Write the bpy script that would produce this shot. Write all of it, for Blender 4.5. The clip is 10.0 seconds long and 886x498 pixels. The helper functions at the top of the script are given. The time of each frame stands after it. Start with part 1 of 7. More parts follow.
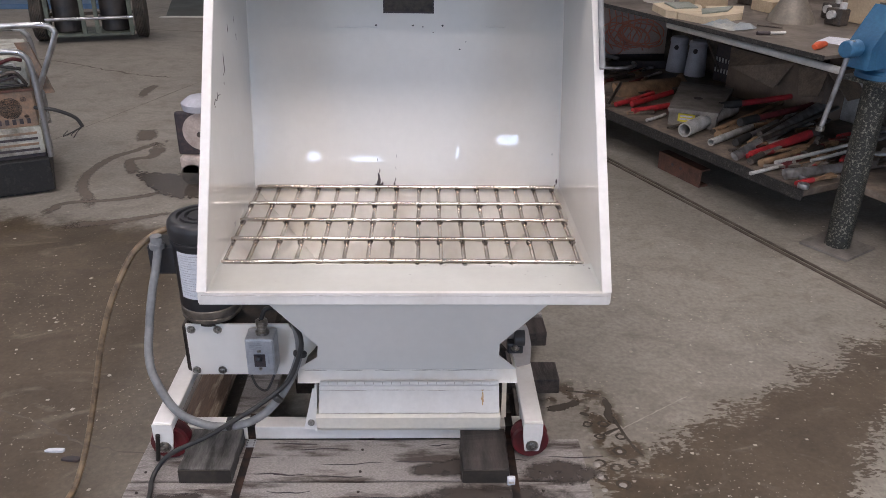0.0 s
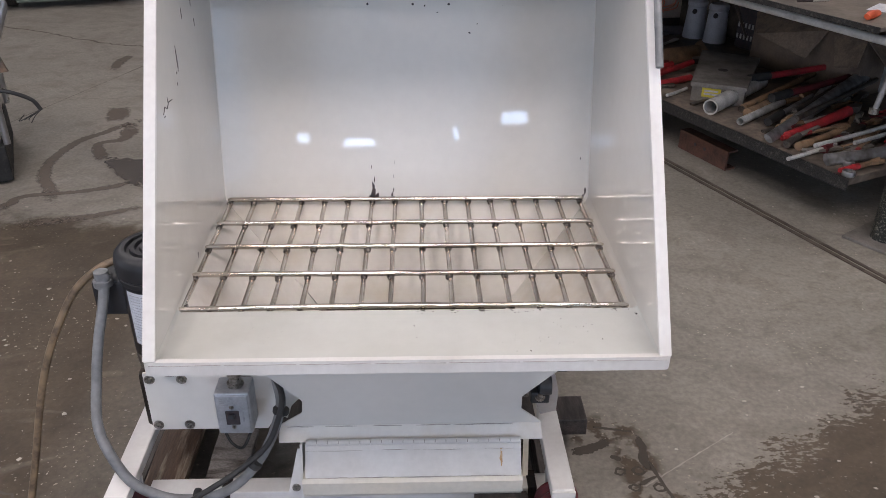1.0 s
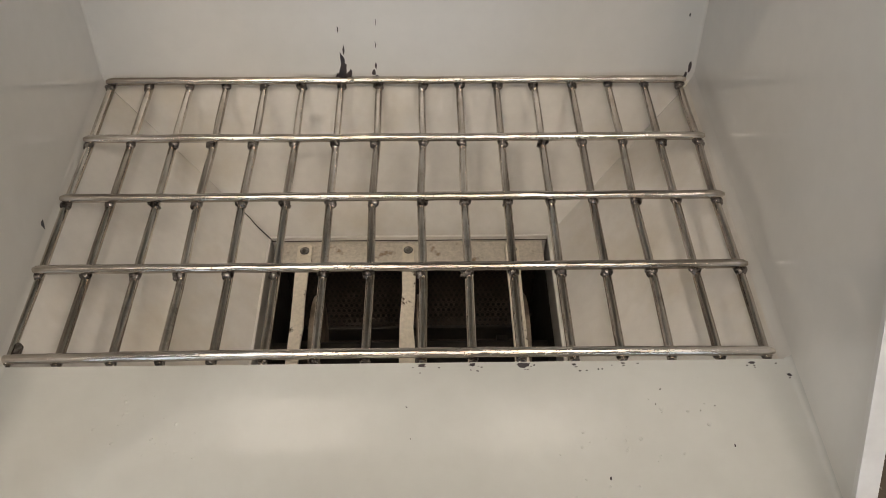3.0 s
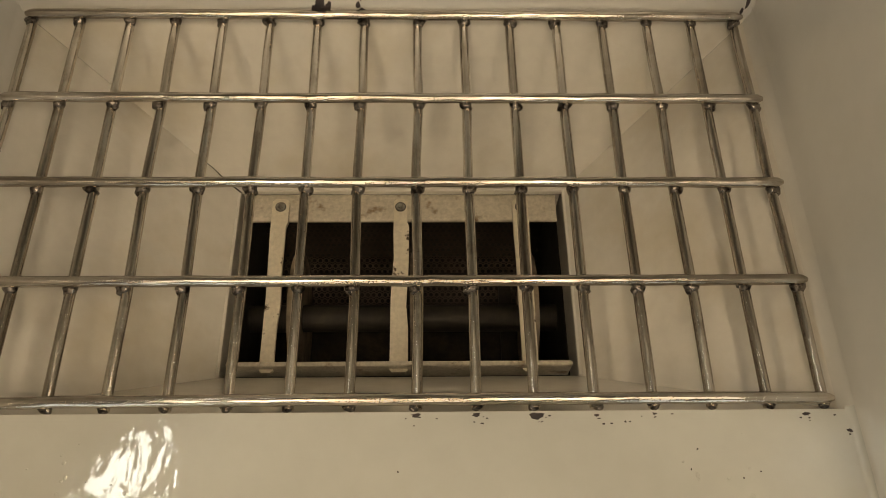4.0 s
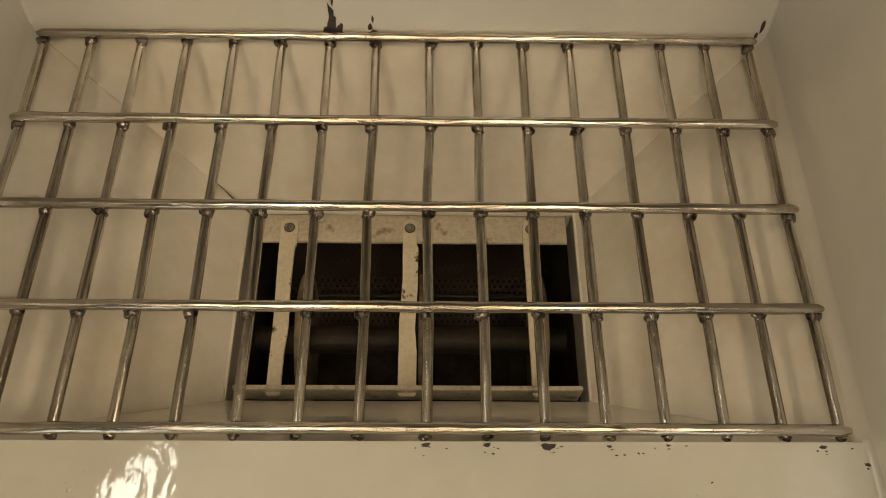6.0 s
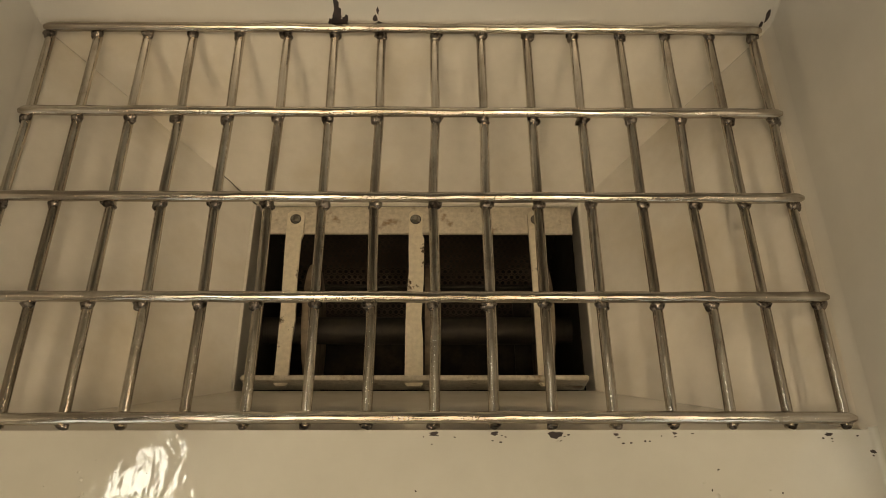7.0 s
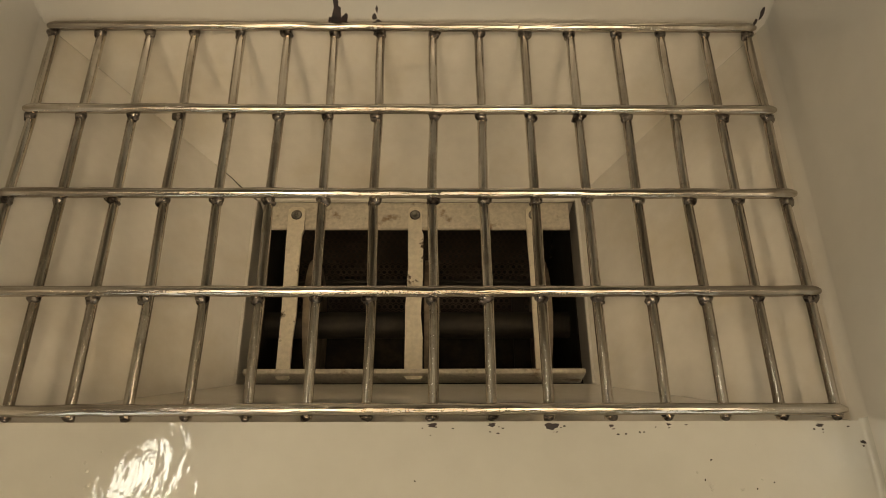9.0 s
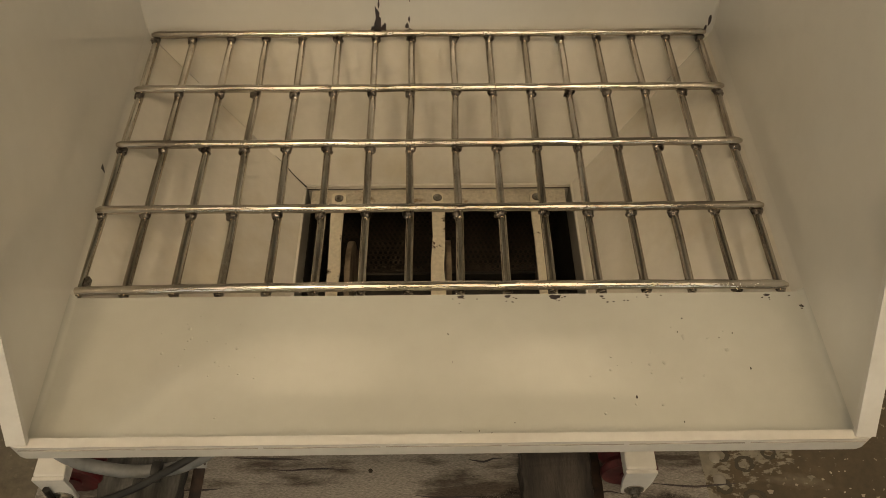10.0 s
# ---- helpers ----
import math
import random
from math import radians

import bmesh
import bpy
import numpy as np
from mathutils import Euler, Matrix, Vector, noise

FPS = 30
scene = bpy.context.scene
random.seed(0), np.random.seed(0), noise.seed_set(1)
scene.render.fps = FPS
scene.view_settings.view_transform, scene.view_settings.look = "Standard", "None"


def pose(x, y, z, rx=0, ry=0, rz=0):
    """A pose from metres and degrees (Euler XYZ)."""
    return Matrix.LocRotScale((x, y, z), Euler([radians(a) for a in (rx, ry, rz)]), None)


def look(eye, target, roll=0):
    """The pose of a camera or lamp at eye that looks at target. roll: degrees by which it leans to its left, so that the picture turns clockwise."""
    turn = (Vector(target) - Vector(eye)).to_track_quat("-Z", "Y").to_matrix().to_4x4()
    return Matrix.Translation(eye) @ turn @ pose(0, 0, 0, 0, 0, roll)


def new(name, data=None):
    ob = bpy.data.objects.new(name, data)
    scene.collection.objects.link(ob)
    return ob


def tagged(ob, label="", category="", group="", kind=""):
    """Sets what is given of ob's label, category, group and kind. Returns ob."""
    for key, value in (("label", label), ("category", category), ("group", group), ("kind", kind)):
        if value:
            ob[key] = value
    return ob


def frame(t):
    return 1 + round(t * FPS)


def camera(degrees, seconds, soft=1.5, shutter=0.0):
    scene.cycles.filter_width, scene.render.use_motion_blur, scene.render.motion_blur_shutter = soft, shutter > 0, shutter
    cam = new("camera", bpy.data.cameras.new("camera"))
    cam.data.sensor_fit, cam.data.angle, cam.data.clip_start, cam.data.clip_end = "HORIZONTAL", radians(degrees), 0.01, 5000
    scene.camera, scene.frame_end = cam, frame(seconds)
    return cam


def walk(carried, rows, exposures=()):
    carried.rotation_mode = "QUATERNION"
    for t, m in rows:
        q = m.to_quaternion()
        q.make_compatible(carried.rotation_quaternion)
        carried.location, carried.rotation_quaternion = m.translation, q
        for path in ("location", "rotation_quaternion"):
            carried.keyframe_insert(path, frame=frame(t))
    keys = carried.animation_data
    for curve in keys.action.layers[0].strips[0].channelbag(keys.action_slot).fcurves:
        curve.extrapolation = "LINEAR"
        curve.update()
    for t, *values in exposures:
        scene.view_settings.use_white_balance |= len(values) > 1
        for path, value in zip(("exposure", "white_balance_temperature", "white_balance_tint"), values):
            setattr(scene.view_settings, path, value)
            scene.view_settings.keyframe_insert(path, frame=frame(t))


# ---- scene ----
cam = camera(58.4, 10.0, soft=0.25)
PATH = [
    (0, (0.044, -1.492, 1.344), (0.092, 0.306, 0.47), 0.8),
    (0.5, (0.018, -1.339, 1.34), (0.073, 0.446, 0.439), 0.8),
    (1, (0.024, -1.133, 1.326), (0.085, 0.617, 0.359), 0.5),
    (1.5, (0.043, -0.915, 1.309), (0.105, 0.775, 0.241), 0.5),
    (2, (0.033, -0.747, 1.288), (0.096, 0.834, 0.065), 0.8),
    (2.5, (0.021, -0.568, 1.28), (0.077, 0.866, -0.113), 0.8),
    (2.7, (0.039, -0.508, 1.273), (0.074, 0.86, -0.185), 0.3),
    (3.8, (0.036, -0.219, 1.234), (0.088, 0.774, -0.501), 2.4),
    (4, (0.036, -0.192, 1.232), (0.087, 0.728, -0.543), 2.7),
    (4.5, (0.037, -0.174, 1.232), (0.084, 0.702, -0.565), 3.0),
    (5, (0.035, -0.172, 1.232), (0.076, 0.741, -0.547), 2.8),
    (5.5, (0.033, -0.175, 1.23), (0.074, 0.775, -0.529), 2.7),
    (7, (0.028, -0.181, 1.233), (0.057, 0.75, -0.538), 1.7),
    (7.5, (0.028, -0.173, 1.237), (0.06, 0.738, -0.543), 1.9),
    (8, (0.029, -0.176, 1.239), (0.059, 0.734, -0.542), 1.6),
    (8.5, (0.029, -0.179, 1.24), (0.059, 0.733, -0.54), 1.7),
    (9, (0.03, -0.187, 1.244), (0.057, 0.733, -0.531), 1.5),
    (9.5, (0.023, -0.272, 1.266), (0.053, 0.741, -0.458), 1.4),
    (9.8, (0.003, -0.386, 1.285), (0.039, 0.739, -0.368), 1.0),
    (10, (0.003, -0.476, 1.291), (0.024, 0.724, -0.309), 0.3),
]
walk(cam, [(t, look(eye, target, roll)) for t, eye, target, roll in PATH],
     [(0.0, -1.39, 6480, 20), (1.0, -1.52, 6450, 19), (1.5, -1.70, 6450, 18), (2.0, -1.87, 6500, 16), (2.7, -2.00, 6700, 14), (3.8, -2.33, 10300, 11), (4.3, -2.40, 11000, 10), (5.5, -2.41, 11700, 11), (9.0, -2.42, 11700, 11), (10.0, -2.50, 11700, 11)])

# ---- world and lights ----
world = bpy.data.worlds.new("world")
scene.world = world
world.use_nodes = True
sky = world.node_tree.nodes.new("ShaderNodeTexSky")
sky.sky_type, sky.sun_disc = "NISHITA", False
sky.sun_elevation, sky.sun_rotation = radians(40), radians(200)
bg = world.node_tree.nodes["Background"]
world.node_tree.links.new(sky.outputs[0], bg.inputs[0])
bg.inputs[1].default_value = 0.10


def area(name, at, aim, sx, sy, watts, colour):
    """A soft lamp in an opening or a fixture."""
    data = bpy.data.lights.new(name, "AREA")
    data.shape, data.size, data.size_y, data.energy, data.color = "RECTANGLE", sx, sy, watts, colour
    ob = new(name, data)
    ob.matrix_world = look(at, aim)
    return ob


DAY, LAMP = (0.54, 0.745, 1.0), (1.0, 0.945, 0.885)
COOL = (0.66, 0.82, 1.0)
ROOM = (-7.0, 8.0, -11.0, 9.5, 5.6)  # x0, x1, y0, y1, height
# front daylight, split over two unseen doorways to keep both sides even
DOORS = [(-6.1, -3.4, 0.0, 3.8), (3.4, 6.1, 0.0, 3.8)]
for x0, x1, z0, z1 in DOORS:
    area("unseen_door_daylight", ((x0 + x1) / 2, -10.95, 1.9), ((x0 + x1) / 4, 0, 1.0), x1 - x0 - 0.1, z1 - 0.1, 600, DAY)
WEST_FILL = (-2.6, 1.4, 0.0, 3.0)  # y0, y1, z0, z1 of an unseen west doorway, added to light the bench
area("unseen_door_daylight", (ROOM[0] + 0.05, (WEST_FILL[0] + WEST_FILL[1]) / 2, 1.5), (0, 0.5, 0.6), WEST_FILL[1] - WEST_FILL[0] - 0.1, WEST_FILL[3] - 0.1, 110, (0.80, 0.88, 1.0))
# x, y, width, depth, watts; fixtures unseen, most added to balance the light
# first and fifth fit rod shadows and apron glint; last lifts the bench
LAMPS = [(-3.7, -0.2, 0.50, 0.56, 200), (-0.9, -2.3, 1.0, 2.4, 150), (0.9, -2.3, 1.0, 2.4, 85), (2.8, -2.6, 1.2, 2.0, 60), (-1.92, 1.02, 0.60, 0.52, 30), (0.0, -7.5, 3.0, 1.2, 150), (-3.6, 5.0, 1.2, 0.6, 160), (3.6, 4.2, 1.2, 0.6, 150), (3.3, 1.0, 1.2, 0.6, 110)]
for lx, ly, lw, ld, watts in LAMPS:
    area("unseen_roof_lamp", (lx, ly, 4.93), (lx, ly, 0), lw - 0.1, ld - 0.1, watts, COOL if ld < 0.55 else LAMP)

# ---- materials ----


def nodes_of(name):
    m = bpy.data.materials.new(name)
    m.use_nodes = True
    return m, m.node_tree.nodes, m.node_tree.links, m.node_tree.nodes["Principled BSDF"]


def link_noise(n, l, vec, scale, detail=4.0, rough=0.55):
    t = n.new("ShaderNodeTexNoise")
    t.inputs["Scale"].default_value, t.inputs["Detail"].default_value, t.inputs["Roughness"].default_value = scale, detail, rough
    l.new(vec, t.inputs["Vector"])
    return t.outputs["Fac"]


def ramp(n, l, fac, a, b, ca, cb):
    r = n.new("ShaderNodeValToRGB")
    r.color_ramp.elements[0].position, r.color_ramp.elements[1].position = a, b
    r.color_ramp.elements[0].color, r.color_ramp.elements[1].color = (*ca, 1), (*cb, 1)
    l.new(fac, r.inputs[0])
    return r.outputs[0]


def blend(n, l, fac, a, b):
    m = n.new("ShaderNodeMix")
    m.data_type = "RGBA"
    l.new(fac, m.inputs[0])
    for s, v in ((m.inputs[6], a), (m.inputs[7], b)):
        if isinstance(v, tuple):
            s.default_value = (*v, 1)
        else:
            l.new(v, s)
    return m.outputs[2]


def arith(n, l, op, a, b, clamp=False):
    m = n.new("ShaderNodeMath")
    m.operation, m.use_clamp = op, clamp
    for s, v in zip(m.inputs, (a, b)):
        if isinstance(v, (int, float)):
            s.default_value = v
        else:
            l.new(v, s)
    return m.outputs[0]


def coords(n, l, stretch=(1, 1, 1), vary=False):
    c = n.new("ShaderNodeTexCoord")
    mp = n.new("ShaderNodeMapping")
    mp.inputs["Scale"].default_value = stretch
    l.new(c.outputs["Object"], mp.inputs["Vector"])
    if vary:
        i = n.new("ShaderNodeObjectInfo")
        k = n.new("ShaderNodeVectorMath")
        k.operation = "SCALE"
        k.inputs[0].default_value = (7.0, 3.0, 5.0)
        l.new(i.outputs["Random"], k.inputs["Scale"])
        l.new(k.outputs[0], mp.inputs["Location"])
    return mp.outputs[0]


def surface(name, base, second, rough=(0.4, 0.6), metal=0.0, big=3.0, fine=120.0, bump=0.1, mix=(0.4, 0.65),
            stretch=(1, 1, 1), vary=False, grain=0.15, coat=0.0, spec=0.5, dist=0.001, peel=0.0):
    """A painted, wooden, plastic or metal surface: a base colour, a second colour in patches, grain, gloss that varies, fine relief."""
    m, n, l, p = nodes_of(name)
    vec = coords(n, l, stretch, vary)
    a, b = link_noise(n, l, vec, big, 5.0, 0.6), link_noise(n, l, vec, fine, 3.0)
    col = blend(n, l, ramp(n, l, a, mix[0], mix[1], (0, 0, 0), (1, 1, 1)), base, second)
    dark = n.new("ShaderNodeMix")
    dark.data_type, dark.blend_type = "RGBA", "MULTIPLY"
    dark.inputs[0].default_value = grain
    l.new(col, dark.inputs[6])
    l.new(ramp(n, l, b, 0.3, 0.7, (0.35, 0.35, 0.35), (1.15, 1.15, 1.15)), dark.inputs[7])
    l.new(dark.outputs[2], p.inputs["Base Color"])
    r = n.new("ShaderNodeMapRange")
    r.inputs["To Min"].default_value, r.inputs["To Max"].default_value = rough
    r.inputs["From Min"].default_value, r.inputs["From Max"].default_value = 0.3, 0.7
    l.new(a, r.inputs["Value"])
    l.new(r.outputs[0], p.inputs["Roughness"])
    p.inputs["Metallic"].default_value = metal
    p.inputs["Specular IOR Level"].default_value = spec
    p.inputs["Coat Weight"].default_value, p.inputs["Coat Roughness"].default_value = coat, 0.03
    p.inputs["Coat IOR"].default_value = 1.6
    bp = n.new("ShaderNodeBump")
    bp.inputs["Strength"].default_value, bp.inputs["Distance"].default_value = bump, dist
    l.new(b, bp.inputs["Height"])
    l.new(bp.outputs[0], p.inputs["Normal"])
    if peel:
        pb = n.new("ShaderNodeBump")
        pb.inputs["Strength"].default_value, pb.inputs["Distance"].default_value = 1.0, peel
        l.new(link_noise(n, l, coords(n, l, (1, 0.6, 1)), 95, 2.5, 0.55), pb.inputs["Height"])
        l.new(pb.outputs[0], p.inputs["Coat Normal"])
    return m


def glow(name, colour, power):
    m, n, l, p = nodes_of(name)
    p.inputs["Base Color"].default_value = (0.8, 0.8, 0.8, 1)
    p.inputs["Emission Color"].default_value, p.inputs["Emission Strength"].default_value = (*colour, 1), power
    return m


PAINT = surface("white_gloss_paint", (0.76, 0.74, 0.70), (0.71, 0.69, 0.64), (0.32, 0.42), big=2.2, fine=45, bump=0.02, grain=0.04, coat=1.0)
# the hopper's white paint, darkened: the apron's shade is put into the base
APRON_SHADED = surface("wet_shaded_white_gloss_paint", (0.60, 0.605, 0.57), (0.55, 0.55, 0.51), (0.34, 0.44), big=3.2, fine=45, bump=0.02, grain=0.05, coat=1.0, peel=0.00034)
PAINT_DULL = surface("white_frame_paint", (0.71, 0.70, 0.68), (0.63, 0.61, 0.58), (0.3, 0.45), big=6, fine=90, bump=0.06, grain=0.08)
CREAM = surface("yellowed_white_paint", (0.70, 0.655, 0.56), (0.68, 0.65, 0.58), (0.3, 0.45), big=9, fine=90, bump=0.08, grain=0.1)
def rod_steel(name, stretch):
    """Polished steel rod: streaks along its length, brown heat tint beside the welds."""
    m, n, l, p = nodes_of(name)
    vec = coords(n, l, stretch)
    streak, patch, fine = link_noise(n, l, vec, 42, 4.0, 0.6), link_noise(n, l, coords(n, l), 24, 5.0, 0.65), link_noise(n, l, vec, 210, 3.0)
    col = blend(n, l, ramp(n, l, streak, 0.36, 0.62, (0, 0, 0), (1, 1, 1)), (0.34, 0.295, 0.25), (0.74, 0.69, 0.63))
    col = blend(n, l, ramp(n, l, patch, 0.52, 0.68, (0, 0, 0), (0.6, 0.6, 0.6)), col, (0.30, 0.25, 0.205))
    heat = n.new("ShaderNodeAttribute")
    heat.attribute_name = "heat"
    tint = arith(n, l, "MULTIPLY", heat.outputs["Fac"], arith(n, l, "ADD", 0.75, patch), True)
    col = blend(n, l, tint, col, (0.03, 0.022, 0.017))
    l.new(col, p.inputs["Base Color"])
    p.inputs["Metallic"].default_value = 1.0
    l.new(arith(n, l, "ADD", arith(n, l, "MULTIPLY", tint, 0.22), arith(n, l, "ADD", 0.04, arith(n, l, "MULTIPLY", patch, 0.30))), p.inputs["Roughness"])
    bp = n.new("ShaderNodeBump")
    bp.inputs["Strength"].default_value, bp.inputs["Distance"].default_value = 0.45, 0.0012
    l.new(streak, bp.inputs["Height"])
    bf = n.new("ShaderNodeBump")
    bf.inputs["Strength"].default_value, bf.inputs["Distance"].default_value = 0.6, 0.0006
    l.new(fine, bf.inputs["Height"])
    l.new(bp.outputs[0], bf.inputs["Normal"])
    l.new(bf.outputs[0], p.inputs["Normal"])
    return m


BAR_X, BAR_Y = rod_steel("polished_cross_rod_steel", (0.10, 2.6, 2.6)), rod_steel("polished_long_rod_steel", (2.6, 0.10, 2.6))
WELD = surface("weld_metal", (0.30, 0.27, 0.25), (0.035, 0.028, 0.024), (0.18, 0.42), metal=1.0, big=120, fine=420, bump=0.7, grain=0.5, mix=(0.42, 0.6))
ROTOR = surface("worn_rotor_paint", (0.80, 0.725, 0.60), (0.10, 0.06, 0.035), (0.25, 0.5), big=34, fine=200, bump=0.5, grain=0.2, mix=(0.62, 0.67))
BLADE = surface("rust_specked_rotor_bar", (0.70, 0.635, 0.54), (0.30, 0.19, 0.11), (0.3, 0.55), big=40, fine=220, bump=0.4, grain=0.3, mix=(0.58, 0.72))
# discs in a darker brown than the straps
DISC = surface("brown_disc", (0.34, 0.27, 0.20), (0.12, 0.085, 0.06), (0.4, 0.6), big=20, fine=180, bump=0.3, grain=0.3)
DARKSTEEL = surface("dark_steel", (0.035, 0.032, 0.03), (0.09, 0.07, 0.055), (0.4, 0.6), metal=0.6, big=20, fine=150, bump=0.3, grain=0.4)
CHIP = surface("bare_dark_chip", (0.035, 0.03, 0.035), (0.07, 0.05, 0.05), (0.5, 0.7), big=60, fine=300, bump=0.3)
GALV = surface("galvanised_box_metal", (0.50, 0.52, 0.55), (0.40, 0.42, 0.45), (0.35, 0.5), metal=0.45, big=35, fine=200, bump=0.1)
ZINC = surface("zinc_bolt", (0.46, 0.45, 0.42), (0.22, 0.2, 0.18), (0.25, 0.4), metal=1.0, big=120, fine=300, bump=0.1)
BLACK = surface("black_motor_paint", (0.018, 0.019, 0.022), (0.03, 0.03, 0.033), (0.35, 0.5), big=12, fine=150, bump=0.12)
RUBBER = surface("black_rubber", (0.015, 0.015, 0.016), (0.035, 0.034, 0.032), (0.45, 0.65), big=30, fine=150, bump=0.1)
PAPER = surface("printed_paper", (0.68, 0.70, 0.74), (0.55, 0.58, 0.64), (0.5, 0.6), big=50, fine=350, bump=0.02, grain=0.2)
INK = surface("grey_print", (0.36, 0.37, 0.40), (0.5, 0.51, 0.54), (0.5, 0.6), big=50, fine=200, bump=0.02)
BRONZE = surface("brown_gear_case", (0.22, 0.19, 0.16), (0.10, 0.085, 0.07), (0.3, 0.5), metal=0.5, big=25, fine=180, bump=0.15)
RED = surface("red_urethane", (0.14, 0.012, 0.017), (0.06, 0.010, 0.012), (0.3, 0.5), big=18, fine=160, bump=0.12)
CONDUIT = surface("grey_conduit", (0.21, 0.215, 0.22), (0.14, 0.145, 0.15), (0.4, 0.55), big=25, fine=120, bump=0.15)
TANHOSE = surface("tan_rubber_hose", (0.21, 0.145, 0.085), (0.075, 0.052, 0.034), (0.4, 0.6), big=26, fine=120, bump=0.2, mix=(0.42, 0.64))
WOOD = surface("weathered_grey_wood", (0.40, 0.37, 0.35), (0.11, 0.088, 0.075), (0.55, 0.85), big=2.4, fine=95, bump=1.0, mix=(0.51, 0.64), stretch=(2.2, 10, 10), vary=True, grain=0.8, dist=0.003)
WOOD_Y = surface("dark_wet_wood", (0.10, 0.085, 0.075), (0.045, 0.038, 0.034), (0.4, 0.7), big=4, fine=34, bump=0.5, stretch=(9, 1.5, 9), vary=True, grain=0.5, dist=0.002)
WOOD_BLOCK = surface("dark_block_wood", (0.115, 0.11, 0.105), (0.03, 0.028, 0.026), (0.5, 0.8), big=4, fine=34, bump=0.5, stretch=(9, 1.5, 9), vary=True, grain=0.55, dist=0.002)
WOOD_WET = surface("soaked_dark_wood", (0.060, 0.047, 0.042), (0.02, 0.017, 0.016), (0.3, 0.6), big=4, fine=40, bump=0.6, stretch=(9, 1.5, 9), vary=True, grain=0.5, dist=0.002)
WOOD_BROWN = surface("brown_stained_plank", (0.12, 0.075, 0.05), (0.30, 0.25, 0.19), (0.5, 0.8), big=4, fine=34, bump=0.5, stretch=(9, 1.2, 9), vary=True, grain=0.5, mix=(0.5, 0.6), dist=0.002)
STRAP = surface("black_steel_strap", (0.03, 0.028, 0.027), (0.10, 0.06, 0.045), (0.3, 0.5), metal=0.7, big=20, fine=150, bump=0.1)
TRACK = surface("worn_track_steel", (0.14, 0.11, 0.09), (0.07, 0.055, 0.045), (0.4, 0.6), metal=0.3, big=8, fine=110, bump=0.3, grain=0.4)
WALLMAT = surface("cladding_paint", (0.55, 0.56, 0.56), (0.46, 0.47, 0.47), (0.5, 0.7), big=0.6, fine=20, bump=0.1)
ROOFMAT = surface("roof_sheet", (0.20, 0.215, 0.24), (0.15, 0.165, 0.19), (0.5, 0.7), big=0.5, fine=20, bump=0.1)
GLOW = glow("lamp_diffuser", LAMP, 22.0)
GLOW_BRIGHT = glow("bright_lamp_diffuser", COOL, 48.0)
PANE = glow("sky_backdrop", DAY, 34.0)


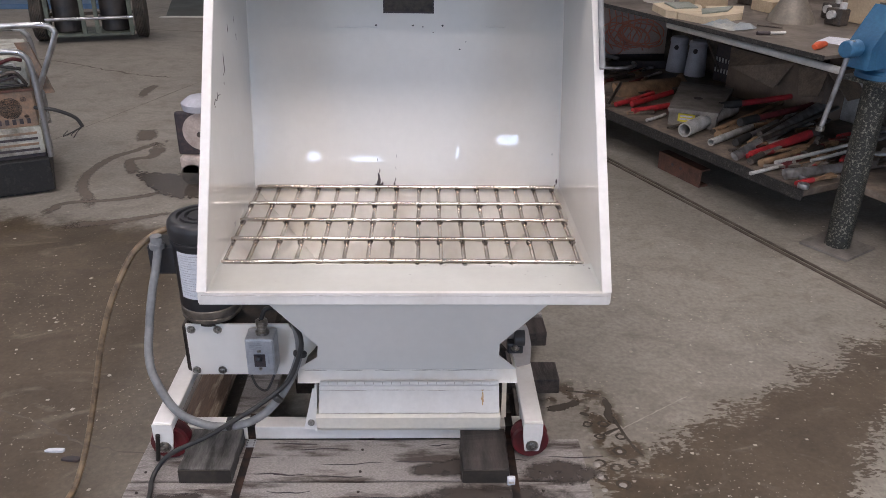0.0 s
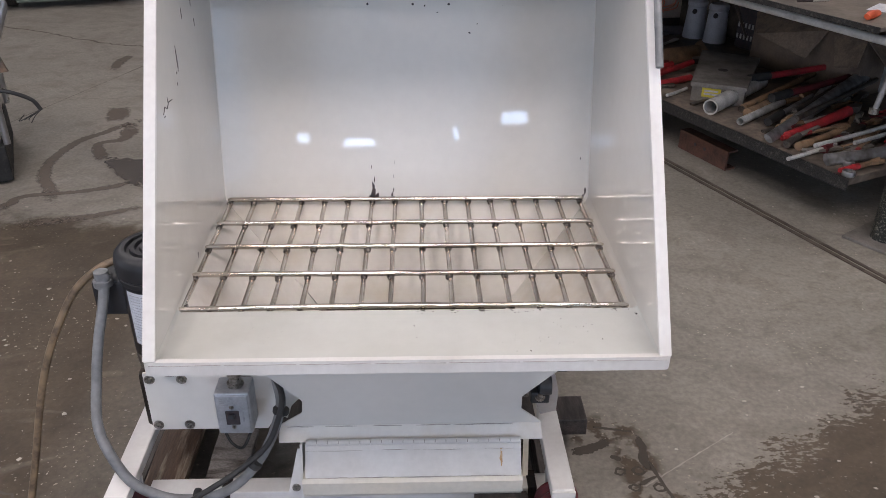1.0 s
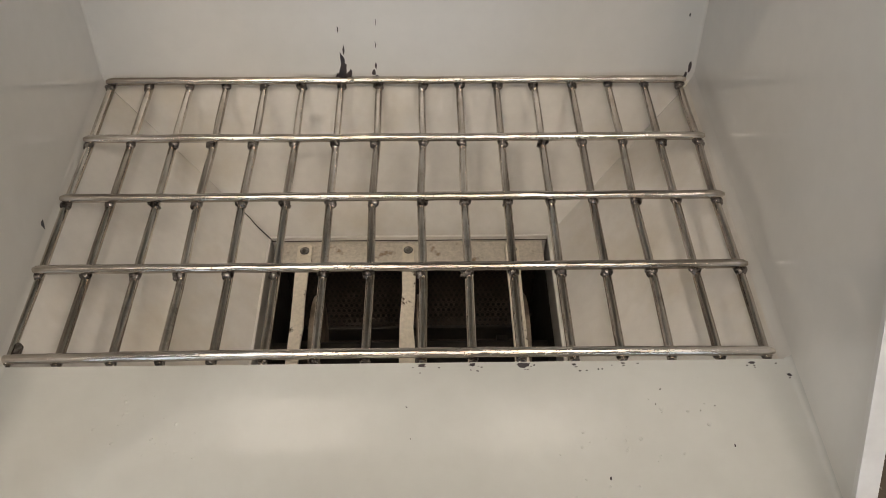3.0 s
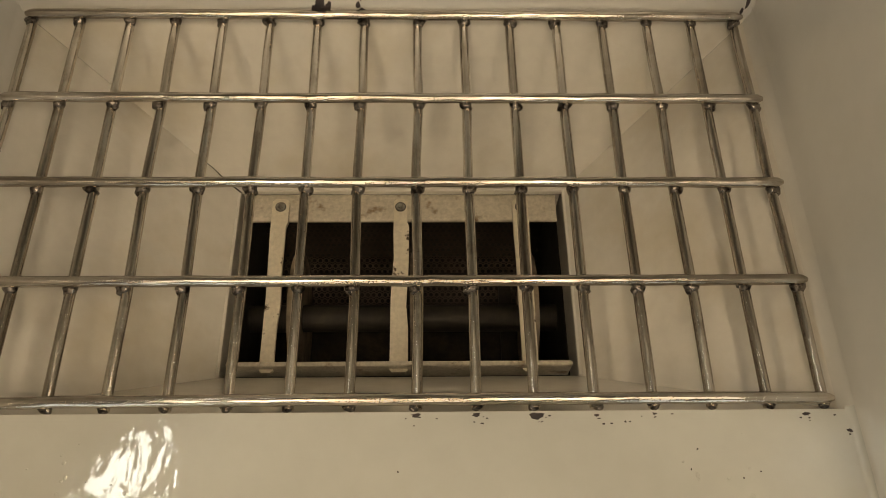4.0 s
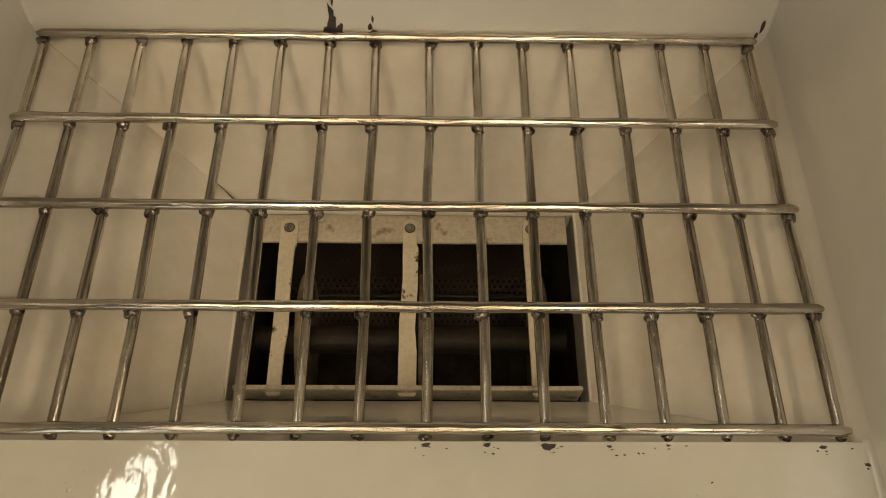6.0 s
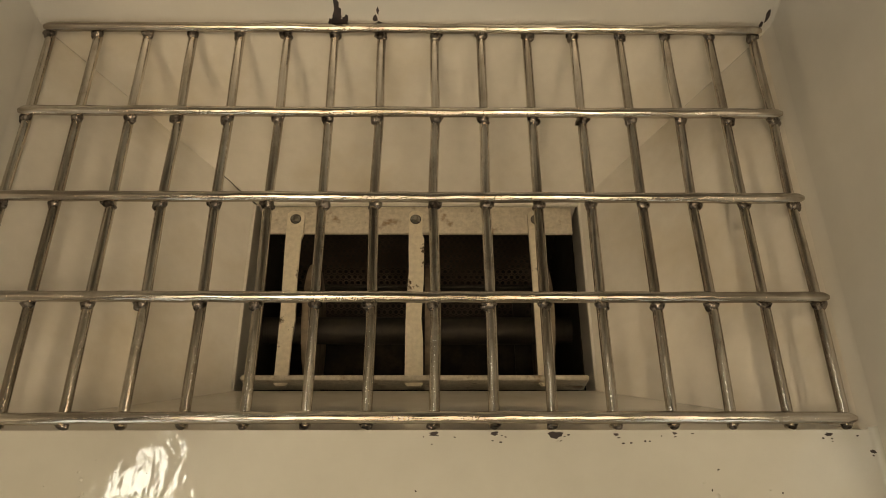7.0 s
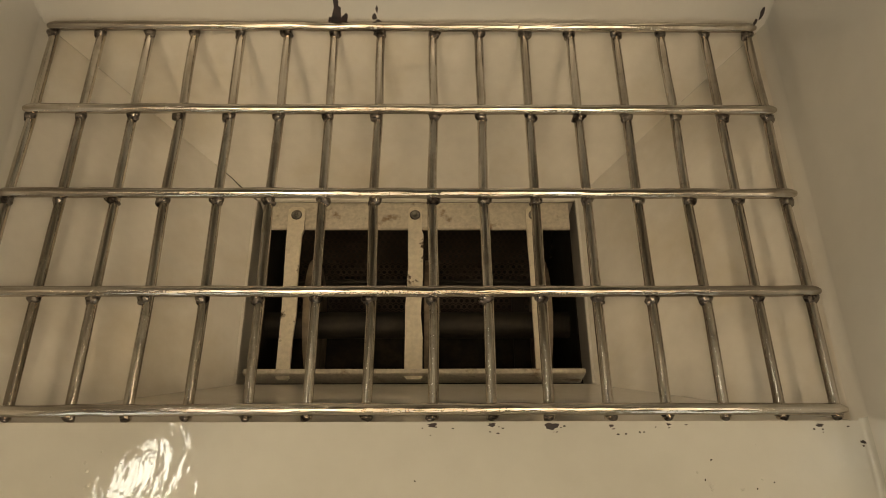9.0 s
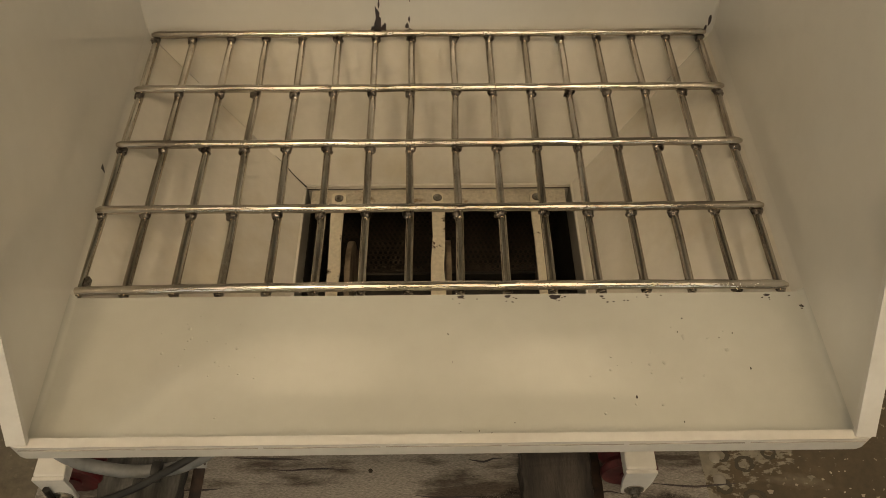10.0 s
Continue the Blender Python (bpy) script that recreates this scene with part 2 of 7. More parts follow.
def concrete():
    """Shop floor: pale trowelled concrete with damp patches, dirt and pale specks."""
    m, n, l, p = nodes_of("shop_concrete")
    vec = coords(n, l)
    big, mid, fine = link_noise(n, l, vec, 0.8, 6, 0.6), link_noise(n, l, vec, 5, 6, 0.65), link_noise(n, l, vec, 70, 4, 0.6)
    col = blend(n, l, ramp(n, l, big, 0.35, 0.65, (0, 0, 0), (1, 1, 1)), (0.212, 0.193, 0.163), (0.285, 0.262, 0.224))
    col = blend(n, l, ramp(n, l, mid, 0.52, 0.72, (0, 0, 0), (0.55, 0.55, 0.55)), col, (0.165, 0.141, 0.116))
    sx = n.new("ShaderNodeSeparateXYZ")
    l.new(vec, sx.inputs[0])
    x, y = sx.outputs[0], sx.outputs[1]
    wob = arith(n, l, "MULTIPLY", arith(n, l, "SUBTRACT", link_noise(n, l, vec, 3.2, 6, 0.65), 0.5), 0.9)
    wob2 = arith(n, l, "MULTIPLY", arith(n, l, "SUBTRACT", link_noise(n, l, vec, 9, 5, 0.7), 0.5), 0.5)

    def half(a, b, c, w, soft):
        """1 where a*x + b*y < c, with a wandering edge."""
        s = arith(n, l, "ADD", arith(n, l, "MULTIPLY", x, a), arith(n, l, "MULTIPLY", y, b))
        s = arith(n, l, "SUBTRACT", arith(n, l, "ADD", s, w), c)
        return arith(n, l, "SUBTRACT", 1.0, arith(n, l, "DIVIDE", arith(n, l, "ADD", s, soft), 2 * soft, True), True)

    def spot(cx, cy, rx, ry, w, soft):
        dx = arith(n, l, "DIVIDE", arith(n, l, "SUBTRACT", x, cx), rx)
        dy = arith(n, l, "DIVIDE", arith(n, l, "SUBTRACT", y, cy), ry)
        d = arith(n, l, "SQRT", arith(n, l, "ADD", arith(n, l, "MULTIPLY", dx, dx), arith(n, l, "MULTIPLY", dy, dy)), 0)
        d = arith(n, l, "SUBTRACT", arith(n, l, "ADD", d, arith(n, l, "MULTIPLY", w, 2.0)), 1.0)
        return arith(n, l, "SUBTRACT", 1.0, arith(n, l, "DIVIDE", arith(n, l, "ADD", d, soft), 2 * soft, True), True)

    left = arith(n, l, "MULTIPLY", half(0.15, 1, 1.32, wob2, 0.05), half(1, 0, -0.62, 0.0, 0.25))
    ragged = arith(n, l, "MULTIPLY", arith(n, l, "SUBTRACT", link_noise(n, l, coords(n, l, (0.5, 1.0, 1.0)), 85, 4, 0.65), 0.5), 0.42)
    ragged = arith(n, l, "ADD", arith(n, l, "MULTIPLY", wob2, 0.75), ragged)
    right = arith(n, l, "MULTIPLY", half(-0.62, 1, -0.30, ragged, 0.012), half(1.19, -1, 1.33, ragged, 0.012))
    right = arith(n, l, "MULTIPLY", right, half(-1, 0, -0.47, ragged, 0.02))
    wet = arith(n, l, "MAXIMUM", arith(n, l, "MAXIMUM", left, right), half(0.1, 1, -0.75, wob, 0.08))
    drip = link_noise(n, l, vec, 17, 3, 0.6)
    for s in ((0.46, 0.34, 0.10, 0.05), (0.53, 0.20, 0.05, 0.14), (0.56, 0.10, 0.06, 0.05)):
        wet = arith(n, l, "MAXIMUM", wet, arith(n, l, "MULTIPLY", spot(*s, wob2, 0.25), ramp(n, l, drip, 0.47, 0.53, (0, 0, 0), (1, 1, 1))))
    warp = n.new("ShaderNodeTexNoise")
    warp.inputs["Scale"].default_value, warp.inputs["Detail"].default_value, warp.inputs["Distortion"].default_value = 7.0, 7.0, 1.6
    l.new(coords(n, l, (1.0, 1.25, 1.0)), warp.inputs["Vector"])
    col = blend(n, l, ramp(n, l, warp.outputs["Fac"], 0.50, 0.66, (0, 0, 0), (0.42, 0.42, 0.42)), col, (0.145, 0.129, 0.104))
    col = blend(n, l, ramp(n, l, warp.outputs["Fac"], 0.30, 0.42, (0.35, 0.35, 0.35), (0, 0, 0)), col, (0.335, 0.31, 0.27))
    wetcol = blend(n, l, ramp(n, l, mid, 0.4, 0.65, (0, 0, 0), (1, 1, 1)), (0.086, 0.062, 0.037), (0.056, 0.041, 0.025))
    film = n.new("ShaderNodeTexNoise")
    film.inputs["Scale"].default_value, film.inputs["Detail"].default_value, film.inputs["Distortion"].default_value = 3.4, 8.0, 2.2
    l.new(coords(n, l, (1.0, 1.6, 1.0)), film.inputs["Vector"])
    wetcol = blend(n, l, ramp(n, l, film.outputs["Fac"], 0.60, 0.72, (0, 0, 0), (0.75, 0.75, 0.75)), wetcol, (0.17, 0.14, 0.105))
    wetcol = blend(n, l, ramp(n, l, film.outputs["Fac"], 0.30, 0.42, (0.7, 0.7, 0.7), (0, 0, 0)), wetcol, (0.050, 0.034, 0.020))
    col = blend(n, l, wet, col, wetcol)
    speck = ramp(n, l, link_noise(n, l, vec, 95, 2, 0.5), 0.66, 0.69, (0, 0, 0), (1, 1, 1))
    speck = arith(n, l, "MULTIPLY", speck, ramp(n, l, link_noise(n, l, vec, 2.1, 4, 0.7), 0.48, 0.6, (0.1, 0.1, 0.1), (1, 1, 1)))
    col = blend(n, l, speck, col, (0.42, 0.37, 0.30))
    g = n.new("ShaderNodeMix")
    g.data_type, g.blend_type = "RGBA", "MULTIPLY"
    g.inputs[0].default_value = 0.6
    l.new(col, g.inputs[6])
    l.new(ramp(n, l, fine, 0.3, 0.7, (0.6, 0.6, 0.6), (1.2, 1.2, 1.2)), g.inputs[7])
    l.new(g.outputs[2], p.inputs["Base Color"])
    rg = arith(n, l, "SUBTRACT", arith(n, l, "ADD", 0.42, arith(n, l, "MULTIPLY", mid, 0.3)), arith(n, l, "MULTIPLY", wet, 0.06))
    l.new(rg, p.inputs["Roughness"])
    bp = n.new("ShaderNodeBump")
    bp.inputs["Strength"].default_value, bp.inputs["Distance"].default_value = 0.4, 0.002
    l.new(fine, bp.inputs["Height"])
    l.new(bp.outputs[0], p.inputs["Normal"])
    return m


CONCRETE = concrete()
# grimy paint on the slopes; base paler than PAINT to put more light in
GRIME_LIT = surface("lit_grimy_white_paint", (0.82, 0.79, 0.74), (0.68, 0.61, 0.50), (0.30, 0.42), big=7, fine=60, bump=0.05, grain=0.08, mix=(0.48, 0.78), coat=0.8)
SCREENMAT = surface("brown_screen_steel", (0.070, 0.053, 0.042), (0.105, 0.083, 0.068), (0.35, 0.6), metal=0.3, big=30, fine=200, bump=0.2)
WATER = surface("clear_water", (0.34, 0.32, 0.29), (0.28, 0.26, 0.24), (0.04, 0.08), big=20, fine=100, bump=0.0, grain=0.1)
# near-black for the shade inside the chamber and the blocks' wet ends
SHADE_AND_WET = surface("shade_and_wet_black", (0.03, 0.026, 0.023), (0.06, 0.05, 0.04), (0.5, 0.7), metal=0.3, big=30, fine=200, bump=0.2)
SEAM = surface("dirty_paint_seam", (0.36, 0.33, 0.30), (0.55, 0.51, 0.46), (0.5, 0.7), big=60, fine=250, bump=0.1)
RUSTSTAIN = surface("orange_rust_run", (0.45, 0.24, 0.09), (0.62, 0.45, 0.27), (0.5, 0.7), big=60, fine=200, bump=0.1)

# ---- building blocks ----


def part(name, bm, material, parent=None, label="", bevel=0.0, smooth=False):
    """One mesh, given in world coordinates, under its thing or part; its origin is the parent's."""
    if bevel:
        edges = [e for e in bm.edges if len(e.link_faces) == 2 and e.calc_face_angle(0) > 0.6]
        bmesh.ops.bevel(bm, geom=edges, offset=bevel, segments=2, affect="EDGES", profile=0.5)
    bmesh.ops.recalc_face_normals(bm, faces=bm.faces)
    me = bpy.data.meshes.new(name)
    if parent is not None:
        bm.transform(Matrix.Translation(-ORIGIN[parent.name]))
    bm.to_mesh(me)
    bm.free()
    me.materials.append(material)
    if smooth:
        me.shade_smooth()
        for poly in me.polygons:
            poly.use_smooth = True
        me.set_sharp_from_angle(angle=radians(38))
    ob = new(name, me)
    if parent is not None:
        ob.parent = parent
        ORIGIN[ob.name] = ORIGIN[parent.name]
    else:
        ORIGIN[ob.name] = Vector((0, 0, 0))
    if label:
        ob["label"] = label
    return ob


ORIGIN = {}


def thing(name, at, label, category, group="", kind=""):
    e = new(name)
    e.location = at
    e.empty_display_size = 0.05
    ORIGIN[e.name] = Vector(at)
    return tagged(e, label, category, group, kind)


def box(x0, x1, y0, y1, z0, z1, bm=None):
    bm = bm or bmesh.new()
    m = Matrix.LocRotScale(((x0 + x1) / 2, (y0 + y1) / 2, (z0 + z1) / 2), None, (x1 - x0, y1 - y0, z1 - z0))
    bmesh.ops.create_cube(bm, size=1, matrix=m)
    return bm


def prism(pts, along, bm=None):
    """A solid whose one face is the polygon pts and whose other is the same, moved by along."""
    bm = bm or bmesh.new()
    along = Vector(along)
    a = [bm.verts.new(Vector(p)) for p in pts]
    b = [bm.verts.new(Vector(p) + along) for p in pts]
    bm.faces.new(a)
    bm.faces.new(b[::-1])
    for i in range(len(pts)):
        j = (i + 1) % len(pts)
        bm.faces.new((a[i], b[i], b[j], a[j]))
    return bm


def sheet(pts, thick, bm=None):
    """A flat plate: the polygon pts, thickened against its normal."""
    p = [Vector(q) for q in pts]
    nrm = (p[1] - p[0]).cross(p[-1] - p[0]).normalized()
    return prism(pts, -nrm * thick, bm)


def rod(p0, p1, r, seg=14, bm=None, r2=None):
    bm = bm or bmesh.new()
    p0, p1 = Vector(p0), Vector(p1)
    d = p1 - p0
    m = Matrix.Translation((p0 + p1) / 2) @ d.to_track_quat("Z", "Y").to_matrix().to_4x4()
    bmesh.ops.create_cone(bm, cap_ends=True, segments=seg, radius1=r, radius2=r if r2 is None else r2, depth=d.length, matrix=m)
    return bm


def curve_points(pts, steps=8):
    """Points on a smooth line through pts."""
    p = [Vector(q) for q in pts]
    p = [2 * p[0] - p[1]] + p + [2 * p[-1] - p[-2]]
    out = []
    for i in range(1, len(p) - 2):
        for k in range(steps):
            t = k / steps
            out.append(0.5 * (2 * p[i] + (p[i + 1] - p[i - 1]) * t + (2 * p[i - 1] - 5 * p[i] + 4 * p[i + 1] - p[i + 2]) * t * t
                              + (3 * p[i] - p[i - 1] - 3 * p[i + 1] + p[i + 2]) * t ** 3))
    return out + [p[-2]]


def sweep(pts, r, seg=10, bm=None, flat=1.0):
    """A tube along a line of points."""
    bm = bm or bmesh.new()
    p = [Vector(q) for q in pts]
    rings, side = [], None
    for i, q in enumerate(p):
        d = (p[min(i + 1, len(p) - 1)] - p[max(i - 1, 0)]).normalized()
        if side is None:
            side = d.orthogonal().normalized()
        side = (side - d * side.dot(d)).normalized()
        up = d.cross(side)
        rr = r(i / (len(p) - 1)) if callable(r) else r
        rings.append([bm.verts.new(q + side * math.cos(2 * math.pi * k / seg) * rr + up * math.sin(2 * math.pi * k / seg) * rr * flat) for k in range(seg)])
    for a, b in zip(rings, rings[1:]):
        for k in range(seg):
            bm.faces.new((a[k], a[(k + 1) % seg], b[(k + 1) % seg], b[k]))
    bm.faces.new(rings[0][::-1])
    bm.faces.new(rings[-1])
    return bm


def lathe(profile, at, seg=28, axis="Z", bm=None):
    """A turned solid: profile of (radius, height) about an axis through at."""
    bm = bm or bmesh.new()
    turn = {"Z": Matrix(), "X": pose(0, 0, 0, 0, 90, 0), "Y": pose(0, 0, 0, 90, 0, 0)}[axis]
    m = Matrix.Translation(at) @ turn
    rings = []
    for r, h in profile:
        if r < 1e-6:
            rings.append([bm.verts.new(m @ Vector((0, 0, h)))])
        else:
            rings.append([bm.verts.new(m @ Vector((r * math.cos(2 * math.pi * k / seg), r * math.sin(2 * math.pi * k / seg), h))) for k in range(seg)])
    for a, b in zip(rings, rings[1:]):
        for k in range(seg):
            j = (k + 1) % seg
            if len(a) == 1 and len(b) == 1:
                continue
            if len(a) == 1:
                bm.faces.new((a[0], b[k], b[j]))
            elif len(b) == 1:
                bm.faces.new((a[k], b[0], a[j]))
            else:
                bm.faces.new((a[k], b[k], b[j], a[j]))
    for ring in (rings[0], rings[-1]):
        if len(ring) > 1:
            bm.faces.new(ring)
    return bm


def bolt(parent, at, axis, r=0.006, name="bolt", material=None):
    """A hex head on a washer that sticks out along axis."""
    a, d = Vector(at), Vector(axis).normalized()
    bm = rod(a, a + d * r * 0.25, r * 1.7, 16)
    rod(a + d * r * 0.25, a + d * r * 1.1, r, 6, bm)
    rod(a + d * r * 1.1, a + d * r * 1.5, r * 0.5, 8, bm)
    return part(name, bm, material or ZINC, parent)


def blot(cx, cz, size, put, seed, stretch=1.0, points=9):
    """An uneven flat patch, thin as paint, laid on a surface by put(u, v, lift)."""
    rnd = random.Random(seed)
    ring = []
    for k in range(points):
        a = 2 * math.pi * k / points
        r = size * rnd.uniform(0.5, 1.15)
        ring.append((cx + r * math.cos(a), cz + r * stretch * math.sin(a)))
    bm = bmesh.new()
    low = [bm.verts.new(put(u, v, 0.0002)) for u, v in ring]
    top = [bm.verts.new(put(u, v, 0.0006)) for u, v in ring]
    bm.faces.new(top)
    for k in range(points):
        j = (k + 1) % points
        bm.faces.new((low[k], low[j], top[j], top[k]))
    return bm


# ---- the shed ----
X0, X1, Y0, Y1, H = ROOM
floor = part("floor", box(X0, X1, Y0, Y1, -0.15, 0.0), CONCRETE)
tagged(floor, "stained grey concrete shop floor with damp patches", "floor", kind="structure")
for nm, b in (("wall_north", box(X0, X1, Y1, Y1 + 0.2, 0, H)), 
              ("wall_east", box(X1, X1 + 0.2, Y0 - 0.2, Y1 + 0.2, 0, H))):
    tagged(part(nm, b, WALLMAT), "pale sheet-clad shop wall", "wall", kind="structure")


def wall_with_openings(x0, x1, y0, y1, z1, holes):
    bm = bmesh.new()
    xs = sorted({x0, x1, *[v for h in holes for v in h[:2]]})
    zs = sorted({0.0, z1, *[v for h in holes for v in h[2:]]})
    for a, b in zip(xs, xs[1:]):
        for c, d in zip(zs, zs[1:]):
            if not any(h[0] <= a and b <= h[1] and h[2] <= c and d <= h[3] for h in holes):
                box(a, b, y0, y1, c, d, bm)
    bmesh.ops.remove_doubles(bm, verts=bm.verts, dist=0.0005)
    return bm


west = bmesh.new()
for a, b, c, d in ((Y0 - 0.2, WEST_FILL[0], 0, H), (WEST_FILL[1], Y1 + 0.2, 0, H), (WEST_FILL[0], WEST_FILL[1], WEST_FILL[3], H)):
    box(X0 - 0.2, X0, a, b, c, d, west)
tagged(part("wall_west", west, WALLMAT), "pale sheet-clad shop wall with an added, unseen doorway", "wall", kind="structure")
WINDOWS = [(-2.52, -2.20, 1.48, 1.82), (-1.48, -0.80, 1.38, 1.68), (0.78, 0.93, 1.55, 2.00), (1.80, 2.45, 2.00, 2.34)]
tagged(part("wall_south", wall_with_openings(X0, X1, Y0 - 0.2, Y0, H, [*DOORS, *WINDOWS]), WALLMAT), "pale sheet-clad shop wall with two unseen open doorways", "wall", kind="structure")
for k, w in enumerate(WINDOWS):
    e = thing(f"window_{k + 1}", (0, Y0, 0), "shop window with bright daylight behind it", "window", kind="structure")
    part("window_frame", wall_with_openings(w[0], w[1], Y0 - 0.12, Y0 - 0.06, w[3], [(w[0], w[1], 0.0, w[2]), (w[0] + 0.03, w[1] - 0.03, w[2] + 0.03, w[3] - 0.03)]), PAINT_DULL, e)
    part("pane", box(w[0] + 0.03, w[1] - 0.03, Y0 - 0.10, Y0 - 0.09, w[2] + 0.03, w[3] - 0.03), PANE, e)
roof = box(X0 - 0.2, X1 + 0.2, Y0 - 0.2, Y1 + 0.2, H, H + 0.15)
for k in range(6):
    yy = Y0 + 1.5 + k * 3.5
    box(X0, X1, yy - 0.08, yy + 0.08, H - 0.32, H, roof)
tagged(part("ceiling", roof, ROOFMAT), "grey sheet roof with steel beams", "ceiling", kind="structure")
for lx, ly, lw, ld, watts in LAMPS:
    e = thing("unseen_roof_lamp", (lx, ly, 5.0), "unseen flat white lamp hung under the roof", "lamp", "high bay lamps")
    part("housing", box(lx - lw / 2, lx + lw / 2, ly - ld / 2, ly + ld / 2, 5.0, 5.09), PAINT_DULL, e, bevel=0.01)
    part("diffuser", box(lx - lw / 2 + 0.05, lx + lw / 2 - 0.05, ly - ld / 2 + 0.05, ly + ld / 2 - 0.05, 4.97, 5.0), GLOW_BRIGHT if ld < 0.55 else GLOW, e)
    part("cord", rod((lx, ly, 5.09), (lx, ly, H - 0.02), 0.01, 8), BLACK, e)
# steel track let into the floor
rail = thing("floor_track", (1.3, 1.5, 0), "two rusty steel strips let into the concrete", "track", kind="structure")
for off in (0.0, 0.028):
    ax, ay = 0.989 - 0.43 * 2.2 + off, 2.241 + 0.98 * 2.2
    bx, by = 1.609 + 0.43 * 1.6 + off, 0.829 - 0.98 * 1.6
    part("strip", prism([(ax, ay, -0.01), (ax + 0.014, ay + 0.005, -0.01), (bx + 0.014, by + 0.005, -0.01), (bx, by, -0.01)], (0, 0, 0.013)), TRACK, rail)


# damp marks on the concrete


def damp_concrete(name, strength, light, dark, rough, edge, grain=26):
    """Wet concrete that fades into the dry floor at its ragged rim."""
    m, n, l, p = nodes_of(name)
    vec = coords(n, l)
    mix, clear, soft = n.new("ShaderNodeMixShader"), n.new("ShaderNodeBsdfTransparent"), n.new("ShaderNodeAttribute")
    soft.attribute_name = "soft"
    fac = arith(n, l, "ADD", soft.outputs["Fac"], arith(n, l, "MULTIPLY", arith(n, l, "SUBTRACT", link_noise(n, l, vec, grain, 6, 0.7), 0.5), 1.7))
    fac = ramp(n, l, fac, 0.46 - edge, 0.46 + edge, (0, 0, 0), (strength, strength, strength))
    l.new(blend(n, l, link_noise(n, l, vec, 40, 4, 0.6), light, dark), p.inputs["Base Color"])
    p.inputs["Roughness"].default_value = rough
    l.new(fac, mix.inputs[0])
    l.new(clear.outputs[0], mix.inputs[1])
    l.new(p.outputs[0], mix.inputs[2])
    l.new(mix.outputs[0], n["Material Output"].inputs["Surface"])
    return m


DAMP = damp_concrete("damp_concrete", 0.62, (0.19, 0.15, 0.12), (0.11, 0.085, 0.065), 0.42, 0.18)
PUDDLE = damp_concrete("puddled_concrete", 0.95, (0.10, 0.085, 0.07), (0.075, 0.062, 0.052), 0.14, 0.04)


def damp(label, rows, lift=0.0008, material=None, closed=False):
    """A thin damp patch: a line of (x, y, half width), soft towards its rim."""
    c = curve_points([(x, y, w) for x, y, w in rows], 8)
    verts, soft, faces = [], [], []
    for i, p in enumerate(c):
        d = (c[min(i + 1, len(c) - 1)] - c[max(i - 1, 0)])
        d = Vector((d.x, d.y, 0)).normalized()
        s = Vector((-d.y, d.x, 0))
        end = 1.0 if closed else min(1.0, 4.0 * min(i, len(c) - 1 - i) / len(c))
        for k, f in ((-1, 0.0), (-0.45, 0.75), (0, 0.9), (0.45, 0.75), (1, 0.0)):
            verts.append((p.x + s.x * k * p.z, p.y + s.y * k * p.z, lift))
            soft.append(f * end)
        if i:
            for k in range(4):
                a = 5 * (i - 1) + k
                faces.append((a, a + 1, a + 6, a + 5))
    me = bpy.data.meshes.new("damp_patch")
    me.from_pydata(verts, [], faces)
    at = me.attributes.new("soft", "FLOAT", "POINT")
    at.data.foreach_set("value", soft)
    me.materials.append(material or DAMP)
    ob = new("damp_patch", me)
    return tagged(ob, label, "stain", "damp marks on the floor")


STREAK = "brown damp wheel streak on the concrete floor"
damp(STREAK, [(-1.72, 3.79, 0.03), (-1.75, 3.62, 0.05), (-1.727, 3.40, 0.03)])
damp(STREAK, [(-1.50, 2.80, 0.06), (-1.46, 2.68, 0.08), (-1.44, 2.54, 0.05)], 0.0010)
damp(STREAK, [(-1.20, 2.62, 0.03), (-1.356, 2.54, 0.045), (-1.435, 2.42, 0.03), (-1.513, 2.31, 0.035), (-1.549, 2.106, 0.035), (-1.518, 1.922, 0.04), (-1.46, 1.82, 0.04), (-1.40, 1.70, 0.05), (-1.34, 1.55, 0.06)], 0.0006)
damp(STREAK, [(-1.37, 2.66, 0.03), (-1.33, 2.45, 0.06), (-1.325, 2.33, 0.04), (-1.415, 2.27, 0.03), (-1.35, 2.12, 0.05), (-1.30, 2.05, 0.03)], 0.0014)
damp(STREAK, [(-1.10, 1.93, 0.03), (-1.168, 1.822, 0.03), (-1.319, 1.755, 0.025), (-1.50, 1.72, 0.025), (-1.54, 1.64, 0.04), (-1.56, 1.50, 0.05)], 0.0018)
damp(STREAK, [(-0.95, 1.65, 0.03), (-1.155, 1.553, 0.03), (-1.299, 1.50, 0.04), (-1.50, 1.46, 0.05)], 0.0022)
damp("dark puddle of water on the concrete floor", [(-1.37, 2.12, 0.02), (-1.27, 2.06, 0.07), (-1.15, 1.99, 0.14), (-1.05, 1.93, 0.20), (-0.95, 1.90, 0.19), (-0.80, 1.90, 0.10)], 0.0026, PUDDLE)
SPATTER = damp_concrete("spattered_concrete", 0.9, (0.070, 0.056, 0.042), (0.042, 0.033, 0.025), 0.5, 0.06, 62)
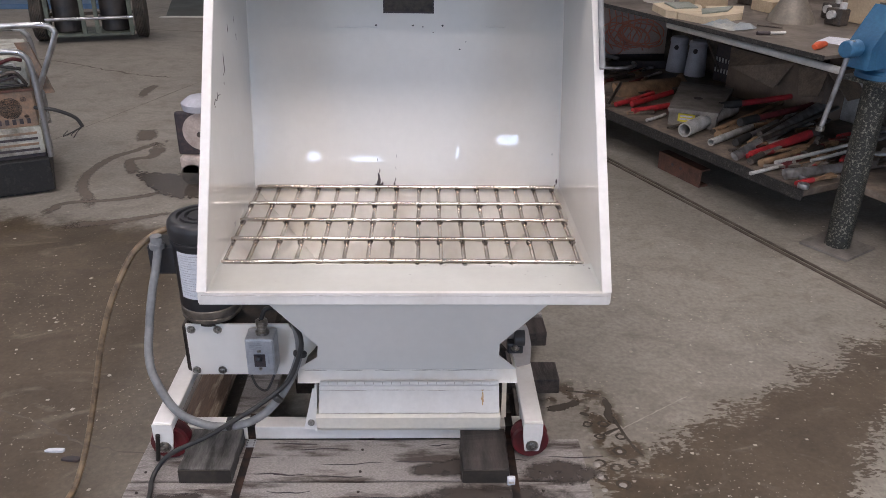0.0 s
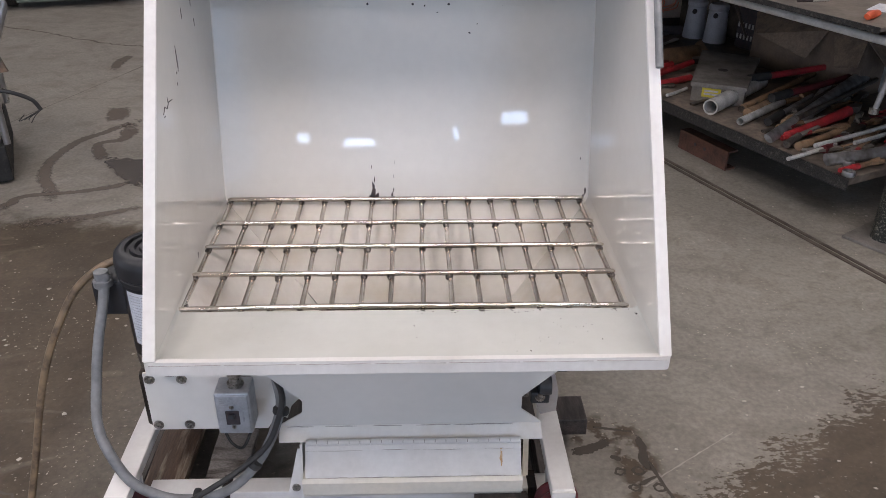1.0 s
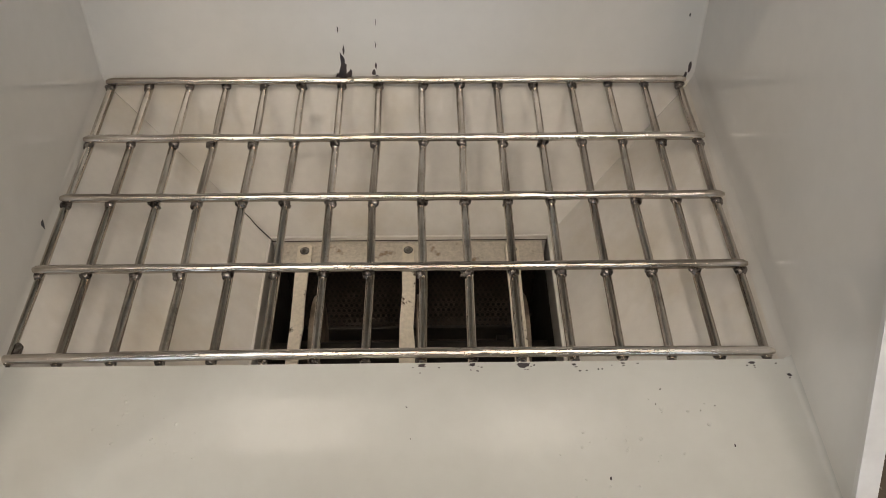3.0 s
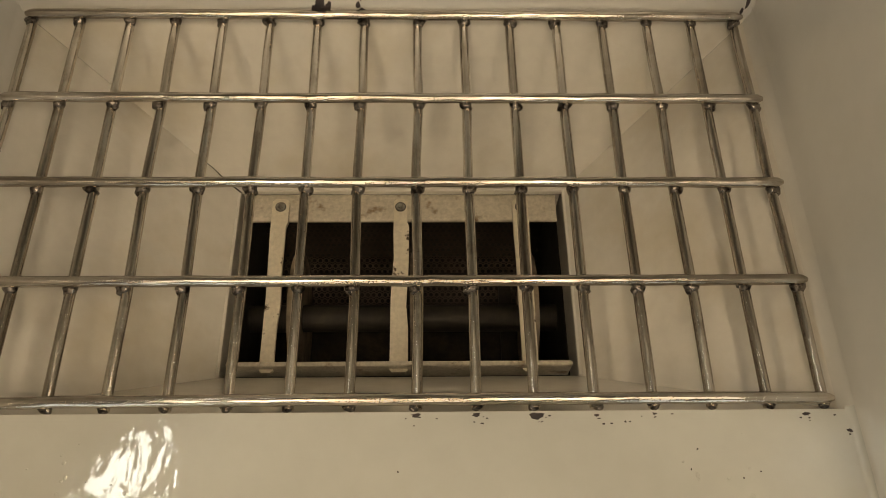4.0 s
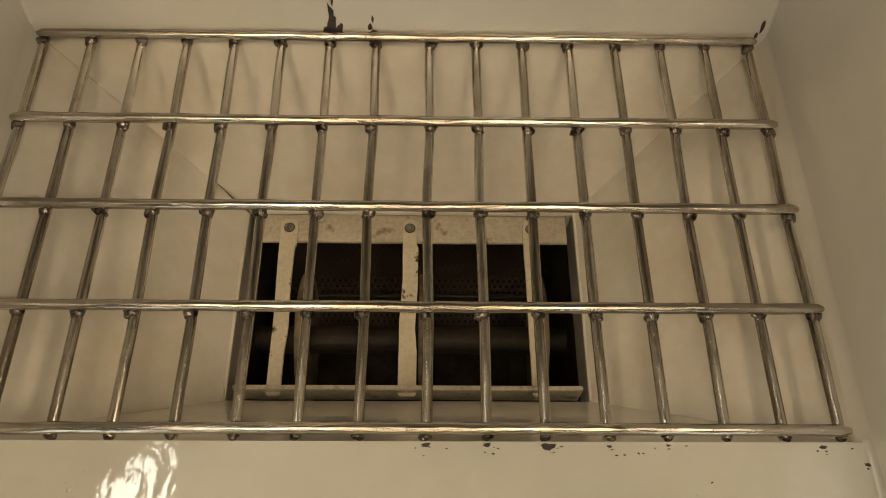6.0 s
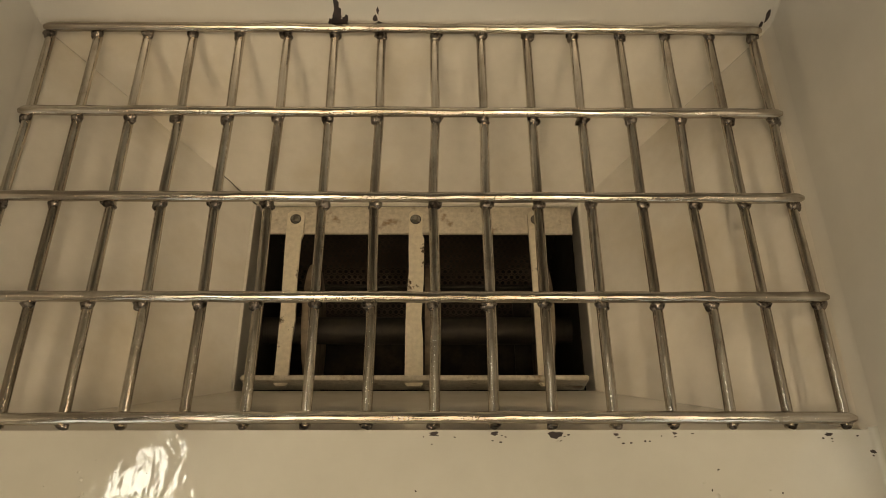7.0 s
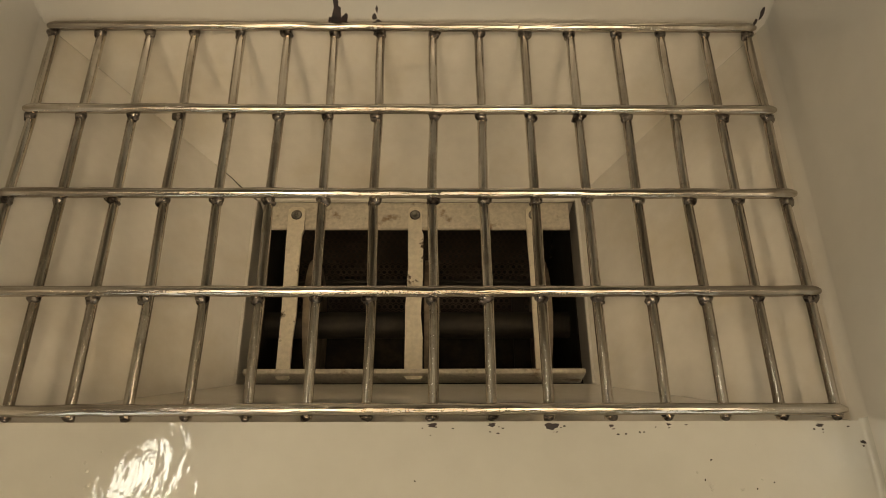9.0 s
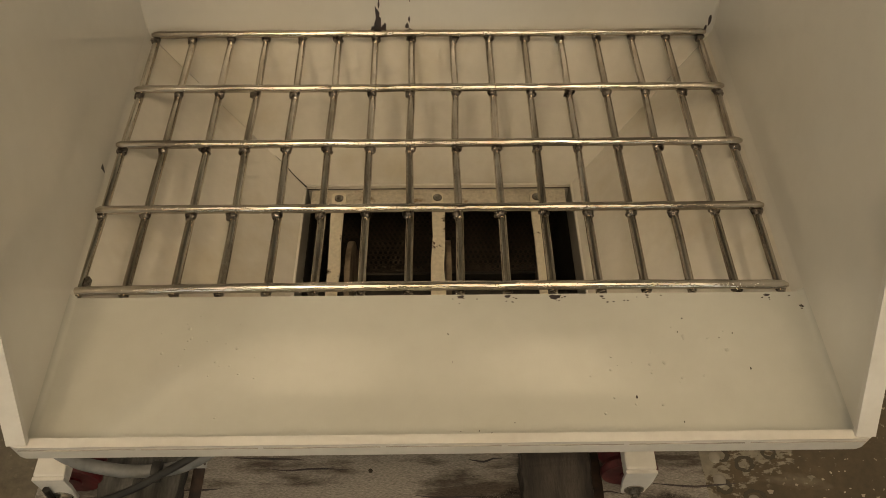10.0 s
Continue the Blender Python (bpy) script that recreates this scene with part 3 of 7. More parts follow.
for rows in ([(0.36, 0.262, 0.014), (0.41, 0.272, 0.021), (0.455, 0.29, 0.018), (0.49, 0.312, 0.008)], [(0.432, 0.357, 0.004), (0.48, 0.346, 0.006), (0.52, 0.338, 0.005), (0.556, 0.332, 0.007)],
             [(0.545, 0.336, 0.008), (0.551, 0.305, 0.013), (0.553, 0.275, 0.014), (0.546, 0.245, 0.017), (0.547, 0.215, 0.016), (0.540, 0.195, 0.010)],
             [(0.507, 0.150, 0.006), (0.530, 0.166, 0.008), (0.550, 0.178, 0.006), (0.572, 0.188, 0.004)], [(0.465, 0.252, 0.008), (0.482, 0.245, 0.010), (0.497, 0.238, 0.006)]):
    damp("dark damp spatter on the concrete floor", rows, 0.0008, SPATTER)
rnd = random.Random(71)
for cx, cy, r in ((0.482, 0.200, 0.013), (0.525, 0.202, 0.015), (0.544, 0.093, 0.017), (0.487, 0.049, 0.014), (0.524, 0.032, 0.016), (0.528, -0.028, 0.018), (0.481, -0.008, 0.013), (0.505, 0.15, 0.012), (0.56, 0.15, 0.014), (0.57, 0.05, 0.012)):
    ring = [(cx + 0.85 * r * math.cos(q * 0.45) * rnd.uniform(0.86, 1.14), cy + 0.75 * r * math.sin(q * 0.45) * rnd.uniform(0.86, 1.14), rnd.uniform(0.003, 0.006)) for q in range(14)]
    damp("dark ring of a dried water drop", ring + ring[:1], 0.0012, SPATTER, True)
damp("dark damp spatter on the concrete floor", [(0.556, 0.255, 0.006), (0.562, 0.20, 0.007), (0.578, 0.13, 0.006), (0.592, 0.09, 0.007), (0.612, 0.05, 0.004)], 0.0016, SPATTER)
# saw-cut joints and cracks in the slab
JOINT = surface("dirty_floor_joint", (0.10, 0.085, 0.07), (0.15, 0.125, 0.10), (0.7, 0.9), big=20, fine=100, bump=0.2)
rnd = random.Random(61)
SCRATCH = surface("pale_floor_scratch", (0.36, 0.33, 0.29), (0.30, 0.27, 0.24), (0.7, 0.9), big=20, fine=100, bump=0.2)
for pts, w, jag in (([(0.53, 0.155), (0.62, 0.215), (0.70, 0.268), (0.79, 0.326)], 0.003, 0.001), ([(-2.40, 1.27), (-1.931, 2.571), (-1.468, 3.854), (-0.9, 5.43)], 0.005, 0.002), ([(-3.3, 4.68), (-2.92, 4.53), (-2.565, 4.375), (-2.2, 4.16), (-1.874, 4.0), (-1.7, 3.97)], 0.014, 0.012),
                    ([(-3.2, 5.82), (-2.374, 5.68), (-1.0, 5.45), (0.6, 5.2)], 0.008, 0.004), ([(-1.15, 0.30), (-0.97, 0.21), (-0.82, 0.13), (-0.66, 0.09)], 0.005, 0.006)):
    line = curve_points([(x, y, 0.0) for x, y in pts], 10)
    left, right = [], []
    for i, p in enumerate(line):
        d = (line[min(i + 1, len(line) - 1)] - line[max(i - 1, 0)]).normalized()
        q = p + Vector((-d.y, d.x, 0)) * rnd.uniform(-jag, jag)
        ww = w * rnd.uniform(0.3, 0.8)
        left.append((q.x - d.y * ww, q.y + d.x * ww, 0.0004))
        right.append((q.x + d.y * ww, q.y - d.x * ww, 0.0004))
    me = bpy.data.meshes.new("floor_joint")
    nn = len(line)
    me.from_pydata(left + right, [], [(i, i + 1, nn + i + 1, nn + i) for i in range(nn - 1)])
    me.materials.append(SCRATCH if w == 0.003 else JOINT)
    tagged(new("floor_joint", me), "pale scratch in the concrete floor" if w == 0.003 else "dark dirty joint in the concrete floor", "joint", kind="structure")

# ---- the hopper machine ----
XL, XR, SH = -0.3765, 0.395, 0.004  # inner faces of the side sheets at the lip, sheet thickness
XC, HW = (XL + XR) / 2, (XR - XL) / 2
GZ = 0.590  # grate height
machine = thing("hopper_machine", (XC, 0.2, 0.095), "cream-white steel feed hopper machine with a rod grate on red wheels", "hopper")


def skew(x, y, z, w):
    """The hopper's slight lean and its widening towards the back on one side."""
    across = min(max((x - XL) / (XR - XL), 0.0), 1.0)
    return x - 0.025 * (y + 0.19) * w + (0.003 - 0.0155 * across) * max(0.0, z - 0.62)


def skewed(bm):
    for v in bm.verts:
        v.co.x = skew(v.co.x, v.co.y, v.co.z, 1.0 if v.co.x < XL + 0.03 else 0.0)
    return bm


def back_profile():
    """(y, z, normal y, normal z, way up) along the back sheet, which leans back."""
    lean = radians(12.7)
    steps = [k * 0.012 for k in range(62)]
    return [(0.430 + q * math.sin(lean), 0.584 + q * math.cos(lean), -math.cos(lean), math.sin(lean), q) for q in steps]


PROFILE = back_profile()


def back_at(x, s, lift=0.0):
    """A point on the inner face of the back sheet: across x, up the sheet by s."""
    k = min(max(s / 0.012, 0), len(PROFILE) - 1.001)
    i, f = int(k), k - int(k)
    a, b = PROFILE[i], PROFILE[i + 1]
    y, z, ny, nz = (a[j] * (1 - f) + b[j] * f for j in range(4))
    u = (x - XC) / HW
    rise = 0.006 * (1 - u * u) * min(1.0, s / 0.06) + 0.0020 * math.exp(-((s - 0.13) / 0.12) ** 2) * (1 - u ** 4)
    return Vector((skew(x, y, z, (XR - x) / (XR - XL)), y + ny * (rise + lift), z + nz * (rise + lift)))


bm = bmesh.new()
NX = 24
grid = [[bm.verts.new(back_at(XL + 2 * HW * i / NX, p[4])) for i in range(NX + 1)] for p in PROFILE]
rear = [[bm.verts.new(back_at(XL + 2 * HW * i / NX, p[4], -SH)) for i in range(NX + 1)] for p in PROFILE]
for g, flip in ((grid, False), (rear, True)):
    for a, b in zip(g, g[1:]):
        for i in range(NX):
            f = (a[i], a[i + 1], b[i + 1], b[i])
            bm.faces.new(f[::-1] if flip else f)
part("back_panel", bm, PAINT, machine, smooth=True)
TOP = (PROFILE[-1][0], PROFILE[-1][1])
LIPY, LIPZ0, LIPZ1 = -0.183, 0.594, 0.620
FRONT_TOP = (LIPY + (TOP[1] - LIPZ1) / math.tan(radians(57)), TOP[1])
side_poly = [(LIPY, LIPZ0), (LIPY, LIPZ1), FRONT_TOP, TOP, (PROFILE[0][0], PROFILE[0][1]), (-0.01, 0.584)]
for x, w in ((XL, -SH), (XR, SH)):
    part("side_panel", skewed(prism([(x, y, z) for y, z in side_poly], (w, 0, 0))), PAINT, machine)
edge = Vector((0, FRONT_TOP[0] - LIPY, FRONT_TOP[1] - LIPZ1)).normalized()
out = Vector((0, -edge.z, edge.y))
for x, w in ((XL - SH, 0.018), (XR + SH, -0.018)):
    a, b = Vector((x, LIPY, LIPZ1 - 0.004)), Vector((x, FRONT_TOP[0], FRONT_TOP[1]))
    part("side_flange", skewed(prism([a, a + Vector((w, 0, 0)), b + Vector((w, 0, 0)), b], out * 0.006)), PAINT_DULL, machine, bevel=0.0015)
lip_x0, lip_x1, lip_y0, lip_y1 = XL - SH - 0.001, XR + SH + 0.001, LIPY - 0.006, LIPY + 0.003
part("front_lip", prism([(lip_x0, lip_y1, LIPZ0), (lip_x0, lip_y0 + 0.007, LIPZ0), (lip_x0 + 0.003, lip_y0 + 0.002, LIPZ0), (lip_x0 + 0.009, lip_y0, LIPZ0), (lip_x1 - 0.009, lip_y0, LIPZ0), (lip_x1 - 0.003, lip_y0 + 0.002, LIPZ0), (lip_x1, lip_y0 + 0.007, LIPZ0), (lip_x1, lip_y1, LIPZ0)], (0, 0, LIPZ1 - 0.002 - LIPZ0)), PAINT_DULL, machine, bevel=0.0025)
rnd = random.Random(44)
for k in range(7):
    a = XL + 0.004 + 0.110 * k
    pts = [(a + 0.0175 * q, LIPY - 0.0063 + rnd.uniform(-0.0002, 0.0002), LIPZ1 - 0.0075 + rnd.uniform(-0.0004, 0.0004)) for q in range(7)]
    part("lip_seam", sweep(curve_points(pts, 3), 0.0006, 5), SEAM, machine)
# unseen hood and skirt, added to shade the upper back sheet
SKIRT = 1.098
part("unseen_hood_skirt", skewed(box(XL, XR, 0.250, 0.254, SKIRT, FRONT_TOP[1] - 0.001)), PAINT, machine)
part("unseen_hood", skewed(sheet([(XL, FRONT_TOP[0], TOP[1]), (XR, FRONT_TOP[0], TOP[1]), (XR, TOP[0], TOP[1] + 0.0), (XL, TOP[0], TOP[1])], -SH)), PAINT, machine)
part("apron", skewed(sheet([(XL - 0.003, LIPY + 0.001, 0.5905), (XR + 0.003, LIPY + 0.001, 0.5905), (XR + 0.003, -0.010, 0.5885), (XL - 0.003, -0.010, 0.5885)], 0.0015)), APRON_SHADED, machine)
HX0, HX1, HY0, HY1, HZ = -0.193, 0.213, 0.093, 0.338, 0.368  # mouth of the chamber
part("front_slope", skewed(sheet([(XL, -0.010, 0.583), (XR, -0.010, 0.583), (HX1, HY0, HZ), (HX0, HY0, HZ)], SH)), GRIME_LIT, machine)
def on_funnel(x, z):
    """On the outer front sheet, which hangs from the apron, at height z."""
    return (x, -0.0135 + (0.578 - z) * 0.2615, z)


part("funnel_front", sheet([on_funnel(*q) for q in ((XL + 0.012, 0.578), (XR - 0.001, 0.578), (0.2175, 0.357), (0.2195, 0.318), (0.2630, 0.274), (-0.2510, 0.274), (-0.2025, 0.314), (-0.1980, 0.351))], 0.0025), PAINT, machine)
part("back_slope", skewed(sheet([(HX0, HY1, HZ), (HX1, HY1, HZ), (XR, 0.431, 0.585), (XL, 0.431, 0.585)], SH)), GRIME_LIT, machine)
part("side_slope", skewed(sheet([(XL, -0.010, 0.584), (HX0, HY0, HZ), (HX0, HY1, HZ), (XL, 0.431, 0.584)], SH)), GRIME_LIT, machine)
part("side_slope", sheet([(HX1, HY0, HZ), (XR, -0.010, 0.584), (XR, 0.431, 0.584), (HX1, HY1, HZ)], SH), GRIME_LIT, machine)

# grate of welded rods
COLS = [-0.3800, -0.3292, -0.2768, -0.2282, -0.1776, -0.1272, -0.0764, -0.0262, 0.0306, 0.0806, 0.1300, 0.1808, 0.2304, 0.2798, 0.3280, 0.3756]
ROWS_Y = [0.0, 0.1085, 0.212, 0.312, 0.423]


def rod_part(name, pts, r, parent, axis, nodes, material, reach, rnd, taper=True):
    """A rod, a little uneven, tinted near the nodes along its axis; its ends may be rounded."""
    c = curve_points(pts, 5)
    n = len(c) - 1

    def girth(t):
        k = t * n if taper else 2.0
        return r * (0.45 if k < 0.5 or k > n - 0.5 else 0.86 if k < 1.5 or k > n - 1.5 else 1.0 + 0.012 * math.sin(k * 1.7 + r * 4000))

    ob = part(name, sweep(c, girth, 10), material, parent, smooth=True)
    power = [rnd.uniform(0.7, 1.7) for _ in nodes]
    base = ORIGIN[parent.name][axis]
    heat = ob.data.attributes.new("heat", "FLOAT", "POINT")
    heat.data.foreach_set("value", [min(1.0, max(w * math.exp(-((v.co[axis] + base - q) / reach) ** 2) for q, w in zip(nodes, power))) for v in ob.data.vertices])
    return ob


rnd = random.Random(3)
grate = part("grate", box(XL + 0.002, XL + 0.006, 0.0, 0.02, GZ - 0.012, GZ - 0.004), WELD, machine, "welded steel rod grate")
for j, y in enumerate(ROWS_Y):
    pts = []
    for k in range(33):
        x = -0.385 + 0.768 * k / 32
        pts.append((x, y + rnd.uniform(-0.0004, 0.0004), GZ + 0.001 + rnd.uniform(-0.0003, 0.0003) - (0.004 if j == 0 else 0) * ((x - XC) / HW) ** 2))
    rod_part("cross_rod", pts, 0.0052, grate, 0, [x for x in COLS if rnd.random() < 0.8], BAR_X, 0.006, rnd)
for i, x in enumerate(COLS):
    w = rnd.uniform(-0.0012, 0.0012)
    pts = [(x, -0.006, GZ - 0.008), (x + w * 0.6, 0.05, GZ - 0.0082), (x + w, 0.1, GZ - 0.0085), (x, 0.16, GZ - 0.008), (x - w, 0.22, GZ - 0.008), (x, 0.27, GZ - 0.0083), (x + w, 0.32, GZ - 0.0085), (x, 0.37, GZ - 0.008), (x, 0.426, GZ - 0.008)]
    rod_part("long_rod", pts, 0.0048, grate, 1, ROWS_Y, BAR_Y, 0.018, rnd, False)


def weld_bead(x, y, z, size, seed):
    """A lump of weld metal between two rods, knobbly and drawn out over the lower rod."""
    r = random.Random(seed)
    bm = bmesh.new()
    for dx, dy, dz, s in ((0, 0, 0, 1.0), (r.uniform(-0.5, 0.5), -0.45, -0.25, 0.72), (r.uniform(-0.8, 0.8), 0.1, 0.05, 0.6)):
        m = Matrix.LocRotScale((x + dx * size, y + dy * size, z + dz * size), Euler((r.uniform(-0.4, 0.4), r.uniform(-0.4, 0.4), r.uniform(-0.6, 0.6))), (r.uniform(0.95, 1.2), r.uniform(0.8, 1.1), 0.72))
        bmesh.ops.create_icosphere(bm, subdivisions=2, radius=size * s, matrix=m)
    for v in bm.verts:
        v.co += Vector((1, 1, 1)) * (noise.noise(v.co * 330 + Vector((seed, 0, 0))) * size * 0.16)
    return bm


for i, x in enumerate(COLS):
    for j, y in enumerate(ROWS_Y):
        part("weld_bead", weld_bead(x + rnd.uniform(-0.0012, 0.0012), y - (0.0036 if j else 0.0022), GZ - (0.0052 if j else 0.0068), 0.0063 if j else 0.0054, 10 * i + j), WELD, grate, smooth=True)
        if j:
            part("weld_bead", weld_bead(x + rnd.uniform(-0.002, 0.002), y + 0.0042, GZ - 0.0062, 0.0052, 500 + 10 * i + j), WELD, grate, smooth=True)

# rotor with three arms and four blades, and the perforated screen under it
RY, RZ, RH = 0.214, 0.247, 0.110
# shaft and lower sides near-black: the chamber's shade put into their colour
rotor = part("rotor", rod((HX0 - 0.01, RY, RZ), (HX1 + 0.10, RY, RZ), 0.018, 20), SHADE_AND_WET, machine, "worn white rotor with bolted flat blades", smooth=True)
for q in range(4):
    turn = Matrix.Translation((0, RY, RZ)) @ Matrix.Rotation(radians(90 * q), 4, "X")
    b = box(HX0 + 0.006, HX1 - 0.006, RH - 0.022, RH + 0.017, RH - 0.006, RH)
    b.transform(turn)
    part("blade", b, BLADE if q < 2 else SHADE_AND_WET, rotor, bevel=0.002)
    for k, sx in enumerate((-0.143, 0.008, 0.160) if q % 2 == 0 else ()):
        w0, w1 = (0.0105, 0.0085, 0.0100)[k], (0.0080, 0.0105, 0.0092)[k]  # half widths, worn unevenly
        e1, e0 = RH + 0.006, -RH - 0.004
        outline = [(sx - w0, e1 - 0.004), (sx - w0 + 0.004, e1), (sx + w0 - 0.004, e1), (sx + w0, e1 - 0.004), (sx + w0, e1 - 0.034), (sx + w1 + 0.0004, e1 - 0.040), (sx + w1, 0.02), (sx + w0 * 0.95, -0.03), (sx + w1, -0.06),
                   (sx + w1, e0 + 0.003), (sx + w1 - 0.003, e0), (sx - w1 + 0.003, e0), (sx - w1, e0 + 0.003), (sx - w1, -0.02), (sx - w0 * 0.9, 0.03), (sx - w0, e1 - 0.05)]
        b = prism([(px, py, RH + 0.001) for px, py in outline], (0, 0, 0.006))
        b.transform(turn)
        part("strap", b, ROTOR if q == 0 else SHADE_AND_WET, rotor, bevel=0.001)
        head = turn @ Vector((sx, RH - 0.006, RH + 0.0072))
        up = turn.to_3x3() @ Vector((0, 0, 1))
        part("bolt_hole", rod(head - up * 0.0008, head + up * 0.0003, 0.0068, 18), CHIP, rotor)
        bolt(rotor, head + up * 0.0003, up, 0.0034)
for sx in (-0.143, 0.008, 0.160):
    part("disc", lathe([(0.0, -0.004), (0.088, -0.004), (0.088, 0.004), (0.0, 0.004)], (sx + 0.016, RY, RZ), 40, "X"), DISC, rotor, smooth=True)
verts, faces = [], []
SR = 0.160
na = 62
for a in range(na):
    th = radians(26) - radians(208) * a / na
    for c in range(46):
        cx = HX0 + 0.004 + 0.0088 * (c + 0.5 * (a % 2))
        if cx > HX1 - 0.004:
            continue
        base = len(verts)
        for rr in (0.0052, 0.0030):
            for k in range(6):
                g = math.pi / 3 * k + math.pi / 6
                ang = th + rr * 1.05 * math.sin(g) / SR
                verts.append((cx + rr * math.cos(g), RY + SR * math.cos(ang), RZ + SR * math.sin(ang)))
        for k in range(6):
            faces.append((base + k, base + (k + 1) % 6, base + 6 + (k + 1) % 6, base + 6 + k))
bm = bmesh.new()
vs = [bm.verts.new(Vector(v) - Vector((0, 0, 0))) for v in verts]
for f in faces:
    bm.faces.new([vs[k] for k in f])
part("perforated_screen", bm, SCREENMAT, machine, "dark perforated steel screen with round holes")["kind"] = "stuff"
# chamber under the mouth; its shade is put into the dark inner sheets
for x in (HX0 - 0.006, HX1 + 0.002):
    part("chamber_side", box(x, x + 0.004, 0.092, 0.38, 0.246, HZ - 0.004), PAINT, machine)
    part("chamber_side", box(x, x + 0.004, 0.05, 0.38, 0.098, 0.2455), PAINT, machine)
part("chamber_back", box(HX0 - 0.006, HX1 + 0.006, 0.381, 0.385, 0.098, HZ - 0.004), SHADE_AND_WET, machine)
part("chamber_top", box(HX0, HX1, HY1 + 0.001, 0.381, HZ - 0.008, HZ - 0.004), SCREENMAT, machine)
# unseen inner sheets, added to darken the chamber walls
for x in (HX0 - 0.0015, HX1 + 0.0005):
    part("shade_liner", box(x, x + 0.001, 0.096, 0.378, 0.099, 0.312), SHADE_AND_WET, machine)
part("front_shade_liner", box(HX0, HX1, 0.0945, 0.0955, 0.25, 0.330), SHADE_AND_WET, machine)
for a, b in (((HX0 - 0.004, HY1 - 0.002), (HX1 + 0.004, HY1 + 0.004)), ((HX0 - 0.005, HY0), (HX0, HY1)), ((HX1, HY0), (HX1 + 0.005, HY1))):
    part("mouth_rim", box(a[0], b[0], a[1], b[1], HZ - 0.003, HZ + 0.004), GRIME_LIT, machine, bevel=0.001)
part("mouth_wall", box(HX0, HX1, 0.3405, 0.3435, 0.322, HZ - 0.0045), GRIME_LIT, machine)
# dark steel colour here carries the shade under the screen
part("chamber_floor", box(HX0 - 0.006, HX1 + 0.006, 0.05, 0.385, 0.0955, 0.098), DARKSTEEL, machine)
part("flange", sheet([(-0.251, 0.046, 0.246), (0.265, 0.046, 0.246), (0.261, 0.0665, 0.2755), (-0.251, 0.0665, 0.2755)], 0.004), GRIME_LIT, machine, bevel=0.001)
hinge = part("hinge", rod((-0.198, 0.040, 0.250), (0.220, 0.040, 0.250), 0.003, 8), ZINC, machine)
for k in range(20):
    a = -0.198 + 0.0209 * k
    part("knuckle", rod((a + 0.0008, 0.040, 0.250), (a + 0.0203, 0.040, 0.250), 0.0062, 10), PAINT_DULL, hinge, smooth=True)
door = [(0.040, 0.246), (0.032, 0.236), (0.035, 0.234), (0.008, 0.189), (0.010, 0.1865), (0.03, 0.1865), (0.05, 0.246)]
part("clean_out_door", prism([(-0.200, y, z) for y, z in door], (0.421, 0, 0)), PAINT_DULL, machine, bevel=0.001)
part("ledge", prism([(-0.206, y, z) for y, z in ((0.008, 0.186), (0.001, 0.180), (0.004, 0.148), (0.014, 0.1335), (0.06, 0.1335), (0.06, 0.186))], (0.43, 0, 0)), CREAM, machine, "yellowed ledge under the door")
for x, s in ((-0.207, -1),):
    b = prism([(x, 0.012, 0.133), (x, 0.07, 0.133), (x, 0.07, 0.24), (x, 0.045, 0.24)], (0.005 * s, 0, 0))
    br = part("bracket", b, PAINT_DULL, machine, bevel=0.001)
    foot = part("bracket_foot", prism([(x, 0.020, 0.133), (x + s * 0.032, 0.020, 0.133), (x + s * 0.010, 0.042, 0.232), (x, 0.042, 0.232)], (0, 0.004, 0)), PAINT_DULL, br)
    bolt(br, (x + s * 0.015, 0.0225, 0.150), (0, -1, 0.2), 0.005)
# wandering seams in the thick paint
rnd = random.Random(31)
for x0, x1, y, z, ny, nz in ((-0.235, 0.222, 0.0632, 0.2708, -0.66, 0.75), (-0.198, 0.218, 0.0335, 0.2352, -0.88, 0.47), (-0.196, 0.216, 0.0080, 0.1882, -0.88, 0.47)):
    a = x0
    while a < x1:
        b = min(x1, a + rnd.uniform(0.05, 0.13))
        pts = [(a + (b - a) * q / 5, y + ny * 0.0006, z + rnd.uniform(-0.0008, 0.0008)) for q in range(6)]
        part("paint_seam", sweep(curve_points(pts, 3), lambda t: 0.0004 + 0.0007 * math.sin(math.pi * min(max(t, 0.05), 0.95)), 5), SEAM, machine)
        a = b + rnd.uniform(0.0, 0.03)
# underframe
part("front_cross_bar", box(-0.520, 0.282, 0.0285, 0.0685, 0.0965, 0.1325), PAINT_DULL, machine, bevel=0.002)
part("rear_cross_bar", box(-0.520, 0.282, 0.540, 0.580, 0.155, 0.195), PAINT_DULL, machine, bevel=0.002)


def wheel(x, y):
    w = part("wheel", lathe([(0.0, -0.019), (0.028, -0.019), (0.030, -0.016), (0.034, -0.016), (0.036, -0.020), (0.0405, -0.020), (0.043, -0.017), (0.043, -0.010), (0.035, -0.001), (0.035, 0.001), (0.043, 0.010), (0.043, 0.016), (0.041, 0.020), (0.0, 0.020)],
                             (x, y, 0.1395), 40, "Y"), RED, machine, "dark red grooved wheel", smooth=True)
    part("hub", lathe([(0.016, -0.023), (0.016, 0.023)], (x, y, 0.1395), 24, "Y"), RED, w)


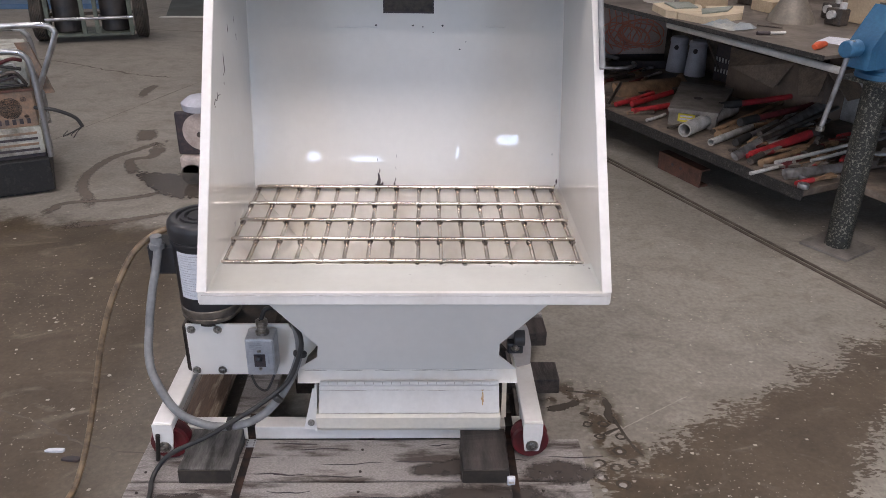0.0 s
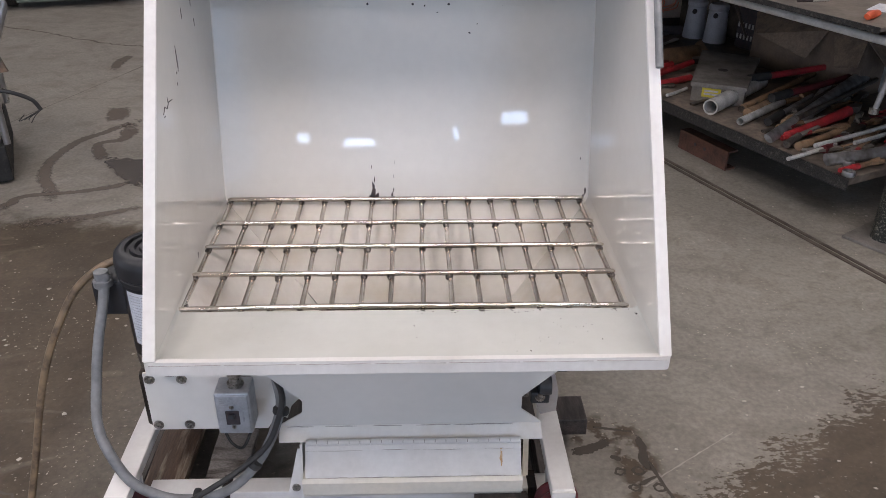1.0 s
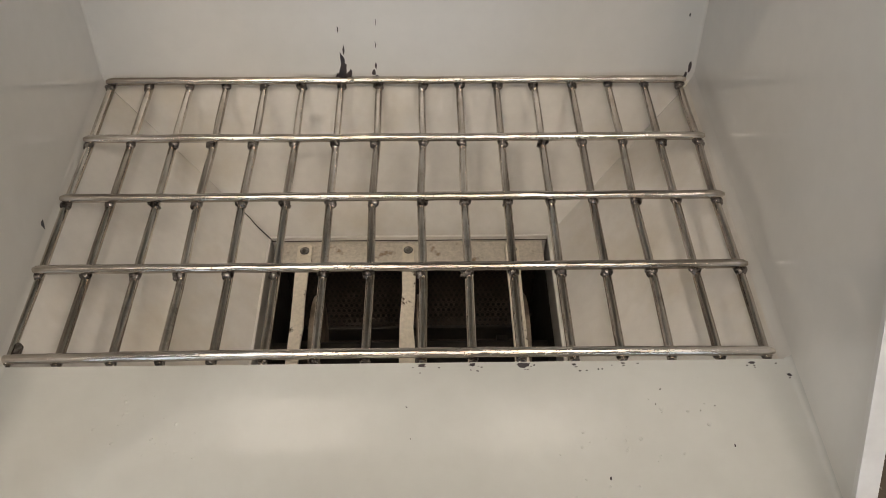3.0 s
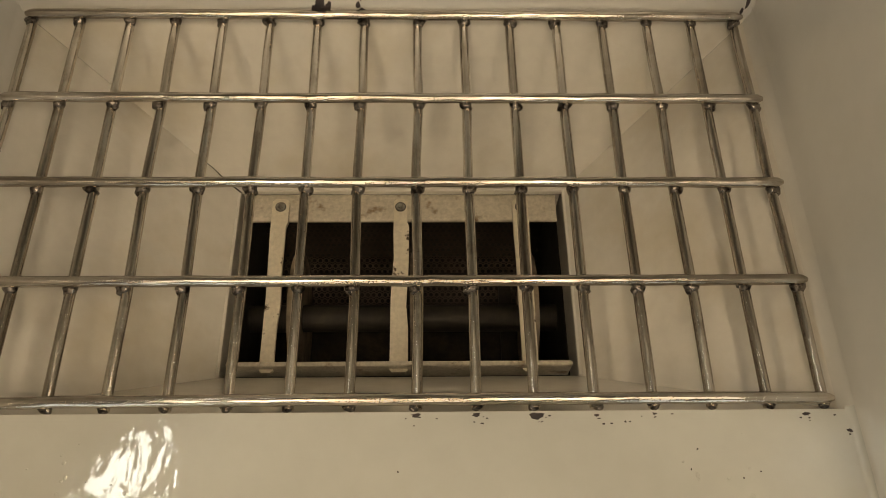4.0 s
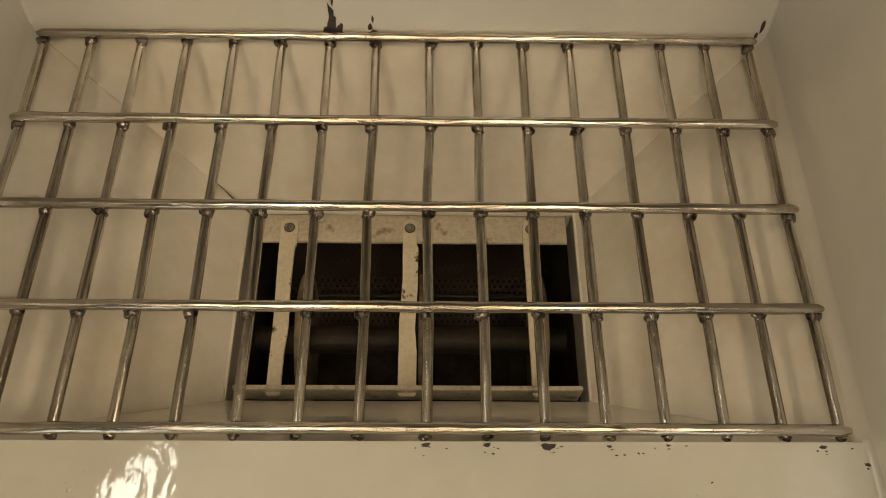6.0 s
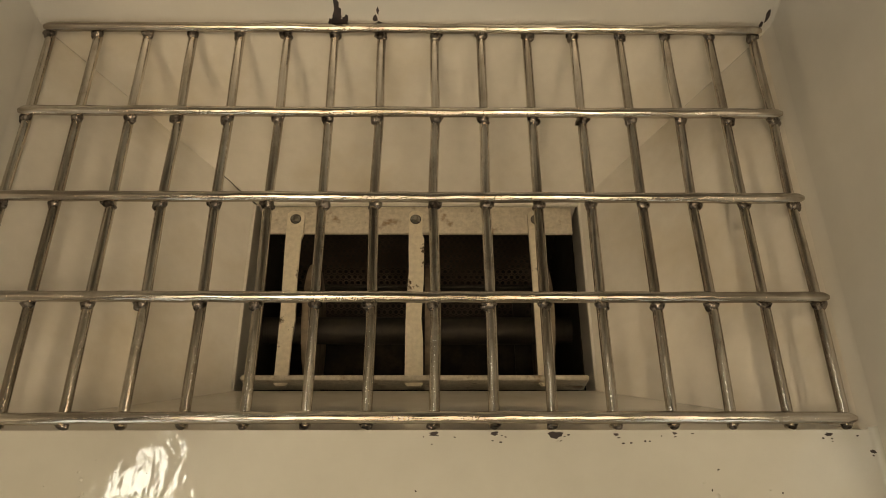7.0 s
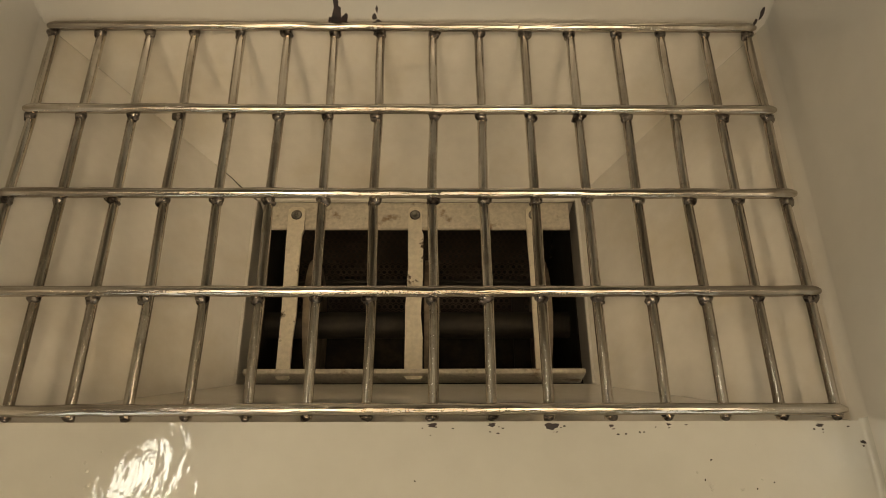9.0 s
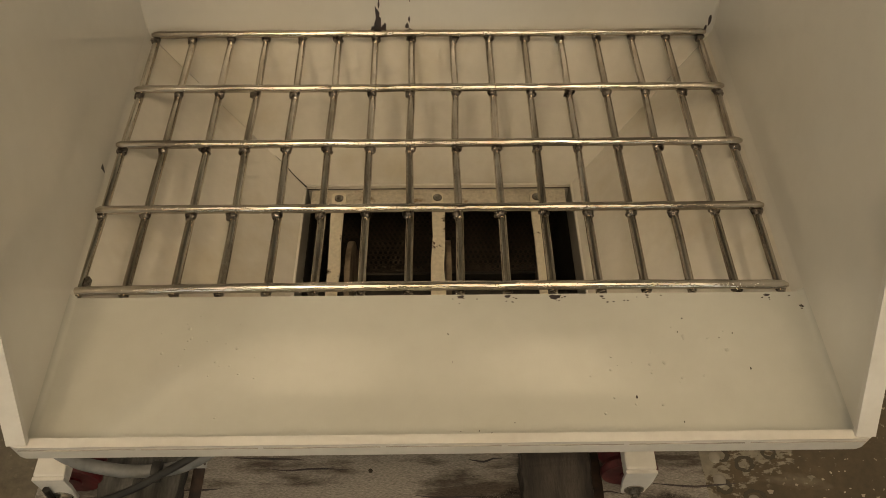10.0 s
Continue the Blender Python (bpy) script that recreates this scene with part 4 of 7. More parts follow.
for x, s in ((-0.540, -1), (0.292, 1)):
    part("side_rail", box(x - 0.022, x + 0.022, -0.0585, 0.62, 0.190, 0.214), PAINT_DULL, machine, bevel=0.003)
    for yy in (-0.064, 0.018):
        fk = part("fork_plate", prism([(x - 0.022, yy, 0.212), (x + 0.022, yy, 0.212), (x + 0.022, yy, 0.180), (x + 0.017, yy, 0.138), (x + 0.014, yy, 0.135), (x - 0.014, yy, 0.135), (x - 0.017, yy, 0.138), (x - 0.022, yy, 0.180)], (0, 0.005, 0)), PAINT_DULL, machine, bevel=0.001)
        if yy < -0.05:
            bolt(fk, (x, yy, 0.151), (0, -1, 0.0), 0.0085)
    wheel(x, -0.018)
    if s < 0:
        part("threaded_rod", rod((x - 0.018, -0.070, 0.118), (x - 0.010, -0.068, 0.188), 0.005, 10), DARKSTEEL, machine)
# gear case, its plate and the motor
plate = part("gear_plate", prism([(-0.515, 0.113, 0.225), (-0.285, 0.113, 0.225), (-0.262, 0.113, 0.262), (-0.262, 0.113, 0.340), (-0.275, 0.113, 0.366), (-0.515, 0.113, 0.366)], (0, 0.006, 0)), PAINT, machine, "white bolted mounting plate", bevel=0.001)
for bx, bz in ((-0.503, 0.352), (-0.441, 0.352), (-0.503, 0.238), (-0.441, 0.238)):
    bolt(plate, (bx, 0.113, bz), (0, -1, 0), 0.0062)
part("gear_case", box(-0.530, -0.300, 0.121, 0.290, 0.225, 0.360), DARKSTEEL, machine, bevel=0.01)
part("gear_shaft", rod((-0.30, RY, RZ + 0.02), (HX0 - 0.006, RY, RZ + 0.02), 0.03, 20), DARKSTEEL, machine, smooth=True)
MX, MY = -0.461, 0.162
part("motor_foot", lathe([(0.0, 0.361), (0.052, 0.361), (0.052, 0.374), (0.060, 0.377), (0.0, 0.377)], (MX, MY, 0), 40), DARKSTEEL, machine, smooth=True)
part("motor_flange", lathe([(0.0, 0.376), (0.066, 0.376), (0.069, 0.380), (0.069, 0.386), (0.067, 0.388), (0.070, 0.392), (0.070, 0.4075), (0.068, 0.410), (0.0, 0.410)], (MX, MY, 0), 44), BRONZE, machine, "brown cast motor flange", smooth=True)
motor = part("motor", lathe([(0.0, 0.410), (0.0685, 0.410), (0.070, 0.413), (0.070, 0.575), (0.0, 0.575)], (MX, MY, 0), 44), BLACK, machine, "black electric motor with a white rating label", smooth=True)
part("fan_cover", lathe([(0.0, 0.568), (0.0735, 0.568), (0.0745, 0.571), (0.0745, 0.578), (0.0725, 0.580), (0.0755, 0.583), (0.076, 0.606), (0.074, 0.617), (0.068, 0.624), (0.060, 0.626), (0.053, 0.626), (0.051, 0.620), (0.046, 0.620), (0.044, 0.626), (0.036, 0.626), (0.034, 0.620), (0.029, 0.620), (0.027, 0.626), (0.0, 0.627)], (MX, MY, 0), 48), BLACK, motor, smooth=True)
lab = bmesh.new()
for k in range(9):
    a0, a1 = radians(228 + 8 * k), radians(236 + 8 * k)
    q = [(MX + 0.0708 * math.cos(a), MY + 0.0708 * math.sin(a), z) for a, z in ((a0, 0.443), (a1, 0.443), (a1, 0.559), (a0, 0.559))]
    lab.faces.new([lab.verts.new(v) for v in q])
bmesh.ops.remove_doubles(lab, verts=lab.verts, dist=0.0002)
lb = part("rating_label", lab, PAPER, motor, "white paper rating label")
rnd = random.Random(11)
for k in range(17):
    z = 0.551 - 0.0062 * k
    bm = bmesh.new()
    start, n_seg = rnd.uniform(231, 238), rnd.randint(5, 13)
    for q in range(n_seg):
        a0, a1 = radians(start + 4 * q), radians(start + 4 * q + rnd.uniform(2.4, 4.0))
        bm.faces.new([bm.verts.new((MX + 0.0711 * math.cos(a), MY + 0.0711 * math.sin(a), zz)) for a, zz in ((a0, z), (a1, z), (a1, z + 0.0016), (a0, z + 0.0016))])
    part("print_line", bm, INK, lb)
jb = part("junction_box", box(-0.590, -0.522, 0.150, 0.215, 0.478, 0.553), BLACK, motor, bevel=0.006)
part("conduit_fitting", lathe([(0.0, 0.0), (0.017, 0.0), (0.017, 0.012), (0.013, 0.014), (0.013, 0.03), (0.0, 0.03)], (-0.560, 0.138, 0.553), 18), CONDUIT, jb, smooth=True)
# switch box on the plate
sw = part("switch_box", box(-0.367, -0.300, 0.056, 0.110, 0.262, 0.360), GALV, machine, "grey metal switch box with a toggle", bevel=0.004)
part("face_plate", box(-0.364, -0.303, 0.053, 0.0565, 0.265, 0.357), GALV, sw, bevel=0.002)
part("toggle_well", box(-0.348, -0.322, 0.0515, 0.0535, 0.288, 0.322), CHIP, sw, bevel=0.001)
part("toggle", prism([(-0.341, 0.052, 0.302), (-0.330, 0.052, 0.302), (-0.331, 0.040, 0.312), (-0.340, 0.040, 0.312)], (0, 0.002, 0.008)), BLACK, sw)
for z in (0.282, 0.330):
    bolt(sw, (-0.335, 0.053, z), (0, -1, 0), 0.0028)
for k in range(4):
    part("print_line", box(-0.356, -0.331 + 0.004 * (k % 2), 0.0522, 0.0528, 0.3495 - 0.005 * k, 0.3515 - 0.005 * k), INK, sw)
part("print_line", box(-0.316, -0.313, 0.0522, 0.0528, 0.295, 0.318), INK, sw)
part("connector", lathe([(0.0, 0.0), (0.016, 0.0), (0.016, 0.006), (0.011, 0.008), (0.011, 0.022), (0.014, 0.023), (0.014, 0.034), (0.009, 0.036), (0.0, 0.04)], (-0.330, 0.085, 0.360), 16), ZINC, sw, smooth=True)
# right gusset's white paint with its brown-grey shade put into the colour
GUSSET_SHADE = surface("brown_shaded_paint", (0.42, 0.38, 0.35), (0.33, 0.28, 0.25), (0.3, 0.45), big=9, fine=90, bump=0.08, grain=0.1)
# bearings on their gussets
for s, x in ((1, 0.262), (-1, -0.238)):
    pts = [(0.217, 0.372), (0.219, 0.325), (0.262, 0.262), (0.276, 0.217), (0.308, 0.230), (0.304, 0.300), (0.292, 0.352), (0.284, 0.372)]
    gm = GUSSET_SHADE if s > 0 else PAINT
    g = part("gusset", prism([(px if s > 0 else 0.024 - px, 0.098 + (0.372 - pz) * 0.35, pz) for px, pz in pts], (0, 0.006, 0)), gm, machine, bevel=0.001)
    if s > 0:
        part("bearing_block", box(x - 0.020, x + 0.018, 0.086, 0.112, 0.300, 0.328), BLACK, machine, bevel=0.004)
        part("bearing_cap", lathe([(0.0, -0.012), (0.020, -0.012), (0.020, 0.012), (0.0, 0.012)], (x + 0.008, 0.100, 0.337), 20, "X"), BLACK, machine, smooth=True)
        bolt(machine, (x - 0.002, 0.086, 0.318), (0, -0.5, 0.9), 0.006)
part("tie_bar", prism([(0.232, 0.060, 0.133), (0.244, 0.060, 0.133), (0.248, 0.120, 0.236), (0.238, 0.120, 0.236)], (0, 0.004, 0)), CREAM, machine, "dirty leaning flat tie bar")
# steel hold rod on the side flange
h0 = Vector((0.388, 0.041, 0.985))
part("hold_rod", sweep([h0 + out * 0.012, h0 + edge * 0.1 + out * 0.012, h0 + edge * 0.38 + out * 0.012], 0.006, 12), CONDUIT, machine, smooth=True)

# marks on the paint of the back sheet
def on_back(u, v, lift):
    return back_at(u, v, lift)


CHIPS = [(-0.064, 0.006, 0.010, 0.9), (-0.063, 0.020, 0.0062, 1.6), (-0.064, 0.034, 0.0034, 3.2), (-0.061, 0.046, 0.0014, 6.0), (-0.066, 0.075, 0.0009, 6), (-0.055, 0.012, 0.0034, 2.0), (-0.071, 0.010, 0.0030, 1.6),
         (-0.022, 0.004, 0.0075, 0.8), (-0.024, 0.014, 0.0040, 1.5), (-0.021, 0.024, 0.0018, 3.0), (-0.020, 0.055, 0.0007, 8), (-0.018, 0.085, 0.0006, 9), (-0.012, 0.004, 0.003, 0.8), (-0.105, 0.002, 0.004, 0.8),
         (0.388, 0.018, 0.0024, 3.5), (0.384, 0.008, 0.002, 2.0), (0.375, 0.09, 0.001, 3), (0.14, 0.352, 0.003, 0.6), (0.155, 0.37, 0.0012, 2), (0.05, 0.405, 0.002, 1.5), (0.075, 0.392, 0.0015, 1)]
for k, (u, v, r, st) in enumerate(CHIPS):
    part("paint_chip", blot(u, v, r, on_back, 20 + k, st), CHIP, machine)
for u in (-0.064, 0.026, 0.098):
    part("screw_hole", blot(u, 0.408, 0.0036, on_back, 7), CHIP, machine)
for u0, u1, v in ((-0.293, -0.263, 0.402), (-0.163, -0.062, 0.402), (0.205, 0.25, 0.405)):
    part("paint_crease", prism([on_back(u0, v, 0), on_back(u1, v, 0), on_back(u1, v + 0.0016, 0), on_back(u0, v + 0.0016, 0)], (0, -0.0012, 0.0008)), PAINT, machine)
win = part("inlet_window", prism([on_back(-0.044, 0.44, 0.001), on_back(0.075, 0.44, 0.001), on_back(0.075, 0.56, 0.001), on_back(-0.044, 0.56, 0.001)], (0, 0.012, -0.012)), DARKSTEEL, machine, "dark square inlet window")
for a, b in (((-0.046, 0.438), (0.077, 0.441)), ((-0.046, 0.438), (-0.043, 0.562)), ((0.074, 0.438), (0.077, 0.562))):
    part("window_edge", prism([on_back(a[0], a[1], 0.002), on_back(b[0], a[1], 0.002), on_back(b[0], b[1], 0.002), on_back(a[0], b[1], 0.002)], (0, 0.004, -0.004)), CHIP, win)
# scratches on the side sheet, and chips by the grate
zig = [(0.095, 0.897), (0.106, 0.906), (0.119, 0.899), (0.131, 0.906), (0.154, 0.903)]
part("paint_scratch", sweep([(skew(XL, y, z, 1.0) + 0.0002, y, z) for y, z in zig], 0.0008, 5), CHIP, machine)
for k, (y, z, r, st) in enumerate([(0.288, 1.013, 0.002, 6), (0.218, 0.955, 0.003, 8), (0.205, 0.933, 0.0016, 1.5), (0.20, 0.915, 0.001, 4), (0.36, 1.02, 0.0015, 6), (0.37, 0.98, 0.0015, 6), (0.128, 0.908, 0.0012, 8), (0.10, 0.892, 0.005, 0.25)]):
    part("paint_chip", blot(y, z, r, lambda u, v, lift: Vector((skew(XL, u, v, 1.0) + lift, u, v)), 50 + k, st), CHIP, machine)


def on_slope(u, v, lift):
    """On the back slope: across u, down by v from the bend."""
    d = Vector((0, HY1 - 0.431, HZ - 0.585)).normalized()
    nrm = Vector((0, d.z, -d.y))
    return Vector((u, 0.431, 0.585)) + d * v + nrm * (-lift)


def on_apron(u, v, lift):
    d = Vector((0, -0.172, 0.002)).normalized()
    return Vector((u, -0.010, 0.5885)) + d * v + Vector((0, 0.04, 1.0)) * lift


rnd = random.Random(5)
for k in range(13):
    part("paint_chip", blot(rnd.uniform(-0.02, 0.33), rnd.uniform(0.012, 0.16), rnd.choice((0.0006, 0.0008, 0.0011)), on_apron, 80 + k, rnd.uniform(0.4, 2.2), 6), CHIP, machine)
# scorched specks under the foremost rod, scattered round each spot
for k, (u, v, r) in enumerate([(0.03, 0.003, 0.0042), (0.08, 0.003, 0.0036), (0.13, 0.004, 0.0065), (0.18, 0.004, 0.0030), (0.228, 0.003, 0.0022), (0.355, 0.004, 0.0036), (0.388, 0.018, 0.0030)]):
    part("paint_chip", blot(u, v, r, on_apron, 120 + k, 0.5, 13), CHIP, machine)
    for q in range(4):
        part("paint_chip", blot(u + rnd.gauss(0.004, 0.008), v + abs(rnd.gauss(0.002, 0.004)), rnd.uniform(0.0007, 0.0017), on_apron, 200 + 9 * k + q, rnd.uniform(0.3, 0.8), 6), CHIP, machine)
a, b = Vector((-0.236, 0.3555, 0.4205)), Vector((-0.193, 0.335, 0.371))
part("seam_crack", sweep(curve_points([a, a.lerp(b, 0.3) + Vector((0.0012, 0, 0)), a.lerp(b, 0.6) - Vector((0.0008, 0, 0)), b], 4), lambda t: 0.0003 + 0.0007 * t, 6), CHIP, machine)
for k, (u, v, r, st) in enumerate([(-0.362, 0.010, 0.0016, 0.4), (-0.357, 0.013, 0.0022, 0.3), (-0.352, 0.017, 0.0012, 0.6), (-0.355, 0.030, 0.0009, 1.0), (-0.358, 0.036, 0.0007, 1.0), (0.16, 0.10, 0.0008, 1.0), (0.168, 0.104, 0.0007, 1.0), (0.176, 0.099, 0.0009, 0.7), (0.184, 0.106, 0.0006, 1.0),
                                 (0.215, 0.140, 0.0008, 1.6), (0.217, 0.152, 0.0007, 1.4), (-0.02, 0.13, 0.0006, 1.0), (0.12, 0.155, 0.0008, 0.6)]):
    part("paint_chip", blot(u, v, r, on_slope, 160 + k, st, 7), CHIP, machine)


def fillet(p0, p1, wall_a, wall_b, r, steps=6):
    """A rounded run of thick paint in the corner along p0-p1, between the ways wall_a and wall_b."""
    bm = bmesh.new()
    p0, p1, wa, wb = Vector(p0), Vector(p1), Vector(wall_a), Vector(wall_b)
    rows = []
    for p in (p0, p1):
        c = p + (wa + wb) * r
        rows.append([bm.verts.new(c - wa * r * math.sin(math.pi / 2 * k / steps) - wb * r * math.cos(math.pi / 2 * k / steps)) for k in range(steps + 1)] + [bm.verts.new(p)])
    n = len(rows[0])
    for k in range(n):
        bm.faces.new((rows[0][k], rows[0][(k + 1) % n], rows[1][(k + 1) % n], rows[1][k]))
    bm.faces.new(rows[0][::-1])
    bm.faces.new(rows[1])
    return bm


for x, sx in ((XL, 1), (XR, -1)):
    part("corner_fillet", skewed(fillet((x, LIPY + 0.004, 0.5906), (x, -0.008, 0.5886), (sx, 0, 0), (0, 0, 1), 0.006)), APRON_SHADED, machine, smooth=True)
    low, high = back_at(x, 0.012), back_at(x, 0.50)
    part("corner_fillet", fillet(low, high, (sx, 0, 0), (0, -0.975, 0.22), 0.004), PAINT, machine, smooth=True)
    part("corner_fillet", skewed(fillet((x, -0.008, 0.586), (x, 0.43, 0.586), (sx * 0.64, 0, -0.77), (0, 0, 1), 0.010)), PAINT, machine, smooth=True)

# cables and hoses of the machine
part("conduit", sweep(curve_points([(-0.553, 0.138, 0.578), (-0.561, 0.12, 0.523), (-0.570, 0.09, 0.465), (-0.576, 0.06, 0.402), (-0.571, 0.01, 0.332), (-0.547, -0.02, 0.284), (-0.511, -0.04, 0.235), (-0.467, -0.045, 0.206), (-0.422, -0.045, 0.193), (-0.365, -0.04, 0.195), (-0.320, -0.025, 0.212), (-0.283, -0.005, 0.246), (-0.257, 0.02, 0.286), (-0.240, 0.045, 0.338), (-0.247, 0.07, 0.372), (-0.271, 0.125, 0.40)], 6), 0.0094, 14), CONDUIT, machine, "grey flexible conduit", smooth=True)
part("power_cord", sweep(curve_points([(-0.330, 0.085, 0.398), (-0.316, 0.085, 0.424), (-0.285, 0.095, 0.414), (-0.248, 0.06, 0.392), (-0.232, 0.028, 0.372), (-0.240, 0.004, 0.335), (-0.263, -0.016, 0.292), (-0.318, -0.040, 0.253), (-0.389, -0.063, 0.216), (-0.441, -0.075, 0.187), (-0.520, -0.085, 0.150), (-0.552, -0.095, 0.117), (-0.560, -0.120, 0.1015), (-0.552, -0.160, 0.1005), (-0.543, -0.245, 0.1005), (-0.540, -0.275, 0.085), (-0.54, -0.33, 0.02), (-0.54, -0.42, 0.006), (-0.53, -0.60, 0.006)], 8), 0.0055, 10), RUBBER, machine, "black rubber power cord", smooth=True)
for q, ax in (((-0.392, -0.050, 0.205), (1, 0, -0.1)), ((-0.288, -0.016, 0.252), (0.7, 0.3, 0.7)), ((-0.238, 0.036, 0.335), (0.2, 0.3, 0.9))):
    c, d = Vector(q), Vector(ax).normalized()
    part("cable_tie", sweep([c - d * 0.006, c - d * 0.003, c + d * 0.003, c + d * 0.006], lambda t: 0.0158 if 0.1 < t < 0.9 else 0.014, 14), RUBBER, machine, smooth=True)
part("loose_wire", sweep(curve_points([(-0.375, 0.112, 0.232), (-0.36, 0.10, 0.20), (-0.335, 0.09, 0.195), (-0.315, 0.10, 0.232)], 6), 0.003, 8), RUBBER, machine, smooth=True)
air = tagged(part("air_hose", sweep(curve_points([(-0.50, 0.20, 0.583), (-0.54, 0.19, 0.580), (-0.580, 0.17, 0.568), (-0.623, 0.15, 0.531), (-0.658, 0.12, 0.466), (-0.686, 0.10, 0.396), (-0.708, 0.08, 0.316), (-0.729, 0.05, 0.21), (-0.754, 0.02, 0.101), (-0.771, -0.02, 0.032), (-0.780, -0.075, 0.008), (-0.80, -0.25, 0.008), (-0.9, -0.5, 0.008)], 8), 0.0072, 14), TANHOSE, smooth=True),
             "tan rubber air hose hanging down to the floor", "hose")

# ---- pallet and timber ----
pallet = thing("pallet", (-0.1, 0.2, 0.0), "weathered grey wooden shipping pallet on the concrete", "pallet")


def board(name, x0, x1, y0, y1, z0, z1, material, parent, seed):
    """A worn plank: a box with cut-up faces, nudged edges and soft corners."""
    r = random.Random(seed)
    bm = box(x0, x1, y0, y1, z0, z1)
    long_x = (x1 - x0) > (y1 - y0)
    cut = [e for e in bm.edges if abs((e.verts[0].co - e.verts[1].co)[0 if long_x else 1]) > 0.05]
    bmesh.ops.subdivide_edges(bm, edges=cut, cuts=9, use_grid_fill=True)
    for v in bm.verts:
        v.co += Vector((r.uniform(-1, 1) * 0.0015, r.uniform(-1, 1) * 0.0018, r.uniform(-1, 1) * 0.0008))
    return part(name, bm, material, parent, bevel=0.002)


board("deck_board", -0.612, 0.418, -0.254, -0.119, 0.073, 0.0945, WOOD, pallet, 1)
board("deck_board", -0.610, 0.420, -0.113, 0.027, 0.073, 0.095, WOOD, pallet, 2)
board("deck_board", -0.615, 0.41, 0.62, 0.75, 0.073, 0.095, WOOD, pallet, 3)
for k, (y0, y1) in enumerate(((0.272, 0.358), (0.507, 0.600))):
    board("cross_timber", -0.30, 0.411, y0, y1, 0.050, 0.0955, WOOD_WET, pallet, 10 + k)
for k, x in enumerate((-0.605, -0.115, 0.282)):
    board("stringer", x, x + 0.04, -0.254, 0.76, 0.001, 0.0725, WOOD_Y, pallet, 20 + k)
board("plank", -0.555, -0.470, 0.05, 0.60, 0.0735, 0.094, WOOD_BROWN, pallet, 30)
board("plank", -0.432, -0.345, 0.09, 0.60, 0.0735, 0.090, WOOD, pallet, 31)
for k, (x0, x1, y0, y1, zt) in enumerate(((-0.500, -0.382, -0.118, 0.024, 0.1325), (0.131, 0.236, -0.122, 0.022, 0.1325))):
    b = board("timber_block", x0, x1, y0, y1, 0.0955, zt, (WOOD_BLOCK, WOOD_WET)[k], None, 40 + k)
    part("end_grain", box(x0 + 0.001, x1 - 0.001, y0 - 0.003, y0 - 0.0015, 0.097, zt - 0.001), SHADE_AND_WET, b)
    tagged(b, ("short grey timber block lying on the pallet", "short soaked dark timber block lying on the pallet")[k], "block", "timber blocks")
for x in (-0.366, 0.249):
    st = thing("steel_strap", (x, -0.1, 0.0955), "black steel banding strap over the pallet", "strap", "banding straps")
    part("band", prism([(x - 0.009, 0.076, 0.1335), (x - 0.009, 0.028, 0.1335), (x - 0.009, 0.0265, 0.0975), (x - 0.009, -0.256, 0.0975), (x - 0.009, -0.258, 0.0), (x - 0.009, -0.2588, 0.0), (x - 0.009, -0.2568, 0.0983), (x - 0.009, 0.0258, 0.0983), (x - 0.009, 0.0272, 0.1343), (x - 0.009, 0.076, 0.1343)], (0.018, 0, 0)), STRAP, st)
    if x < 0:
        seal = part("crimp_seal", box(x - 0.011, x + 0.011, -0.004, 0.024, 0.0985, 0.1005), GALV, st)
        for q in range(3):
            for sgn in (-1, 1):
                part("crimp", box(x + sgn * 0.008 - 0.0015, x + sgn * 0.008 + 0.0015, 0.0 + 0.008 * q, 0.003 + 0.008 * q, 0.1005, 0.1012), CHIP, seal)


def crack(pts, r=0.0011, parent=None):
    return part("crack", sweep(curve_points(pts, 4), lambda t: r * (0.35 + math.sin(math.pi * min(max(t, 0.02), 0.98))), 5), CHIP, parent or pallet)


WETWOOD = damp_concrete("soaked_board_stain", 0.8, (0.070, 0.055, 0.046), (0.035, 0.028, 0.024), 0.6, 0.22)
for rows in ([(-0.10, -0.205, 0.015), (0.0, -0.195, 0.045), (0.10, -0.185, 0.07), (0.22, -0.185, 0.075), (0.33, -0.19, 0.07), (0.43, -0.185, 0.05)], [(-0.02, -0.085, 0.012), (0.05, -0.08, 0.030), (0.12, -0.07, 0.040), (0.17, -0.06, 0.03)],
             [(0.235, -0.075, 0.020), (0.30, -0.085, 0.045), (0.36, -0.09, 0.055), (0.42, -0.10, 0.045), (0.44, -0.12, 0.03)],
             [(-0.28, -0.19, 0.010), (-0.15, -0.20, 0.016), (-0.02, -0.215, 0.012)], [(-0.56, -0.165, 0.012), (-0.50, -0.17, 0.020), (-0.42, -0.16, 0.014)]):
    tagged(damp("dark wet stain soaked into the pallet boards", rows, 0.0963, WETWOOD), group="stains on the pallet")
rnd = random.Random(77)
for k in range(26):
    x, y = rnd.uniform(-0.56, 0.36), rnd.choice((rnd.uniform(-0.245, -0.13), rnd.uniform(-0.105, 0.02)))
    ln = rnd.uniform(0.03, 0.16)
    crack([(x + ln * q / 4, y + rnd.uniform(-0.004, 0.004), 0.0949) for q in range(5)], rnd.uniform(0.0006, 0.0016))
for x in (-0.585, -0.10, 0.31):
    for y in (-0.22, -0.15, -0.085, -0.01):
        part("nail", rod((x, y, 0.0935), (x, y, 0.0962), 0.0035, 8), DARKSTEEL, pallet)

